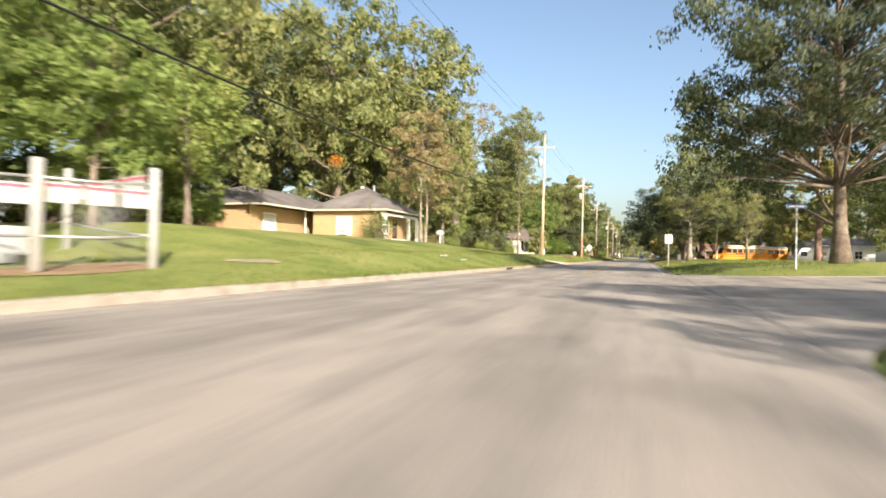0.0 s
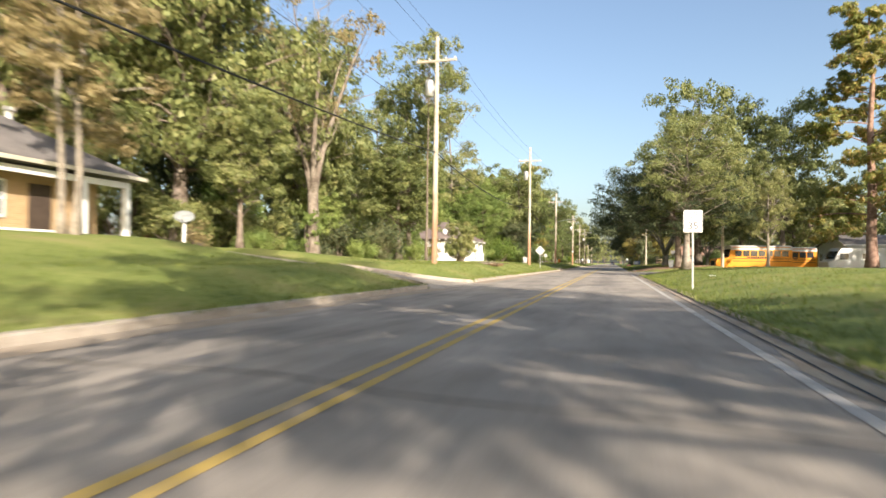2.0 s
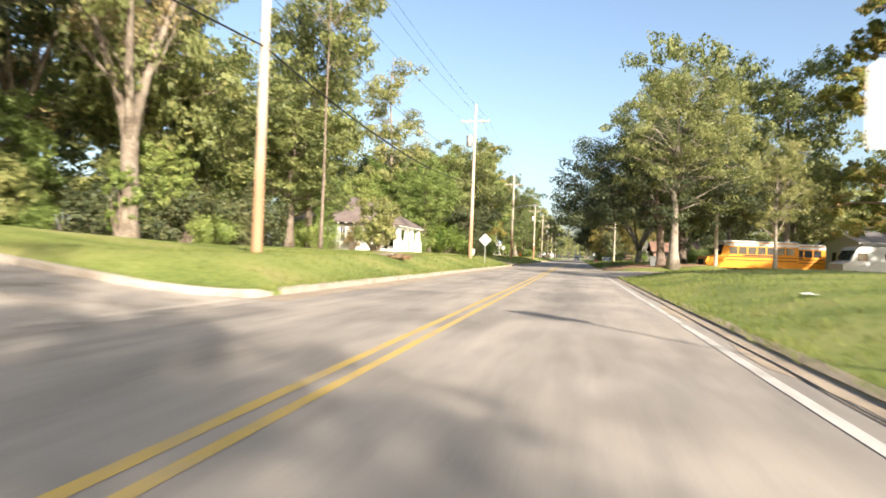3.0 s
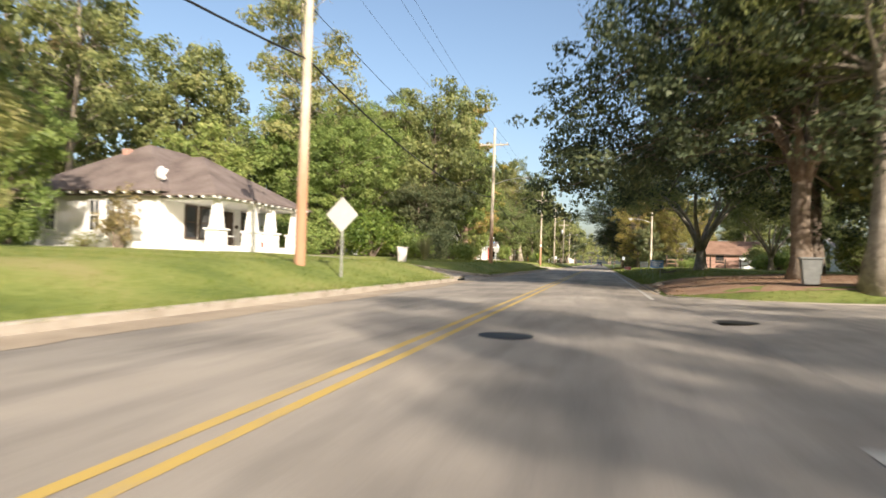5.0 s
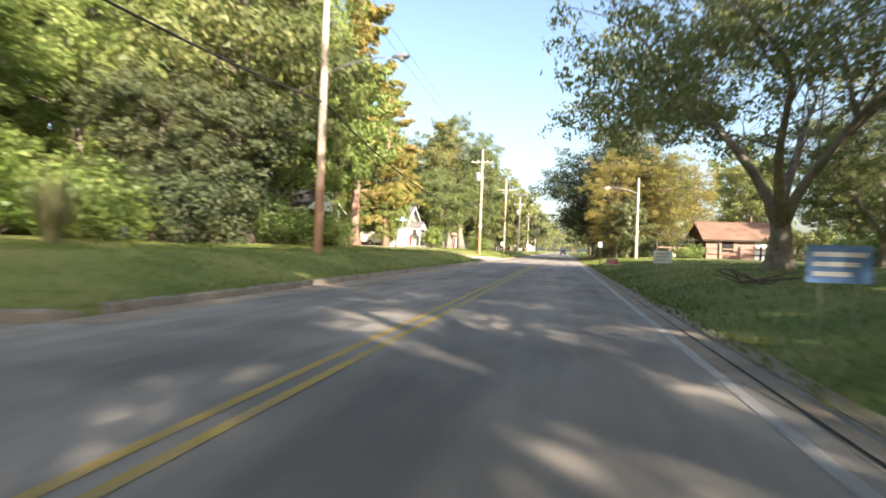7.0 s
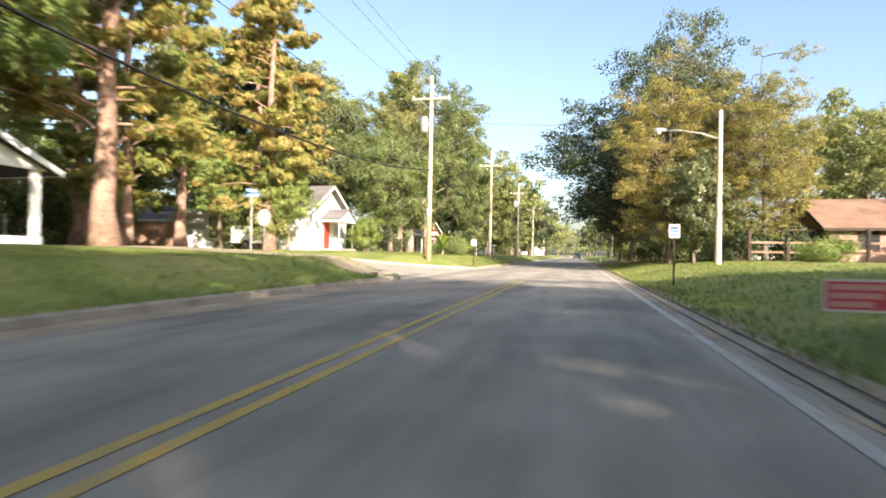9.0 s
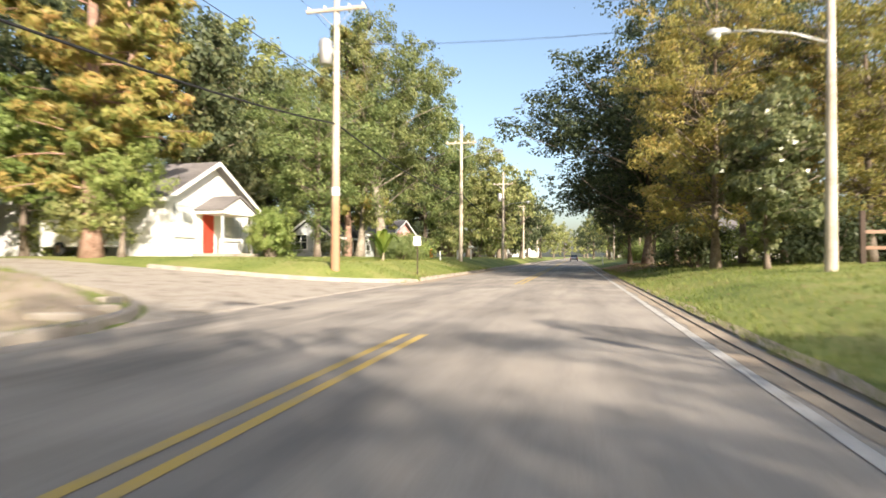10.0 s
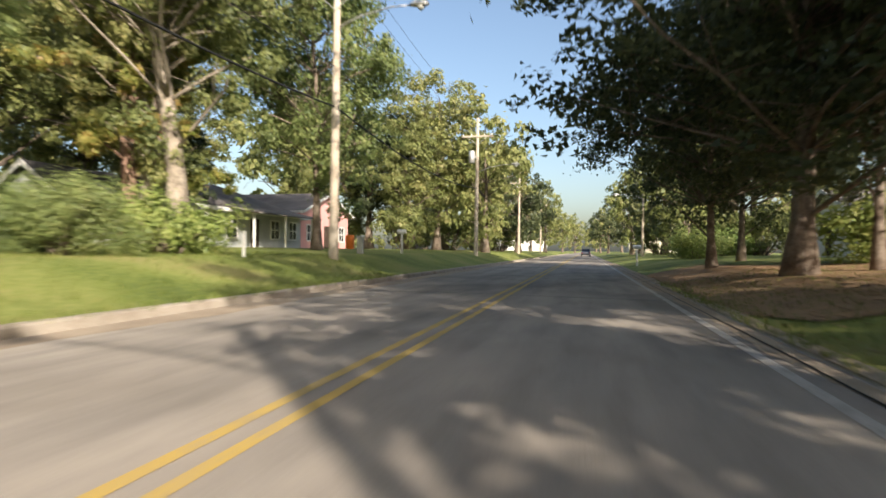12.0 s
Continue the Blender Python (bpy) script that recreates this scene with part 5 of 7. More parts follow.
def brick_house():
    h = thing("brick_house", "low tan brick ranch house with brown hip roof on the bank", "house")
    g = 1.55
    # right wing
    wall_box("wall", h, M["tan_brick"], -25.0, -18.9, 45.2, 51.6, g, 4.35)
    hip_roof(h, M["shingle_grey"], -25.0, -18.2, 45.2, 52.4, 4.45, 6.75, 0.55, "cream_paint", 0.13)
    # left wing, nearer the camera's start
    wall_box("wall", h, M["tan_brick"], -36.0, -26.6, 38.5, 56.0, g, 4.35)
    hip_roof(h, M["shingle_grey"], -36.0, -25.6, 38.5, 57.0, 4.45, 6.5, 0.55, "cream_paint", 0.13)
    # link between the wings, set back behind a porch
    wall_box("wall", h, M["dark_wood"], -26.6, -25.0, 49.0, 54.0, g, 4.3)
    one("porch_post", M["white_paint"], h, lambda bm: box(bm, -25.9, -25.78, 45.2, 45.32, g, 4.3, 0.01))
    window(h, "-y", 45.2, -22.6, -21.3, 2.35, 3.75, "blind")
    ac = one("air_conditioner", M["white_paint"], h, lambda bm: box(bm, -22.25, -21.55, 44.8, 45.2, 2.3, 2.75, 0.02), "white window air conditioner")
    one("grille", M["dark_wood"], ac, lambda bm: [box(bm, -22.2, -21.6, 44.785, 44.8, 2.36 + k * 0.05, 2.38 + k * 0.05) for k in range(7)])
    window(h, "+x", -26.6, 40.2, 41.8, 2.4, 3.8, "blind")
    one("air_conditioner", M["grey_paint"], h, lambda bm: box(bm, -26.6, -26.25, 41.0, 41.6, 2.3, 2.7, 0.02), "window air conditioner")
    window(h, "-y", 38.5, -33.0, -31.5, 2.4, 3.8, "blind")
    # road side with a porch
    window(h, "+x", -18.9, 46.4, 47.6, 2.5, 3.7, "dark_glass")
    one("door", M["dark_wood"], h, lambda bm: block(bm, "+x", -18.9, 48.6, 49.5, 0.0, 0.05, 1.7, 3.75))
    one("porch_beam", M["white_paint"], h, lambda bm: box(bm, -18.05, -17.95, 45.6, 52.4, 3.95, 4.2))
    for y in (50.1, 52.2):
        one("porch_column", M["white_paint"], h, lambda bm: box(bm, -18.1, -17.85, y - 0.12, y + 0.12, 1.5, 4.0, 0.015), "white porch column")
    one("porch_floor", M["concrete"], h, lambda bm: box(bm, -20.5, -17.7, 45.8, 52.6, 1.2, 1.72, 0.02))
    one("low_wall", M["white_paint"], h, lambda bm: box(bm, -17.69, -17.4, 45.6, 48.6, 1.3, 1.98, 0.02), "low white wall before the porch")
    one("corner_pier", M["white_paint"], h, lambda bm: box(bm, -18.35, -18.0, 45.0, 45.35, g, 4.25, 0.01), "white corner pier")
    for x, y in ((-22.7, 50.0), (-21.3, 49.6)):
        one("roof_vent", M["white_paint"], h, lambda bm: tube(bm, [(x, y, 6.2), (x, y, 6.85), (x, y, 6.86), (x, y, 7.0)], [0.12, 0.12, 0.2, 0.16], 10), "white roof vent")


def bungalow():
    h = thing("bungalow", "white bungalow with brown hip roof and tapered porch columns", "house")
    g = 0.85
    wall_box("wall", h, M["white_paint"], -26.0, -18.2, 102.6, 113.0, g, 3.75)
    hip_roof(h, M["shingle"], -26.0, -18.2, 102.6, 113.0, 3.85, 6.85, 0.6, "shingle", 0.07)
    # porch with its own hip
    hip_roof(h, M["shingle"], -24.2, -15.4, 102.9, 110.6, 3.66, 6.2, 0.6, "shingle", 0.07)
    one("porch_floor", M["white_paint"], h, lambda bm: box(bm, -18.2, -15.0, 102.6, 110.7, 0.5, 1.3, 0.02))
    one("porch_skirt", M["white_paint"], h, lambda bm: [box(bm, -15.06, -14.97, 103.3, 109.8, 0.7, 1.36)])
    one("ceiling", M["white_paint"], h, lambda bm: box(bm, -18.2, -15.0, 102.7, 110.7, 3.45, 3.52))
    for y in (102.95, 105.8, 107.55, 110.1):
        c = one("porch_column", M["white_paint"], h, lambda bm: prism(bm, [(y - 0.36, 0.6), (y + 0.36, 0.6), (y + 0.34, 2.05), (y - 0.34, 2.05)], "x", -15.6, -14.9), "white tapered porch column")
        one("cap", M["white_paint"], c, lambda bm: box(bm, -15.66, -14.84, y - 0.42, y + 0.42, 2.05, 2.14, 0.01))
        bm = bmesh.new()
        lo = [bm.verts.new((-15.25 + a * 0.25, y + b * 0.25, 2.14)) for a, b in ((-1, -1), (1, -1), (1, 1), (-1, 1))]
        hi = [bm.verts.new((-15.25 + a * 0.15, y + b * 0.15, 3.46)) for a, b in ((-1, -1), (1, -1), (1, 1), (-1, 1))]
        for k in range(4):
            bm.faces.new((lo[k], lo[(k + 1) % 4], hi[(k + 1) % 4], hi[k]))
        bm.faces.new(hi)
        part("shaft", bm, M["white_paint"], c)
    one("door", M["dark_wood"], h, lambda bm: block(bm, "+x", -18.2, 107.5, 108.4, 0.0, 0.06, 1.3, 3.3), "dark front door")
    one("house_plate", M["dark_wood"], h, lambda bm: block(bm, "+x", -18.2, 108.65, 108.9, 0.0, 0.03, 2.4, 2.6))
    for u0, u1 in ((104.5, 105.25), (105.6, 106.4), (109.3, 110.3)):
        window(h, "+x", -18.2, u0, u1, 1.75, 3.3, bars=0, trim="dark_wood")
    for u0, u1 in ((-24.85, -24.3), (-22.15, -21.6), (-21.15, -20.7)):
        window(h, "-y", 102.6, u0, u1, 1.95, 3.4, bars=1)
    # rafter tails showing under the eaves
    for k in range(11):
        x = -26.2 + k * 0.82
        one("rafter_tail", M["white_paint"], h, lambda bm: box(bm, x, x + 0.11, 101.93, 102.6, 3.68, 3.79))
    for k in range(14):
        y = 102.45 + k * 0.63
        one("rafter_tail", M["white_paint"], h, lambda bm: box(bm, -15.4, -14.74, y, y + 0.11, 3.50, 3.60))
    for k in range(5):
        x = -17.4 + k * 0.6
        one("rafter_tail", M["white_paint"], h, lambda bm: box(bm, x, x + 0.11, 102.24, 102.6, 3.50, 3.60))
    one("chimney", M["pink_brick"], h, lambda bm: box(bm, -22.9, -22.5, 105.2, 105.6, 5.5, 6.45, 0.02), "brick chimney")
    d = thing("satellite_dish", "pale satellite dish on the bungalow roof", "satellite dish", at=(-18.3, 102.9, 3.95))
    bm = bmesh.new()
    bmesh.ops.create_uvsphere(bm, u_segments=18, v_segments=10, radius=0.6, matrix=Matrix.Rotation(radians(70), 4, 'X'))
    bmesh.ops.delete(bm, geom=[v for v in bm.verts if v.co.y > -0.42], context='VERTS')
    bmesh.ops.translate(bm, verts=bm.verts, vec=(0, 0.4, 0.75))
    bmesh.ops.solidify(bm, geom=bm.faces, thickness=0.02)
    part("dish", bm, M["white_paint"], d, smooth=True)
    one("mast", M["galv"], d, lambda bm: tube(bm, [(0, 0, -0.2), (0, 0, 0.4), (0, -0.05, 0.75)], 0.03, 8))
    one("feed_arm", M["galv"], d, lambda bm: tube(bm, [(0, 0, 0.5), (0.05, -0.55, 0.55)], 0.015, 6))


def porch_furniture():
    """A small white table and a red cooler on the bungalow porch."""
    t = thing("side_table", "small white side table on the porch", "side table", at=(-15.6, 104.3, 1.3))
    one("tabletop", M["white_paint"], t, lambda bm: box(bm, -0.26, 0.26, -0.26, 0.26, 0.5, 0.54, 0.01))
    for a, b in ((-1, -1), (1, -1), (1, 1), (-1, 1)):
        one("leg", M["dark_wood"], t, lambda bm: tube(bm, [(a * 0.2, b * 0.2, 0), (a * 0.2, b * 0.2, 0.5)], 0.022, 8))
    t = thing("cool_box", "red cool box with a white lid on the porch", "cool box", at=(-15.5, 106.7, 1.3))
    one("tub", M["red_paint"], t, lambda bm: box(bm, -0.2, 0.2, -0.32, 0.32, 0, 0.32, 0.03))
    one("lid", M["white_paint"], t, lambda bm: box(bm, -0.21, 0.21, -0.33, 0.33, 0.32, 0.38, 0.02))


def side_yard():
    """What stands beside the brick house: a dish on a post and a low red wall."""
    x, y = -16.0, 53.4
    d = thing("satellite_dish", "pale satellite dish on a white post beside the brick house", "satellite dish", at=(x, y, land(x, y)))
    one("post", M["white_paint"], d, lambda bm: tube(bm, [(0, 0, -0.2), (0, 0, 1.25)], 0.06, 10))
    bm = bmesh.new()
    rings = []
    for k in range(5):
        r = 0.42 * k / 4
        rings.append([bm.verts.new((r * math.cos(a), -0.14 + 0.5 * r * r, r * 0.72 * math.sin(a))) for a in (2 * math.pi * q / 20 for q in range(20))] if k else [bm.verts.new((0, -0.14, 0))])
    for q in range(20):
        bm.faces.new((rings[0][0], rings[1][q], rings[1][(q + 1) % 20]))
    for a, b in zip(rings[1:], rings[2:]):
        for q in range(20):
            bm.faces.new((a[q], b[q], b[(q + 1) % 20], a[(q + 1) % 20]))
    bmesh.ops.solidify(bm, geom=bm.faces, thickness=0.025)
    bmesh.ops.transform(bm, matrix=Matrix.Translation((0, 0, 1.45)) @ Matrix.Rotation(radians(35), 4, 'Z') @ Matrix.Rotation(radians(-28), 4, 'X'), verts=bm.verts)
    part("dish", bm, M["grey_paint"], d, smooth=True)
    one("feed_arm", M["galv"], d, lambda bm: tube(bm, [(0, -0.05, 1.15), (0.25, -0.55, 1.35)], 0.018, 6))
    w = thing("brick_wall", "low red brick garden wall with broken ends", "garden wall", at=(-23.4, 61.6, land(-23.4, 61.6)), turn=8)
    for k in range(3):
        u = -1.9 + k * 1.5
        one("pier", M["red_brick"], w, lambda bm: box(bm, u - 0.22, u + 0.22, -0.22, 0.22, -0.1, 1.15 - 0.12 * k, 0.015))
        one("cap", M["concrete"], w, lambda bm: box(bm, u - 0.27, u + 0.27, -0.27, 0.27, 1.15 - 0.12 * k, 1.22 - 0.12 * k, 0.012))
    for k in range(2):
        u = -1.68 + k * 1.5
        one("panel", M["red_brick"], w, lambda bm: box(bm, u, u + 1.06, -0.1, 0.1, -0.1, 0.75, 0.01))


def cottage():
    h = thing("cottage", "white clapboard cottage with gable front and red door", "house")
    g = 0.8
    x1 = -16.1
    y0, y1 = 173.0, 179.9
    # clapboard front and side, board over board
    front = one("clapboard", M["white_paint"], h, lambda bm: prism(bm, [(x1, 0), (x1 + 0.03, 0), (x1 + 0.008, 0.142), (x1, 0.142)], "y", y0, y1)).data
    side = one("clapboard", M["white_paint"], h, lambda bm: prism(bm, [(y0, 0), (y0 - 0.03, 0), (y0 - 0.008, 0.142), (y0, 0.142)], "x", -27.0, x1)).data
    for me in (front, side):
        for k in range(20):
            ob = [o for o in h.children if o.data is me][0] if k == 0 else new("clapboard", me)
            ob.parent = h
            ob.matrix_basis = Matrix.Translation((0, 0, 1.05 + k * 0.138))
    wall_box("wall", h, M["white_paint"], -27.0, x1, y0, y1, g + 0.2, 3.85)
    one("foundation", M["dark_wood"], h, lambda bm: box(bm, -26.8, x1 - 0.15, y0 + 0.15, y1 - 0.15, 0.6, 1.0))
    gable_wall(h, M["white_paint"], y0, y1, 3.85, 5.75, "x", x1 - 0.2)
    gable_roof(h, M["shingle_grey"], -27.0, x1, y0, y1, 3.85, 5.75, "x", 0.5)
    window(h, "+x", x1 + 0.03, 173.6, 175.0, 2.05, 3.45, "blind", "grey_paint", 1)
    window(h, "+x", x1 + 0.03, 177.6, 179.0, 1.95, 3.35, "blind", "grey_paint", 1)
    door = one("door", M["red_paint"], h, lambda bm: block(bm, "+x", x1 + 0.03, 175.7, 176.55, 0.0, 0.06, 1.25, 3.2), "red front door")
    one("knob", M["chrome"], door, lambda bm: tube(bm, [(x1 + 0.09, 176.45, 2.2), (x1 + 0.13, 176.45, 2.2)], 0.03, 8))
    # porch hood
    hood = one("porch_hood", M["shingle_grey"], h, lambda bm: prism(bm, [(175.0, 3.3), (176.6, 4.05), (178.2, 3.3), (178.2, 3.38), (176.6, 4.15), (175.0, 3.38)], "x", x1 + 0.03, x1 + 1.6), "small gabled porch hood")
    one("hood_gable", M["white_paint"], hood, lambda bm: prism(bm, [(175.1, 3.28), (178.1, 3.28), (176.6, 3.98)], "x", x1 + 1.48, x1 + 1.55))
    one("hood_beam", M["white_paint"], hood, lambda bm: box(bm, x1 + 0.03, x1 + 1.58, 175.05, 178.15, 3.16, 3.28))
    for y in (175.3, 177.9):
        one("porch_post", M["grey_paint"], h, lambda bm: box(bm, x1 + 1.35, x1 + 1.45, y - 0.05, y + 0.05, 1.2, 3.18, 0.008), "slim grey porch post")
    steps = one("porch_floor", M["concrete"], h, lambda bm: box(bm, x1 + 0.02, x1 + 1.7, 174.9, 178.3, 0.75, 1.22, 0.02), "pale concrete porch step")
    one("step", M["concrete"], steps, lambda bm: box(bm, x1 + 1.7, x1 + 2.05, 175.4, 177.8, 0.75, 1.03, 0.015))
    # lower side wing
    wall_box("wall", h, M["white_paint"], -31.5, -27.0, 174.0, 179.0, g + 0.1, 3.3)
    gable_roof(h, M["shingle_grey"], -31.5, -27.0, 174.0, 179.0, 3.3, 4.6, "x", 0.35)
    window(h, "-y", y0 - 0.03, -19.5, -18.5, 2.0, 3.3, "blind", "dark_wood", 1)
    window(h, "-y", y0 - 0.03, -23.5, -22.5, 2.0, 3.3, "blind", "dark_wood", 1)


def simple_house(name, label, mat, roofmat, x0, x1, y0, y1, g, ze, zr, along, face="+x", wins=3, hip=False, trim="white_paint", door="dark_wood", glass="dark_glass"):
    h = thing(name, label, "house")
    wall_box("wall", h, M[mat], x0, x1, y0, y1, g - 0.3, ze)
    if hip:
        hip_roof(h, M[roofmat], x0, x1, y0, y1, ze + 0.05, zr, 0.5, trim)
    else:
        gable_roof(h, M[roofmat], x0, x1, y0, y1, ze, zr, along, 0.45, 0.14, trim)
        if along == "x":
            gable_wall(h, M[mat], y0, y1, ze, zr, "x", x0)
            gable_wall(h, M[mat], y0, y1, ze, zr, "x", x1 - 0.2)
        else:
            gable_wall(h, M[mat], x0, x1, ze, zr, "y", y0)
            gable_wall(h, M[mat], x0, x1, ze, zr, "y", y1 - 0.2)
    at = {"+x": x1, "-x": x0}[face]
    n = wins + 1
    for k in range(n):
        u = y0 + (y1 - y0) * (k + 0.5) / n
        if k == n // 2:
            one("door", M[door], h, lambda bm: block(bm, face, at, u - 0.45, u + 0.45, 0.0, 0.06, g, g + 2.0))
        else:
            window(h, face, at, u - 0.5, u + 0.5, g + 0.8, g + 1.95, glass, trim, 1)
    for k in range(2):
        u = x0 + (x1 - x0) * (k + 0.5) / 2
        window(h, "-y", y0, u - 0.5, u + 0.5, g + 0.8, g + 1.95, glass, trim, 1)
    return h


def other_houses():
    # white porch house beside the pines
    h = simple_house("porch_house", "white frame house with gabled front porch among trees", "white_paint", "shingle_dark", -28, -19, 143.5, 151.5, 1.1, 3.6, 5.6, "x", "+x", 2)
    one("porch_floor", M["white_paint"], h, lambda bm: box(bm, -19, -15.5, 145.5, 152.0, 0.8, 1.35, 0.02))
    gable_roof(h, M["shingle_dark"], -18.9, -15.4, 145.3, 152.1, 3.55, 5.0, "x", 0.3)
    gable_wall(h, M["white_paint"], 145.3, 152.1, 3.55, 4.9, "x", -15.6, 0.15)
    for y in (145.7, 148.7, 151.8):
        one("porch_column", M["white_paint"], h, lambda bm: box(bm, -15.72, -15.5, y - 0.11, y + 0.11, 1.3, 3.55, 0.01), "white porch column")
    one("railing", M["white_paint"], h, lambda bm: [box(bm, -15.66, -15.58, 145.8, 148.6, 1.95, 2.03)] + [box(bm, -15.65, -15.6, 145.9 + k * 0.2, 145.95 + k * 0.2, 1.35, 1.95) for k in range(14)], "white porch railing")
    # brown-roofed house across the road
    h = simple_house("brown_roof_house", "low brick house with brown gable roof behind a post fence", "pink_brick", "shingle_rust", 17.5, 26.5, 177.5, 186.0, 0.9, 3.0, 5.0, "x", "-x", 2, trim="dark_wood")
    one("gable_boards", M["fence_wood"], h, lambda bm: prism(bm, [(177.6, 3.0), (185.9, 3.0), (181.75, 4.85)], "x", 17.44, 17.5), "brown boarded gable")
    one("gable_vent", M["dark_wood"], h, lambda bm: box(bm, 17.41, 17.44, 181.55, 181.95, 3.55, 4.15))
    one("siding", M["white_paint"], h, lambda bm: box(bm, 22.5, 26.6, 177.44, 177.5, 0.8, 2.9), "white painted siding")
    one("carport_roof", M["shingle_rust"], h, lambda bm: box(bm, 14.6, 17.4, 178.4, 185.4, 2.75, 2.9, 0.02))
    for y in (178.6, 185.2):
        one("carport_post", M["dark_wood"], h, lambda bm: box(bm, 14.8, 14.94, y - 0.07, y + 0.07, 0.6, 2.76))
    simple_house("white_house", "white frame house half hidden behind trees", "white_paint", "shingle_grey", 16.6, 26, 212.5, 222, 0.9, 3.1, 4.9, "x", "-x", 2)
    simple_house("white_cottage", "small white house beyond the lawns", "white_paint", "shingle_grey", 31, 41, 163, 171, 0.9, 3.3, 5.0, "x", "-x", 2)
    h = simple_house("grey_house", "pale grey house with a long low hip roof", "grey_paint", "shingle_grey", -27, -18.6, 203, 215.4, 0.9, 3.3, 5.3, "y", "+x", 4, True)
    one("porch_floor", M["concrete"], h, lambda bm: box(bm, -18.6, -16.6, 206, 214, 0.6, 1.0, 0.02))
    for y in (206.3, 210, 213.7):
        one("porch_post", M["white_paint"], h, lambda bm: box(bm, -16.9, -16.78, y - 0.06, y + 0.06, 0.95, 3.1, 0.01))
    one("porch_roof", M["shingle_grey"], h, lambda bm: prism(bm, [(-18.5, 3.5), (-16.4, 3.05), (-16.4, 3.15), (-18.5, 3.6)], "y", 205.7, 214.3))
    simple_house("pink_house", "bright pink house with gable front", "pink_paint", "shingle_grey", -30, -19.0, 216.2, 225.2, 0.9, 3.9, 5.5, "x", "+x", 2)
    simple_house("small_cottage", "small pale grey cottage with a dark gable behind the lawn trees", "grey_paint", "shingle_dark", -20.6, -17.2, 194, 201.5, 0.9, 2.9, 4.2, "y", "+x", 1)
    simple_house("pale_shop", "pale low commercial building at the end of the street", "white_paint", "shingle_grey", -24, -10, 345, 365, 0.5, 4.5, 5.4, "y", "+x", 3, True)
    simple_house("pale_shop", "pale low commercial building at the end of the street", "cream_paint", "shingle_grey", 14, 30, 352, 374, 0.5, 4.8, 5.8, "y", "-x", 3, True)


# ---- signs ----
def post_to(t, x, y, z0, z1, mat="galv", w=0.05):
    return one("post", M[mat], t, lambda bm: box(bm, x - w / 2, x + w / 2, y - w / 2, y + w / 2, z0, z1, 0.006))


def letters(text, size, mat, parent, m):
    cu = bpy.data.curves.new("lettering", 'FONT')
    cu.body, cu.size, cu.align_x, cu.align_y, cu.extrude = text, size, 'CENTER', 'CENTER', 0.002
    ob = new("lettering_source", cu)
    bpy.context.view_layer.update()
    me = bpy.data.meshes.new_from_object(ob.evaluated_get(bpy.context.evaluated_depsgraph_get()))
    bpy.data.objects.remove(ob)
    me.transform(m)
    me.materials.clear()
    me.materials.append(mat)
    me.name = "lettering"
    o = new("lettering", me)
    o.parent = parent
    return o


def plate(bm, w, h, r=0.04, t=0.006):
    pts = []
    for cx, cz, a0 in ((w / 2 - r, h / 2 - r, 0), (-w / 2 + r, h / 2 - r, 90), (-w / 2 + r, -h / 2 + r, 180), (w / 2 - r, -h / 2 + r, 270)):
        for k in range(5):
            a = radians(a0 + 22.5 * k)
            pts.append((cx + r * math.cos(a), cz + r * math.sin(a)))
    prism(bm, pts, "y", -t / 2, t / 2)


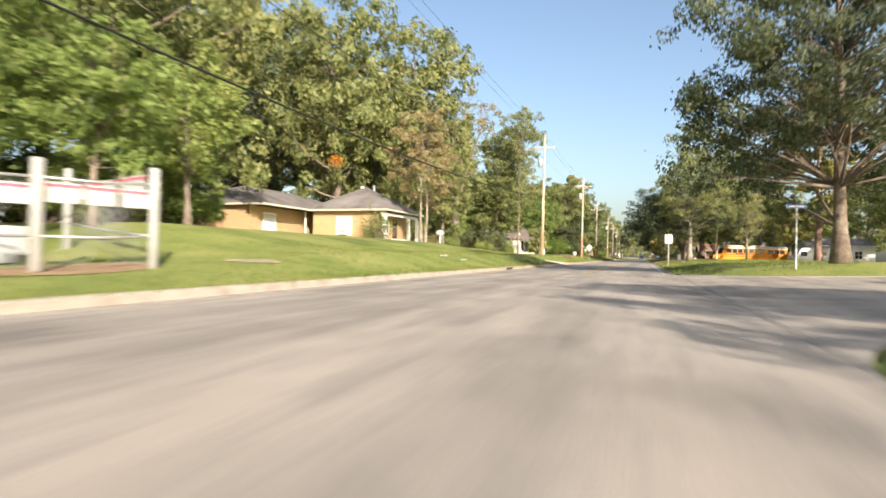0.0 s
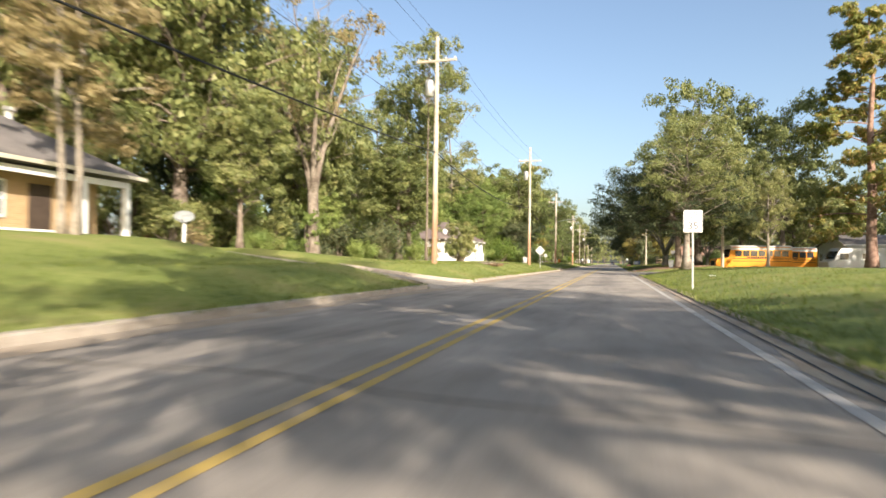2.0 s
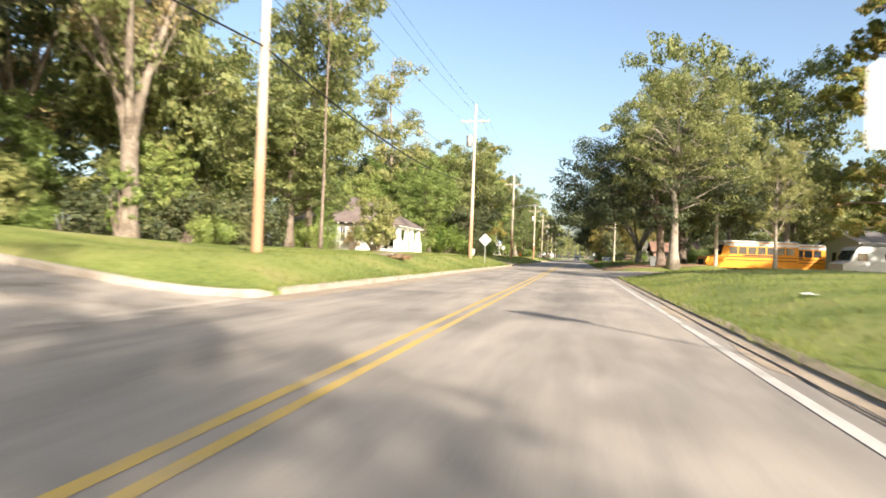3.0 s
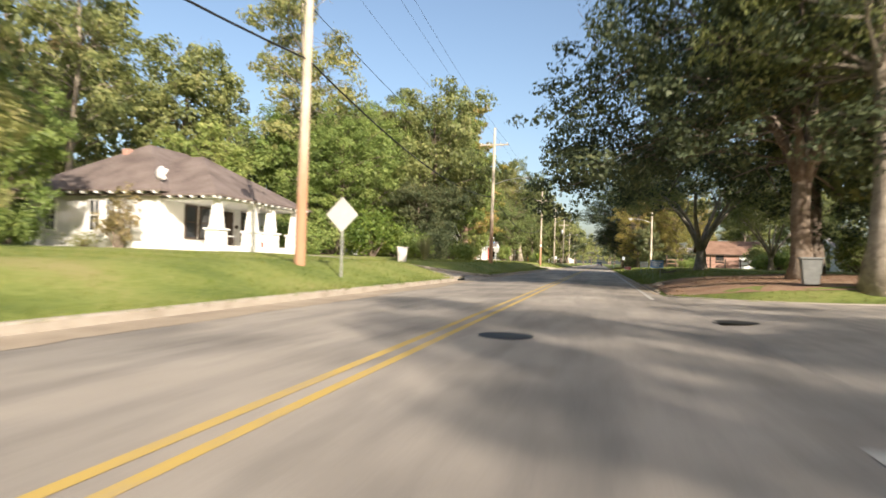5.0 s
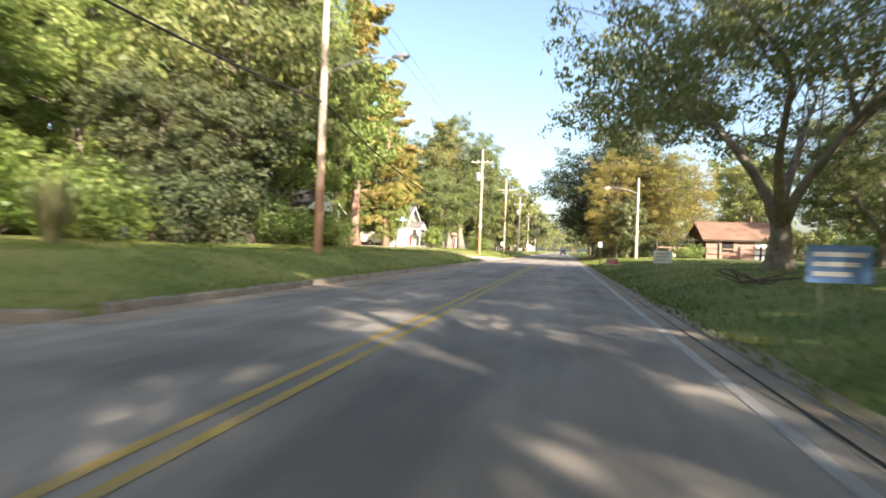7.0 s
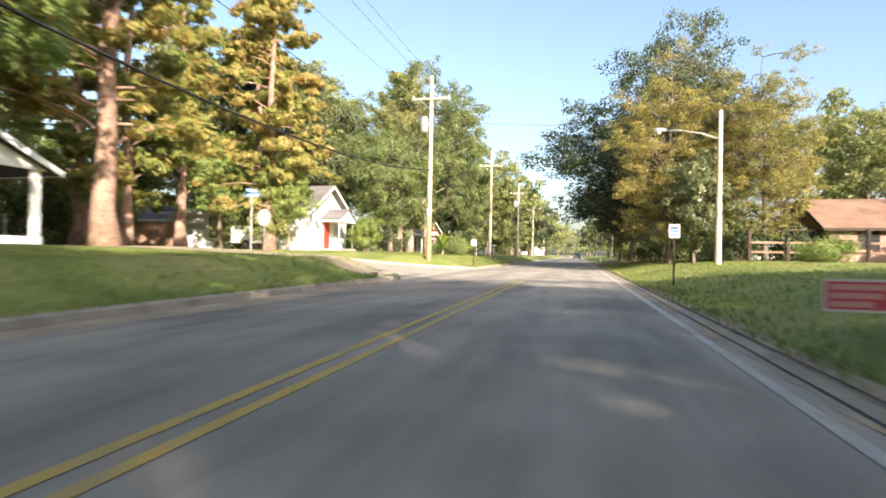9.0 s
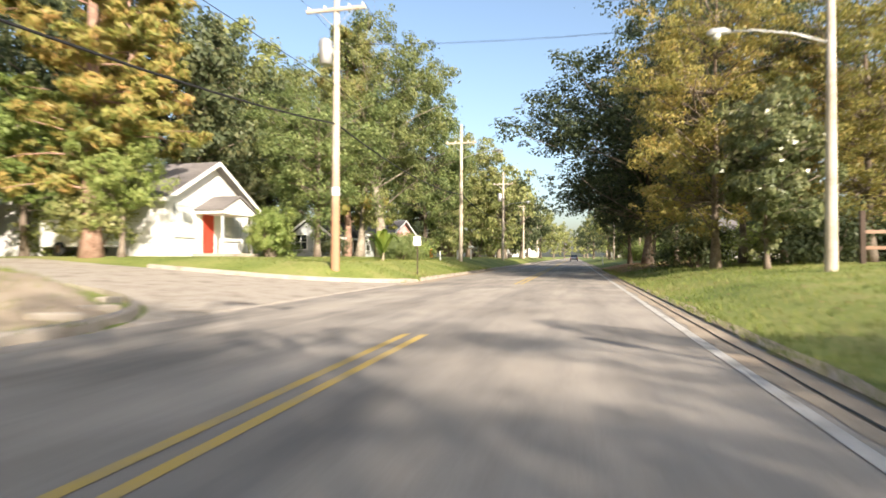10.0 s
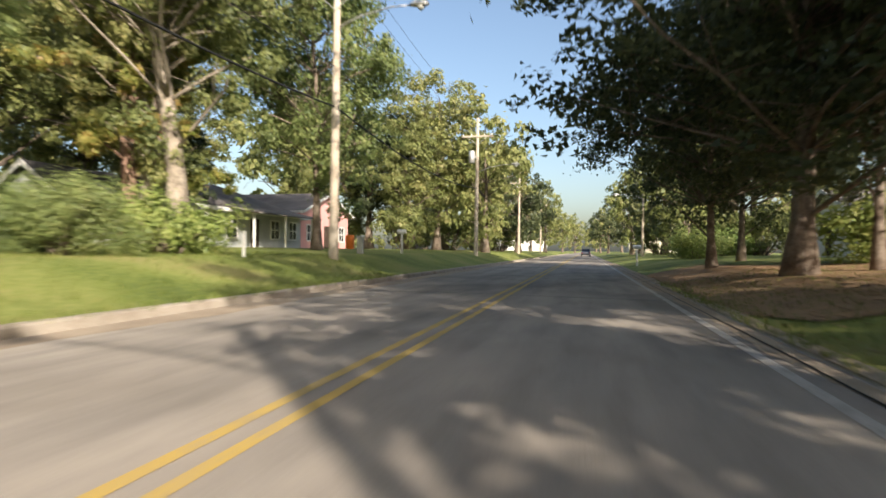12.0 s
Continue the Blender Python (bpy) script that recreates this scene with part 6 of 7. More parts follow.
def signs():
    face = Matrix.Rotation(radians(90), 4, 'X')
    # speed limit
    x, y = 4.55, 53.7
    z = land(x, y)
    t = thing("speed_limit_sign", "white speed limit sign on a slim steel post", "road sign", at=(x, y, z), turn=2)
    one("post", M["galv"], t, lambda bm: box(bm, -0.03, 0.03, 0.01, 0.06, -0.2, 2.35, 0.005))
    c = 2.43 - z
    p = one("panel", M["sign_white"], t, lambda bm: plate(bm, 0.61, 0.76))
    p.matrix_basis = Matrix.Translation((0, -0.02, c))
    one("border", M["black"], p, lambda bm: [box(bm, a, b, -0.006, -0.0035, e, f) for a, b, e, f in ((-0.275, 0.275, 0.345, 0.355), (-0.275, 0.275, -0.355, -0.345), (-0.285, -0.275, -0.345, 0.345), (0.275, 0.285, -0.345, 0.345))])
    for s, sz, dz in (("SPEED", 0.145, 0.25), ("LIMIT", 0.145, 0.09), ("35", 0.36, -0.17)):
        letters(s, sz, M["black"], p, Matrix.Translation((0, -0.006, dz)) @ face)
    # diamond warning sign, seen pale
    x, y = -5.55, 95.6
    z = land(x, y)
    t = thing("warning_sign", "pale diamond-shaped warning sign on a steel post", "road sign", at=(x, y, z), turn=-4)
    one("post", M["galv"], t, lambda bm: box(bm, -0.03, 0.03, 0.01, 0.06, -0.2, 2.1, 0.005))
    p = one("panel", M["sign_back"], t, lambda bm: plate(bm, 0.76, 0.76))
    p.matrix_basis = Matrix.Translation((0, -0.01, 2.25 - z)) @ Matrix.Rotation(radians(45), 4, 'Y')
    # stop sign seen from behind and street name posts
    x, y = -11.9, 160.0
    z = land(x, y)
    t = thing("stop_sign", "pale back of an octagonal stop sign on a post", "road sign", at=(x, y, z), turn=-12)
    one("post", M["galv"], t, lambda bm: box(bm, -0.03, 0.03, 0.01, 0.06, -0.2, 2.1, 0.005))
    p = one("panel", M["sign_back"], t, lambda bm: prism(bm, [(0.40 * math.cos(radians(22.5 + 45 * k)), 0.40 * math.sin(radians(22.5 + 45 * k))) for k in range(8)], "y", -0.004, 0.004))
    p.matrix_basis = Matrix.Translation((0, -0.01, 2.5 - z))
    for x, y, h in ((-12.6, 160.1, 2.9), (8.4, 27.4, 2.55)):
        z = land(x, y)
        t = thing("street_name_sign", "blue street name blades on a grey post", "road sign", at=(x, y, z))
        one("post", M["galv"], t, lambda bm: tube(bm, [(0, 0, -0.2), (0, 0, h)], 0.04, 10))
        for a, dz in ((8, 0.0), (80, 0.2)):
            bl = one("blade", M["sign_blue"], t, lambda bm: plate(bm, 0.76, 0.16, 0.02))
            bl.matrix_basis = Matrix.Translation((0, 0, h + dz)) @ Matrix.Rotation(radians(a), 4, 'Z')
            one("text_bar", M["sign_white"], bl, lambda bm: [box(bm, -0.28, 0.28, s * 0.004 - 0.002, s * 0.004 + 0.002, -0.03, 0.03) for s in (-1, 1)])
    # small signs on slim posts
    for x, y, top, w, hh, lab in ((4.75, 154.0, 1.92, 0.30, 0.40, "small white parking sign on a green post"), (-4.85, 175.1, 1.95, 0.35, 0.42, "small white sign on a slim post")):
        z = land(x, y)
        t = thing("parking_sign", lab, "road sign", at=(x, y, z))
        one("post", M["dark_wood"], t, lambda bm: box(bm, -0.025, 0.025, 0.008, 0.05, -0.2, top - z - 0.05, 0.004))
        p = one("panel", M["sign_white"], t, lambda bm: plate(bm, w, hh))
        p.matrix_basis = Matrix.Translation((0, -0.01, top - z - hh / 2))
        for k in range(3):
            one("text_bar", M["sign_blue"], p, lambda bm: box(bm, -w * 0.34, w * 0.34, -0.006, -0.003, hh * (0.22 - 0.22 * k) - 0.025, hh * (0.22 - 0.22 * k) + 0.025))
    # yard signs on wire legs
    for x, y, zb, w, hh, m, bar, lab, turn in ((5.15, 115.3, 0.84, 0.72, 0.44, "sign_blue", "sign_white", "blue yard sign on wire legs in the lawn", 4), (5.45, 129.6, 0.80, 0.62, 0.44, "sign_white", "cream_paint", "white yard sign on wire legs in the lawn", 0), (4.75, 142.4, 0.44, 0.68, 0.33, "sign_white", "pink_paint", "red yard sign with a white border on wire legs", -3)):
        z = land(x, y)
        t = thing("yard_sign", lab, "yard sign", "yard signs on the lawn", at=(x, y, z), turn=turn)
        for s in (-0.2, 0.2):
            one("leg", M["galv"], t, lambda bm: tube(bm, [(s, 0.01, -0.15), (s, 0.01, zb - z + hh * 0.7)], 0.006, 6))
        p = one("panel", M[m], t, lambda bm: plate(bm, w, hh, 0.01, 0.008))
        p.matrix_basis = Matrix.Translation((0, 0, zb - z + hh / 2))
        if bar == "pink_paint":
            one("field", M["sign_pink"], p, lambda bm: box(bm, -w * 0.46, w * 0.46, -0.0075, -0.004, -hh * 0.42, hh * 0.42))
        for k in range(3):
            one("text_bar", M[bar], p, lambda bm: box(bm, -w * 0.4, w * (0.4 - 0.12 * k), -0.009, -0.004, hh * (0.25 - 0.26 * k) - 0.025, hh * (0.25 - 0.26 * k) + 0.03))


# ---- loose things ----
def banner_fence():
    t = thing("banner_fence", "chain-link fence with thick grey posts and white banners", "fence")
    pts = [(-13.4, 12.6), (-8.3, 10.7), (-9.1, 8.5), (-9.9, 6.3), (-10.7, 4.1)]
    for x, y in pts:
        z = land(x, y)
        one("post", M["concrete_post"], t, lambda bm: tube(bm, [(x, y, z - 0.3), (x, y, z + 2.3), (x, y, z + 2.34)], [0.105, 0.10, 0.07], 14), "thick grey painted post", True)
    for (x0, y0), (x1, y1) in zip(pts, pts[1:]):
        z0, z1 = land(x0, y0), land(x1, y1)
        for h in (1.95, 0.75):
            one("rail", M["galv"], t, lambda bm: tube(bm, [(x0, y0, z0 + h), ((x0 + x1) / 2, (y0 + y1) / 2, (z0 + z1) / 2 + h - 0.03), (x1, y1, z1 + h)], 0.03, 8), "", True)
        bm = bmesh.new()
        n = 26
        for k in range(n):
            u = k / n
            for s in (0, 1):
                a = Vector((x0 + (x1 - x0) * u, y0 + (y1 - y0) * u, z0 + 0.1 + (1.85 if s else 0)))
                v = min(1.0, u + 0.62)
                b = Vector((x0 + (x1 - x0) * v, y0 + (y1 - y0) * v, z0 + 0.1 + (0 if s else 1.85) * 1.0))
                if v < 1.0:
                    tube(bm, [a, b], 0.004, 3, False)
        ob = part("mesh_wire", bm, M["galv"], t)
        tagged(ob, kind="stuff")
        for k in range(3):
            u0, u1 = 0.06 + k * 0.31, 0.06 + k * 0.31 + 0.26
            a, b = Vector((x0 + (x1 - x0) * u0, y0 + (y1 - y0) * u0, 0)), Vector((x0 + (x1 - x0) * u1, y0 + (y1 - y0) * u1, 0))
            d = (b - a).normalized()
            nn = Vector((d.y, -d.x, 0)) * (0.05 if d.x < 0 else -0.05)
            bm = bmesh.new()
            rows = []
            for q in range(7):
                p = a.lerp(b, q / 6) - nn + Vector((0, 0, z0)) + nn * 0.3 * math.sin(q * 1.7)
                rows.append((bm.verts.new(p + Vector((0, 0, 1.38))), bm.verts.new(p + Vector((0, 0, 1.80)))))
            for r0, r1 in zip(rows, rows[1:]):
                bm.faces.new((r0[0], r1[0], r1[1], r0[1]))
            bmesh.ops.solidify(bm, geom=bm.faces, thickness=0.006)
            bn = part("banner", bm, M["sign_white"], t, "white banner with a red stripe")
            bm = bmesh.new()
            for q in range(6):
                p = [a.lerp(b, w / 6) - nn * 1.35 + Vector((0, 0, z0)) + nn * 0.3 * math.sin(w * 1.7) for w in (q, q + 1)]
                bm.faces.new([bm.verts.new(p[0] + Vector((0, 0, 1.70))), bm.verts.new(p[1] + Vector((0, 0, 1.70))), bm.verts.new(p[1] + Vector((0, 0, 1.76))), bm.verts.new(p[0] + Vector((0, 0, 1.76)))])
            part("stripe", bm, M["sign_pink"], bn)
    pile = thing("rubbish_pile", "grey heap of stacked scrap behind the fence", "scrap heap", at=(-12.6, 9.6, land(-12.6, 9.6)))
    rng = random.Random(9)
    for k in range(9):
        x, y, z = rng.uniform(-1.6, 1.6), rng.uniform(-0.8, 0.8), rng.uniform(0, 0.5)
        one("crate", M["grey_paint"] if k % 2 else M["dark_wood"], pile, lambda bm: box(bm, x - 0.45, x + 0.45, y - 0.3, y + 0.3, z * (k > 4), z * (k > 4) + rng.uniform(0.4, 0.8), 0.02))


def wheel(parent, x, y, z, r, w=0.22, name="wheel"):
    g = one(name, M["black"], parent, lambda bm: tube(bm, [(x - w / 2, y, z), (x - w / 2 + 0.03, y, z), (x + w / 2 - 0.03, y, z), (x + w / 2, y, z)], [r * 0.9, r, r, r * 0.9], 20), "black tyre", True)
    one("rim", M["chrome"], g, lambda bm: tube(bm, [(x - w / 2 - 0.005, y, z), (x + w / 2 + 0.005, y, z)], [r * 0.58, r * 0.58], 14))


def school_bus(x, y, turn, group):
    t = thing("school_bus", "orange school bus with white roof parked on the grass", "bus", group, at=(x, y, land(x, y) - 0.1), turn=turn)
    # front towards -y
    L, w = 8.4, 1.15
    prof = [(-1.6, 0.55), (-1.65, 1.15), (-1.5, 1.55), (-0.25, 1.68), (0.05, 2.75), (0.25, 2.95), (L - 1.8, 2.95), (L - 1.6, 2.75), (L - 1.6, 0.55)]
    one("body", M["bus_orange"], t, lambda bm: prism(bm, prof, "x", -w, w), "orange painted steel body")
    one("roof", M["car_white"], t, lambda bm: prism(bm, [(-w - 0.015, 2.6), (w + 0.015, 2.6), (w + 0.005, 2.85), (w - 0.12, 3.02), (w - 0.45, 3.12), (-w + 0.45, 3.12), (-w + 0.12, 3.02), (-w - 0.005, 2.85)], "y", 0.02, L - 1.58), "white roof")
    for s in (-1, 1):
        for k in range(7):
            a = 0.5 + k * 0.86
            one("window", M["dark_glass"], t, lambda bm: box(bm, s * w - 0.01, s * w + 0.012, a, a + 0.72, 1.85, 2.5))
        for z in (1.25, 1.55):
            one("rub_rail", M["black"], t, lambda bm: box(bm, s * w - 0.01, s * w + 0.02, 0.2, L - 1.7, z, z + 0.06))
        one("text_bar", M["black"], t, lambda bm: box(bm, s * w - 0.01, s * w + 0.014, 1.8, 4.6, 1.66, 1.78))
        for yy in (-0.75, L - 3.6):
            wheel(t, s * (w - 0.14), yy, 0.48, 0.48, 0.26)
    one("windscreen", M["dark_glass"], t, lambda bm: prism(bm, [(-0.22, 1.78), (-0.24, 1.79), (0.0, 2.68), (0.02, 2.67)], "x", -w + 0.12, w - 0.12))
    one("grille", M["black"], t, lambda bm: box(bm, -0.6, 0.6, -1.67, -1.62, 0.7, 1.3, 0.01))
    one("bumper", M["black"], t, lambda bm: box(bm, -w, w, -1.8, -1.64, 0.45, 0.7, 0.03))
    for s in (-1, 1):
        one("headlight", M["lamp_glass"], t, lambda bm: tube(bm, [(s * 0.85, -1.68, 1.0), (s * 0.85, -1.6, 1.0)], 0.11, 12))
    one("rear_window", M["dark_glass"], t, lambda bm: box(bm, -0.7, 0.7, L - 1.61, L - 1.59, 1.8, 2.5))


def car(x, y, turn, paint, label, kind="car", h=1.45):
    t = thing("parked_car" if kind == "car" else kind, label, "car", "cars", at=(x, y, max(land(x, y), 0.0) + 0.02), turn=turn)
    k = h / 1.45
    body = [(-2.15, 0.35), (-2.2, 0.7), (-2.05, 0.85), (-0.95, 0.98), (1.9, 0.98), (2.15, 0.9), (2.2, 0.45), (2.1, 0.35)]
    cab = [(-1.0, 0.95), (-0.3, h), (1.2, h), (1.85, 0.96)]
    bd = one("body", paint, t, lambda bm: (prism(bm, body, "x", -0.87, 0.87), bmesh.ops.bevel(bm, geom=bm.edges[:], offset=0.05, segments=2, affect='EDGES')))
    one("cabin", M["dark_glass"], t, lambda bm: prism(bm, cab, "x", -0.76, 0.76), "dark glazed cabin")
    one("roof", paint, t, lambda bm: box(bm, -0.72, 0.72, -0.28, 1.2, h - 0.03, h + 0.03, 0.02))
    for s in (-1, 1):
        for yy in (-1.35, 1.35):
            wheel(t, s * 0.78, yy, 0.32, 0.32, 0.2)
        one("tail_lamp", M["red_paint"], t, lambda bm: box(bm, s * 0.72 - 0.1, s * 0.72 + 0.1, -2.22, -2.15, 0.65, 0.85, 0.01))
        one("headlight", M["lamp_glass"], t, lambda bm: box(bm, s * 0.66 - 0.14, s * 0.66 + 0.14, 2.16, 2.22, 0.6, 0.75, 0.01))
    one("bumper", M["black"], t, lambda bm: box(bm, -0.85, 0.85, -2.26, -2.16, 0.35, 0.55, 0.02))
    return t


def vehicles():
    school_bus(15.0, 108.3, -80, "parked school buses")
    school_bus(18.6, 112.0, -80, "parked school buses")
    t = thing("camper_van", "white camper van parked beyond the buses", "van", at=(28.2, 109.5, land(28.2, 109.5) - 0.05), turn=-80)
    one("body", M["car_white"], t, lambda bm: (prism(bm, [(-3.0, 0.5), (-3.05, 1.3), (-2.4, 1.6), (-1.9, 2.6), (-1.6, 2.9), (3.2, 2.9), (3.2, 0.5)], "x", -1.1, 1.1)))
    one("windscreen", M["dark_glass"], t, lambda bm: prism(bm, [(-2.42, 1.65), (-2.44, 1.66), (-1.95, 2.55), (-1.93, 2.54)], "x", -0.95, 0.95))
    for s in (-1, 1):
        one("window", M["dark_glass"], t, lambda bm: box(bm, s * 1.1 - 0.01, s * 1.1 + 0.012, -1.8, -0.9, 1.6, 2.3))
        one("window", M["dark_glass"], t, lambda bm: box(bm, s * 1.1 - 0.01, s * 1.1 + 0.012, 0.6, 2.0, 1.7, 2.3))
        for yy in (-2.0, 2.0):
            wheel(t, s * 0.98, yy, 0.42, 0.4, 0.24)
    simple_house("school_building", "low white building behind the parked buses", "white_paint", "shingle_grey", 28.6, 38.0, 112, 122, 0.5, 3.4, 4.6, "x", "-x", 3)
    car(1.9, 292, 0, M["car_grey"], "dark car standing in the lane far ahead")
    car(1.8, 332, 0, M["car_red"], "red car standing in the lane far ahead")
    car(27, 141, 70, M["car_grey"], "dark parked car on the far lawn", "parked_truck", 1.75)


def clutter():
    # wheelie bin
    x, y = -9.8, 113.6
    t = thing("waste_bin", "pale plastic waste bin standing on the driveway edge", "waste bin", at=(x, y, land(x, y)), turn=25)
    bm = bmesh.new()
    lo = [bm.verts.new((a * 0.24, b * 0.24, 0.03)) for a, b in ((-1, -1), (1, -1), (1, 1), (-1, 1))]
    hi = [bm.verts.new((a * 0.32, b * 0.32, 0.92)) for a, b in ((-1, -1), (1, -1), (1, 1), (-1, 1))]
    for k in range(4):
        bm.faces.new((lo[k], lo[(k + 1) % 4], hi[(k + 1) % 4], hi[k]))
    bm.faces.new(lo[::-1])
    bm.faces.new(hi)
    bmesh.ops.bevel(bm, geom=bm.edges[:], offset=0.03, segments=2, affect='EDGES')
    part("tub", bm, M["plastic_bin"], t)
    one("rim", M["plastic_bin"], t, lambda bm: box(bm, -0.36, 0.36, -0.36, 0.36, 0.9, 0.96, 0.02))
    t2 = copy_thing(t, Matrix.Identity(4))
    t2.matrix_basis = pose(7.9, 98.6, land(7.9, 98.6), 0, 0, -10) @ Matrix.Scale(0.85, 4)
    for ob in t2.children:
        ob.data = ob.data.copy()
        ob.data.materials[0] = M["grey_plastic"]
    tagged(t2, "grey plastic waste bin standing on bare earth under the oaks")
    # heap of cut branches on the verge
    rng = random.Random(12)
    t = thing("brush_pile", "low heap of pale cut branches and brown leaves on the lawn", "brush pile", at=(-6.6, 74.5, land(-6.6, 74.5)))
    for k in range(26):
        a = rng.uniform(-0.6, 0.6) + (math.pi if k % 2 else 0)
        L = rng.uniform(0.5, 1.5)
        o = Vector((rng.uniform(-0.7, 0.7), rng.uniform(-0.5, 0.5), rng.uniform(0.03, 0.25)))
        one("branch", M["pale_bark"] if k % 3 else M["bark"], t, lambda bm: limb(bm, o, o + Vector((math.cos(a) * L, math.sin(a) * L, rng.uniform(-0.02, 0.3))), 0.035, 0.010, rng, 0.12, 5, 4))
    ob = new("dead_leaves", leaf_mesh("dead_leaves", [(rng.uniform(-0.9, 0.9), rng.uniform(-0.6, 0.6), 0.12, rng.uniform(0.25, 0.4)) for k in range(12)], 1600, 0.06, M["litter"], 5, 0.5))
    ob.parent = t
    tagged(ob, kind="stuff")
    t.matrix_basis = t.matrix_basis @ Matrix.Scale(0.7, 4)
    # broken storm inlet on the far kerb
    t = thing("storm_drain", "broken concrete storm drain inlet at the driveway kerb", "drain", at=(KERB_L, 106.4, 0))
    slab("cover", M["concrete"], t, -1.0, -0.02, -1.1, 1.1, 0.14, 0.21, 0.02)
    # solid black strip, painted shade in place of an open inlet
    slab("slot", M["tar"], t, -0.03, 0.014, -0.6, 0.7, 0.03, 0.115)
    # sandy wash along the kerbs
    for nm, x0, x1, y0, y1 in (("left", -4.3, -3.5, 24, 52), ("left", -4.3, -3.4, 58, 106), ("left", -4.3, -3.5, 114, 154), ("left", -4.3, -3.6, 170, 230), ("right", 3.55, 3.92, 32, 82), ("right", 3.5, 3.92, 100, 230)):
        v, f = [], []
        ys = spread(y0, y1, 0.5)
        for y in ys:
            e = 0.28 * noise.noise((y * 0.35, x0, 2)) + 0.10 * noise.noise((y * 1.9, x0, 7))
            a, c = (x0, x1 + e - 0.15) if x0 < 0 else (x0 + e + 0.1, x1)
            a, c = min(a, c - 0.02), c
            v += [(a, y, 0.012 if x0 < 0 else 0.0105), (c, y, 0.034 - 0.0018 * c * c if x0 < 0 else 0.0105)]
            if x0 > 0:
                v[-2] = (a, y, 0.034 - 0.0018 * a * a)
        f = [(2 * i, 2 * i + 1, 2 * i + 3, 2 * i + 2) for i in range(len(ys) - 1)]
        ob = new("sand", raw_mesh("sand", v, f, M["sand"]))
        tagged(ob, "thin wash of pale sand and grit along the kerb", "sand", kind="structure")
    # gritty verge and thin dark line along the far edge of the lane
    for y0, y1 in ((32.0, 81.0), (102.0, 226.0)):
        ys = spread(y0, y1, 0.5)
        v = []
        for y in ys:
            a = 4.13 + 0.10 * noise.noise((y * 0.4, 3, 1)) + 0.06 * noise.noise((y * 1.7, 8, 1))
            v += [(3.97, y, 0.042), (a, y, land(a, y) + 0.022)]
        ob = new("verge", raw_mesh("verge", v, [(2 * i, 2 * i + 1, 2 * i + 3, 2 * i + 2) for i in range(len(ys) - 1)], M["sand"]))
        tagged(ob, "strip of grit and dead grass beside the kerb", "verge", kind="structure")
        v = []
        for y in ys:
            a = 3.735 + 0.02 * noise.noise((y * 0.6, 5, 4))
            w = 0.016 + 0.012 * noise.noise((y * 2.1, 1, 6))
            v += [(a - w, y, 0.0175), (a + w, y, 0.0165)]
        ob = new("edge_crack", raw_mesh("edge_crack", v, [(2 * i, 2 * i + 1, 2 * i + 3, 2 * i + 2) for i in range(len(ys) - 1)], M["tar"]))
        tagged(ob, "thin dark line between the asphalt and the gutter", "crack", kind="structure")
    # broken kerb pieces at the street corner
    rng = random.Random(21)
    for k, (x, y) in enumerate(((-4.9, 156.4), (-5.3, 157.6), (-6.0, 158.6), (-4.7, 154.9))):
        t = thing("kerb_piece", "broken piece of concrete kerb lying in sandy earth", "rubble", "broken kerb pieces", at=(x, y, land(x, y) + 0.02), turn=60 + 25 * k)
        bm = bmesh.new()
        box(bm, -0.35, 0.35, -0.09, 0.09, -0.1, 0.12, 0.03)
        for w in bm.verts:
            w.co += Vector((noise.noise(w.co * 3 + Vector((k, 0, 0))), noise.noise(w.co * 5 + Vector((0, k, 0))), noise.noise(w.co * 4))) * 0.04
        part("lump", bm, M["concrete"], t)
    # white box trailer beside the fence
    t = thing("box_trailer", "small white box trailer parked beside the fence", "trailer", at=(-18.9, 171.3, land(-18.9, 171.3)), turn=80)
    one("body", M["car_white"], t, lambda bm: box(bm, -0.9, 0.9, -1.4, 1.4, 0.4, 1.55, 0.04))
    one("drawbar", M["galv"], t, lambda bm: tube(bm, [(0, -1.4, 0.45), (0, -2.3, 0.42)], 0.04, 8))
    for s in (-1, 1):
        wheel(t, s * 0.95, 0.1, 0.3, 0.3, 0.18)
    # fallen branch on the lawn
    t = thing("fallen_branch", "fallen bare branch lying on the lawn", "branch", at=(6.6, 123.0, land(6.6, 123)))
    rng = random.Random(3)
    bm = bmesh.new()
    for k in range(9):
        a = rng.uniform(-0.5, 0.5) + (0 if k % 2 else math.pi)
        limb(bm, (rng.uniform(-0.5, 0.5), rng.uniform(-0.2, 0.2), 0.02), (math.cos(a) * rng.uniform(0.6, 1.2), math.sin(a) * 0.6, rng.uniform(0.1, 0.45)), 0.03, 0.008, rng, 0.2, 5, 4)
    part("twigs", bm, M["bark"], t)
    # broken concrete at the kerb
    t = thing("kerb_rubble", "broken lump of concrete at the edge of the road", "rubble", at=(4.5, 106.8, 0.1))
    bm = bmesh.new()
    bmesh.ops.create_icosphere(bm, subdivisions=2, radius=0.28, matrix=Matrix.Diagonal((1, 0.7, 0.5, 1)))
    for v in bm.verts:
        v.co += Vector((noise.noise(v.co * 4), noise.noise(v.co * 4 + Vector((5, 0, 0))), noise.noise(v.co * 4 + Vector((0, 5, 0))))) * 0.08
    part("lump", bm, M["concrete"], t)
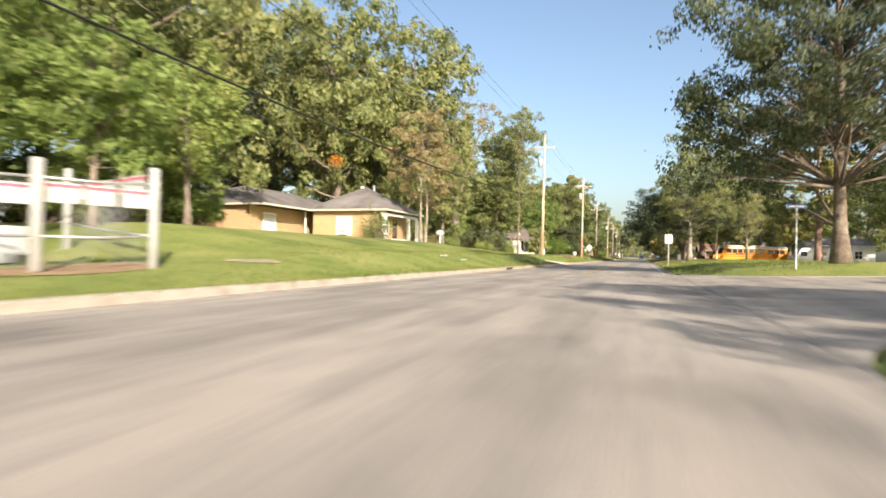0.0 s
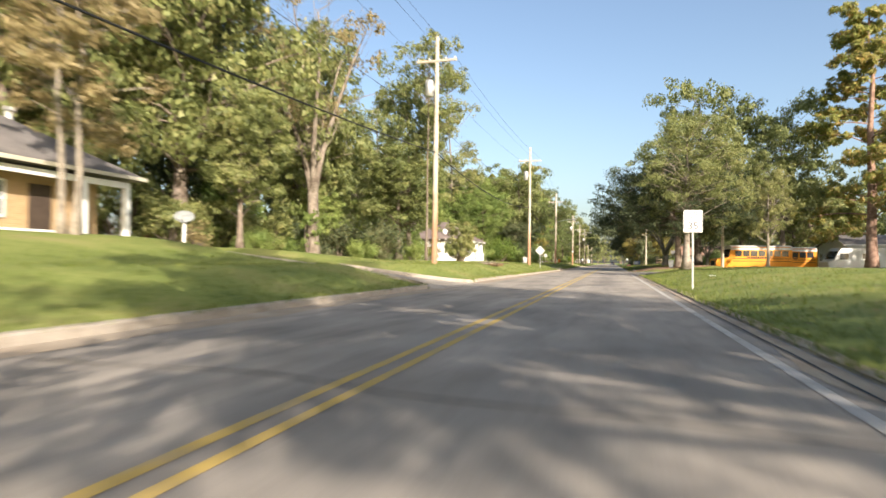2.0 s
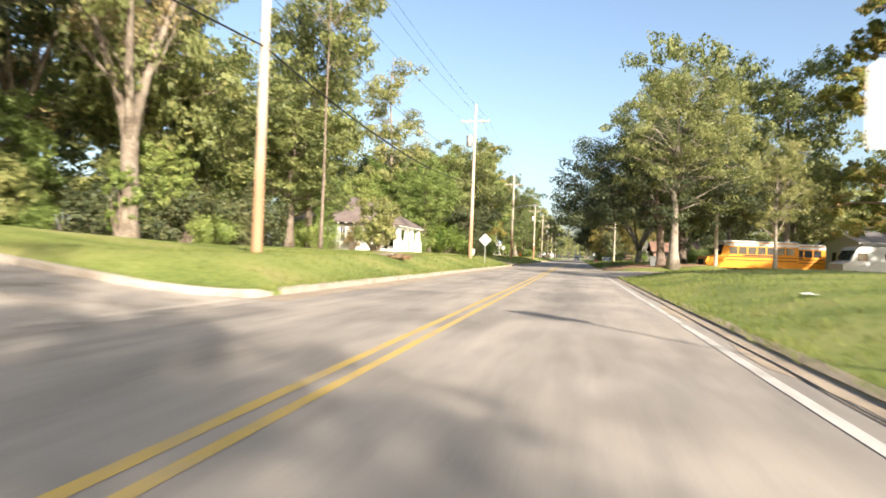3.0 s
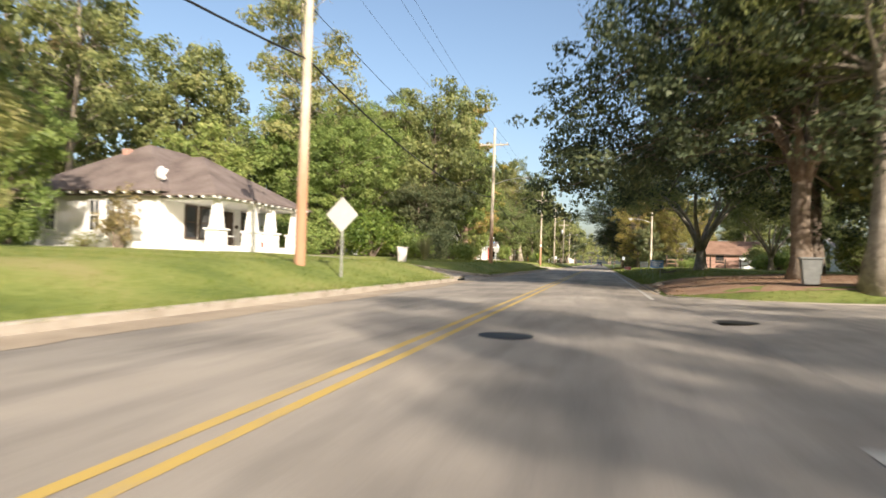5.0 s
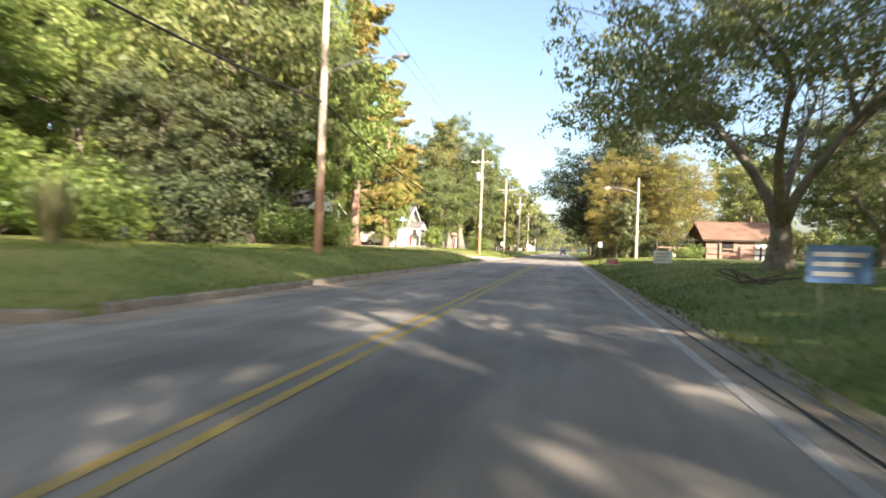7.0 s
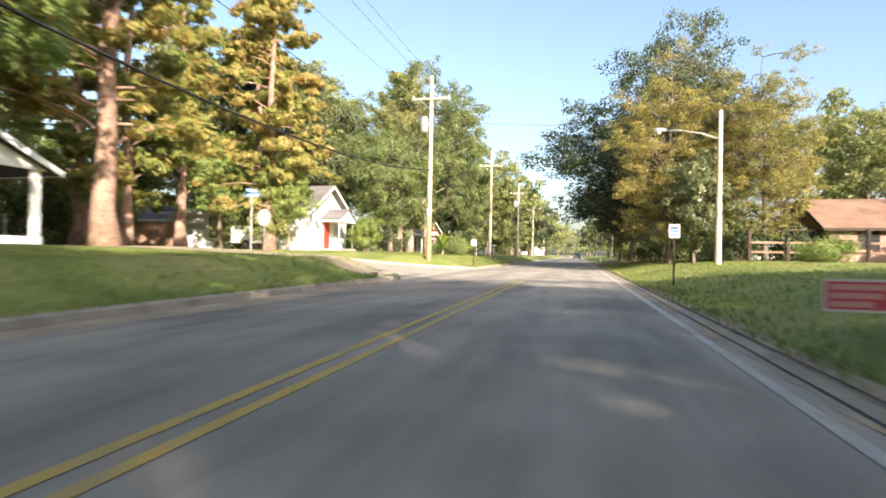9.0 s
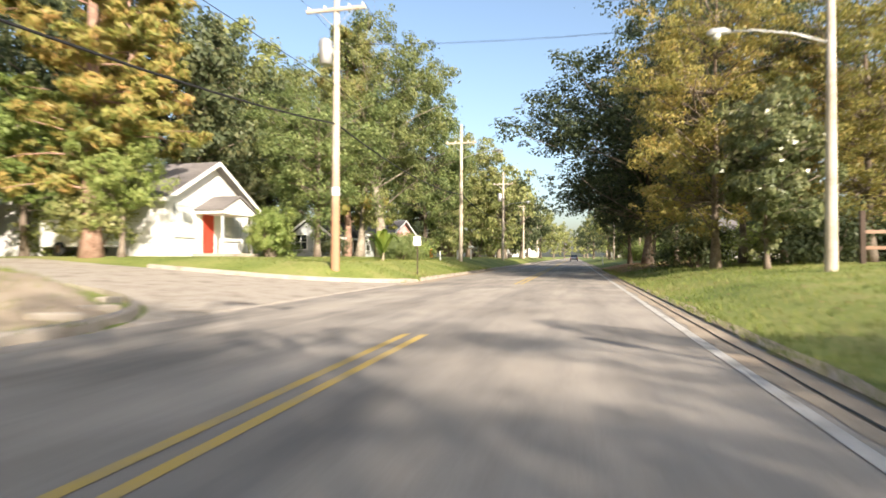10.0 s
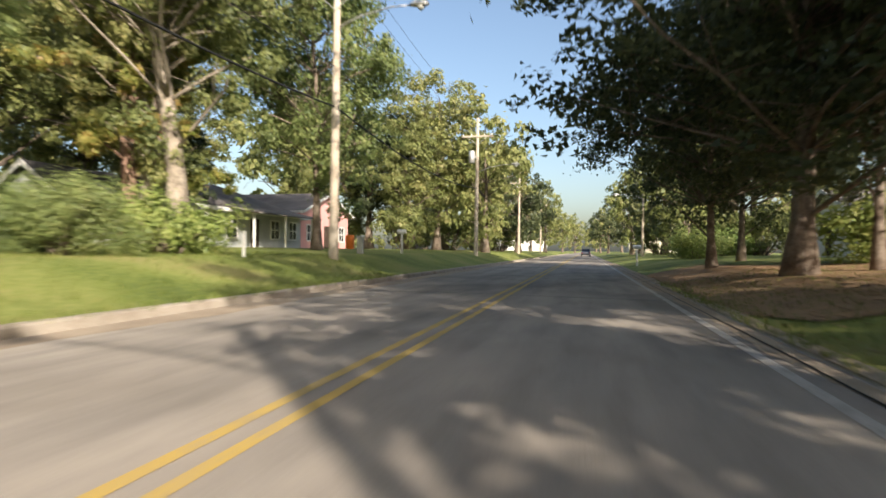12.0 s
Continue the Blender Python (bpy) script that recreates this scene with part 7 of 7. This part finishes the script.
    # scraps of paper on the lawns
    for x, y in ((-6.5, 26.4), (6.2, 60.5), (-5.9, 27.8)):
        bm = bmesh.new()
        bmesh.ops.create_grid(bm, x_segments=4, y_segments=3, size=0.14)
        for v in bm.verts:
            v.co.z += 0.05 * noise.noise(v.co * 9) + 0.03
        bmesh.ops.solidify(bm, geom=bm.faces, thickness=0.004)
        p = part("paper_scrap", bm, M["sign_white"])
        p.matrix_basis = Matrix.Translation((x, y, land(x, y) + 0.03)) @ Matrix.Rotation(x, 4, 'Z')
        tagged(p, "crumpled white paper scrap on the grass", "litter")
    # board fence by the pines
    t = thing("board_fence", "weathered brown board fence beside the pines", "fence")
    bm = bmesh.new()
    box(bm, -0.07, 0.07, -0.012, 0.012, 0, 1.75)
    board = part("board", bm, M["fence_wood"], t)
    me = board.data
    n = 0
    x = -23.3
    while x > -46:
        if n:
            board = new("board", me)
            board.parent = t
        z = land(x, 169.7)
        board.matrix_basis = pose(x, 169.7 + 0.004 * (n % 3), z + 0.05 - 0.05 * noise.noise((x, 0, 0)), 0, 0.6 * noise.noise((x * 3, 1, 0)), 0)
        n += 1
        x -= 0.152
    for z in (0.4, 1.35):
        one("rail", M["fence_wood"], t, lambda bm: box(bm, -46, -23.2, 169.73, 169.78, land(-30, 169.7) + z, land(-30, 169.7) + z + 0.09))
    # chain-link line in front of it
    t = thing("wire_fence", "low chain-link fence with steel posts", "fence")
    for k in range(8):
        x = -20 - k * 3.0
        z = land(x, 154.5)
        one("post", M["galv"], t, lambda bm: tube(bm, [(x, 154.5, z - 0.2), (x, 154.5, z + 1.25)], 0.03, 8))
    one("rail", M["galv"], t, lambda bm: tube(bm, [(-20, 154.5, land(-20, 154.5) + 1.2), (-41, 154.5, land(-41, 154.5) + 1.2)], 0.022, 8))
    # post-and-rail fence across the road
    t = thing("post_fence", "dark wooden post-and-rail fence before the brick house", "fence")
    for k in range(7):
        x = 11.6 + k * 2.0
        z = land(x, 172.5)
        one("post", M["dark_wood"], t, lambda bm: box(bm, x - 0.08, x + 0.08, 172.42, 172.58, z - 0.2, z + (1.35 if k % 3 else 1.8), 0.01))
    for h in (0.5, 1.05):
        one("rail", M["fence_wood"], t, lambda bm: box(bm, 11.6, 23.6, 172.58, 172.64, 0.75 + h, 0.87 + h, 0.008))
    # white mailbox post
    for x, y, lab in ((-7.8, 206.0, "grey metal mailbox on a post"), (4.9, 214, "grey metal mailbox on a post")):
        z = land(x, y)
        t = thing("mailbox", lab, "mailbox", at=(x, y, z))
        post_to(t, 0, 0, -0.2, 1.05, "white_paint", 0.1)
        one("box", M["white_paint"], t, lambda bm: tube(bm, [(-0.24, 0, 1.17), (-0.235, 0, 1.17), (0.235, 0, 1.17), (0.24, 0, 1.17)], [0.1, 0.12, 0.12, 0.1], 12))
    # orange barrel near the pink house
    t = thing("plastic_barrel", "orange plastic barrel on the lawn", "barrel", at=(-13.5, 212.5, land(-13.5, 212.5)))
    one("drum", M["orange_plastic"], t, lambda bm: tube(bm, [(0, 0, 0), (0, 0, 0.03), (0, 0, 0.45), (0, 0, 0.48), (0, 0, 0.9), (0, 0, 0.93)], [0.26, 0.29, 0.29, 0.31, 0.28, 0.25], 18), "", True)
    t = thing("utility_box", "grey steel utility box on the verge", "utility box", at=(-8.0, 200.5, land(-8.0, 200.5)))
    one("cabinet_body", M["galv"], t, lambda bm: box(bm, -0.12, 0.12, -0.1, 0.1, 0, 0.8, 0.015))
    t = thing("marker_post", "short pale plastic marker post in the verge", "marker post", at=(-7.2, 190.0, land(-7.2, 190.0)))
    one("stake", M["white_paint"], t, lambda bm: box(bm, -0.04, 0.04, -0.02, 0.02, -0.1, 0.7, 0.01))
    # bare earth under the oaks
    for cx, cy, rx, ry, seed, mat, nm, lab in ((8.6, 104.5, 6.0, 7.0, 1, "dirt", "bare_earth", "bare reddish earth strewn with leaves under the oak"), (6.6, 193, 4.0, 9.0, 2, "litter", "leaf_litter", "brown leaf litter under the shade trees"), (-7.6, 13.4, 0.9, 0.4, 3, "sand", "bare_earth", "worn patch of bare earth in the lawn"), (-9.4, 8.2, 1.5, 3.4, 5, "dirt", "bare_earth", "bare earth strip along the fence"), (-11.5, 156.4, 7.6, 3.0, 4, "sand", "bare_earth", "sandy bare earth beside the side street")):
        v, f = [], []
        n, m = 28, 7
        for j in range(m):
            for k in range(n):
                a = 2 * math.pi * k / n
                u = j / (m - 1)
                w = 1 + 0.3 * noise.noise((math.cos(a) * 1.5, math.sin(a) * 1.5, seed))
                px, py = cx + math.cos(a) * rx * u * w, cy + math.sin(a) * ry * u * w
                px = max(px, KERB_R + 0.2) if cx > 0 else min(px, KERB_L - 0.2)
                v.append((px, py, land(px, py) + 0.028 - 0.05 * max(0, u - 0.8)))
        for j in range(m - 1):
            for k in range(n):
                f.append((j * n + k, j * n + (k + 1) % n, (j + 1) * n + (k + 1) % n, (j + 1) * n + k))
        ob = new(nm, raw_mesh(nm, v, f, M[mat], True))
        tagged(ob, lab, "bare earth", kind="structure")


def on_street(x, y):
    for s in STREETS:
        if s[0] * x > 0:
            d = (x - KERB_R) if s[0] > 0 else (KERB_L - x)
            a, b = street_edges(s, d)
            if a - 0.15 < y < b + 0.15:
                return True
    return False


def grass_blades():
    g = np.random.default_rng(8)
    v, f = [], []
    for side in (-1, 1):
        for k in range(42000):
            d = 0.05 + 7.5 * g.random() ** 1.9
            y = -1 + 196 * g.random()
            x = KERB_L - d if side < 0 else KERB_R + d
            if on_street(x, y) or (side > 0 and (x - 8.6) ** 2 / 36 + (y - 104.5) ** 2 / 49 < 1):
                continue
            z = max(land(x, y), (0.13 if side < 0 else 0.05) if d < 0.2 else -1.0)
            for q in range(2):
                a, L = g.random() * 6.283, 0.05 + 0.07 * g.random()
                w = 0.010
                px, py = x + 0.05 * g.normal(), y + 0.05 * g.normal()
                dx, dy = math.cos(a), math.sin(a)
                i = len(v)
                v += [(px - dy * w, py + dx * w, z - 0.01), (px + dy * w, py - dx * w, z - 0.01), (px + dx * L * 0.6, py + dy * L * 0.6, z + L)]
                f.append((i, i + 1, i + 2))
    ob = new("grass", raw_mesh("grass", v, f, M["blade"]))
    tagged(ob, "short green grass blades on the lawn banks", "grass", kind="stuff")
    # fallen leaves
    v, f = [], []
    for k in range(5200):
        zone = k % 3
        if zone == 0:
            x, y = 8.0 + 2.8 * g.normal(), 104 + 3.6 * g.normal()
        elif zone == 1:
            x, y = 6.5 + 2.0 * g.normal(), 192 + 6 * g.normal()
        else:
            x, y = KERB_R + 0.1 + 3.5 * abs(g.normal()), -1 + 196 * g.random()
        if x < KERB_R + 0.1 or on_street(x, y):
            continue
        z = land(x, y) + 0.045
        s, a = 0.035 + 0.03 * g.random(), 6.283 * g.random()
        c, n = math.cos(a) * s, math.sin(a) * s
        i = len(v)
        v += [(x + c, y + n, z), (x - n * 0.6, y + c * 0.6, z + 0.015), (x - c, y - n, z + 0.005), (x + n * 0.6, y - c * 0.6, z + 0.012)]
        f.append((i, i + 1, i + 2, i + 3))
    ob = new("fallen_leaves", raw_mesh("fallen_leaves", v, f, M["litter"]))
    tagged(ob, "scattered brown fallen leaves on the grass", "leaves", kind="stuff")


brick_house()
side_yard()
bungalow()
porch_furniture()
cottage()
other_houses()
signs()
banner_fence()
vehicles()
clutter()
grass_blades()
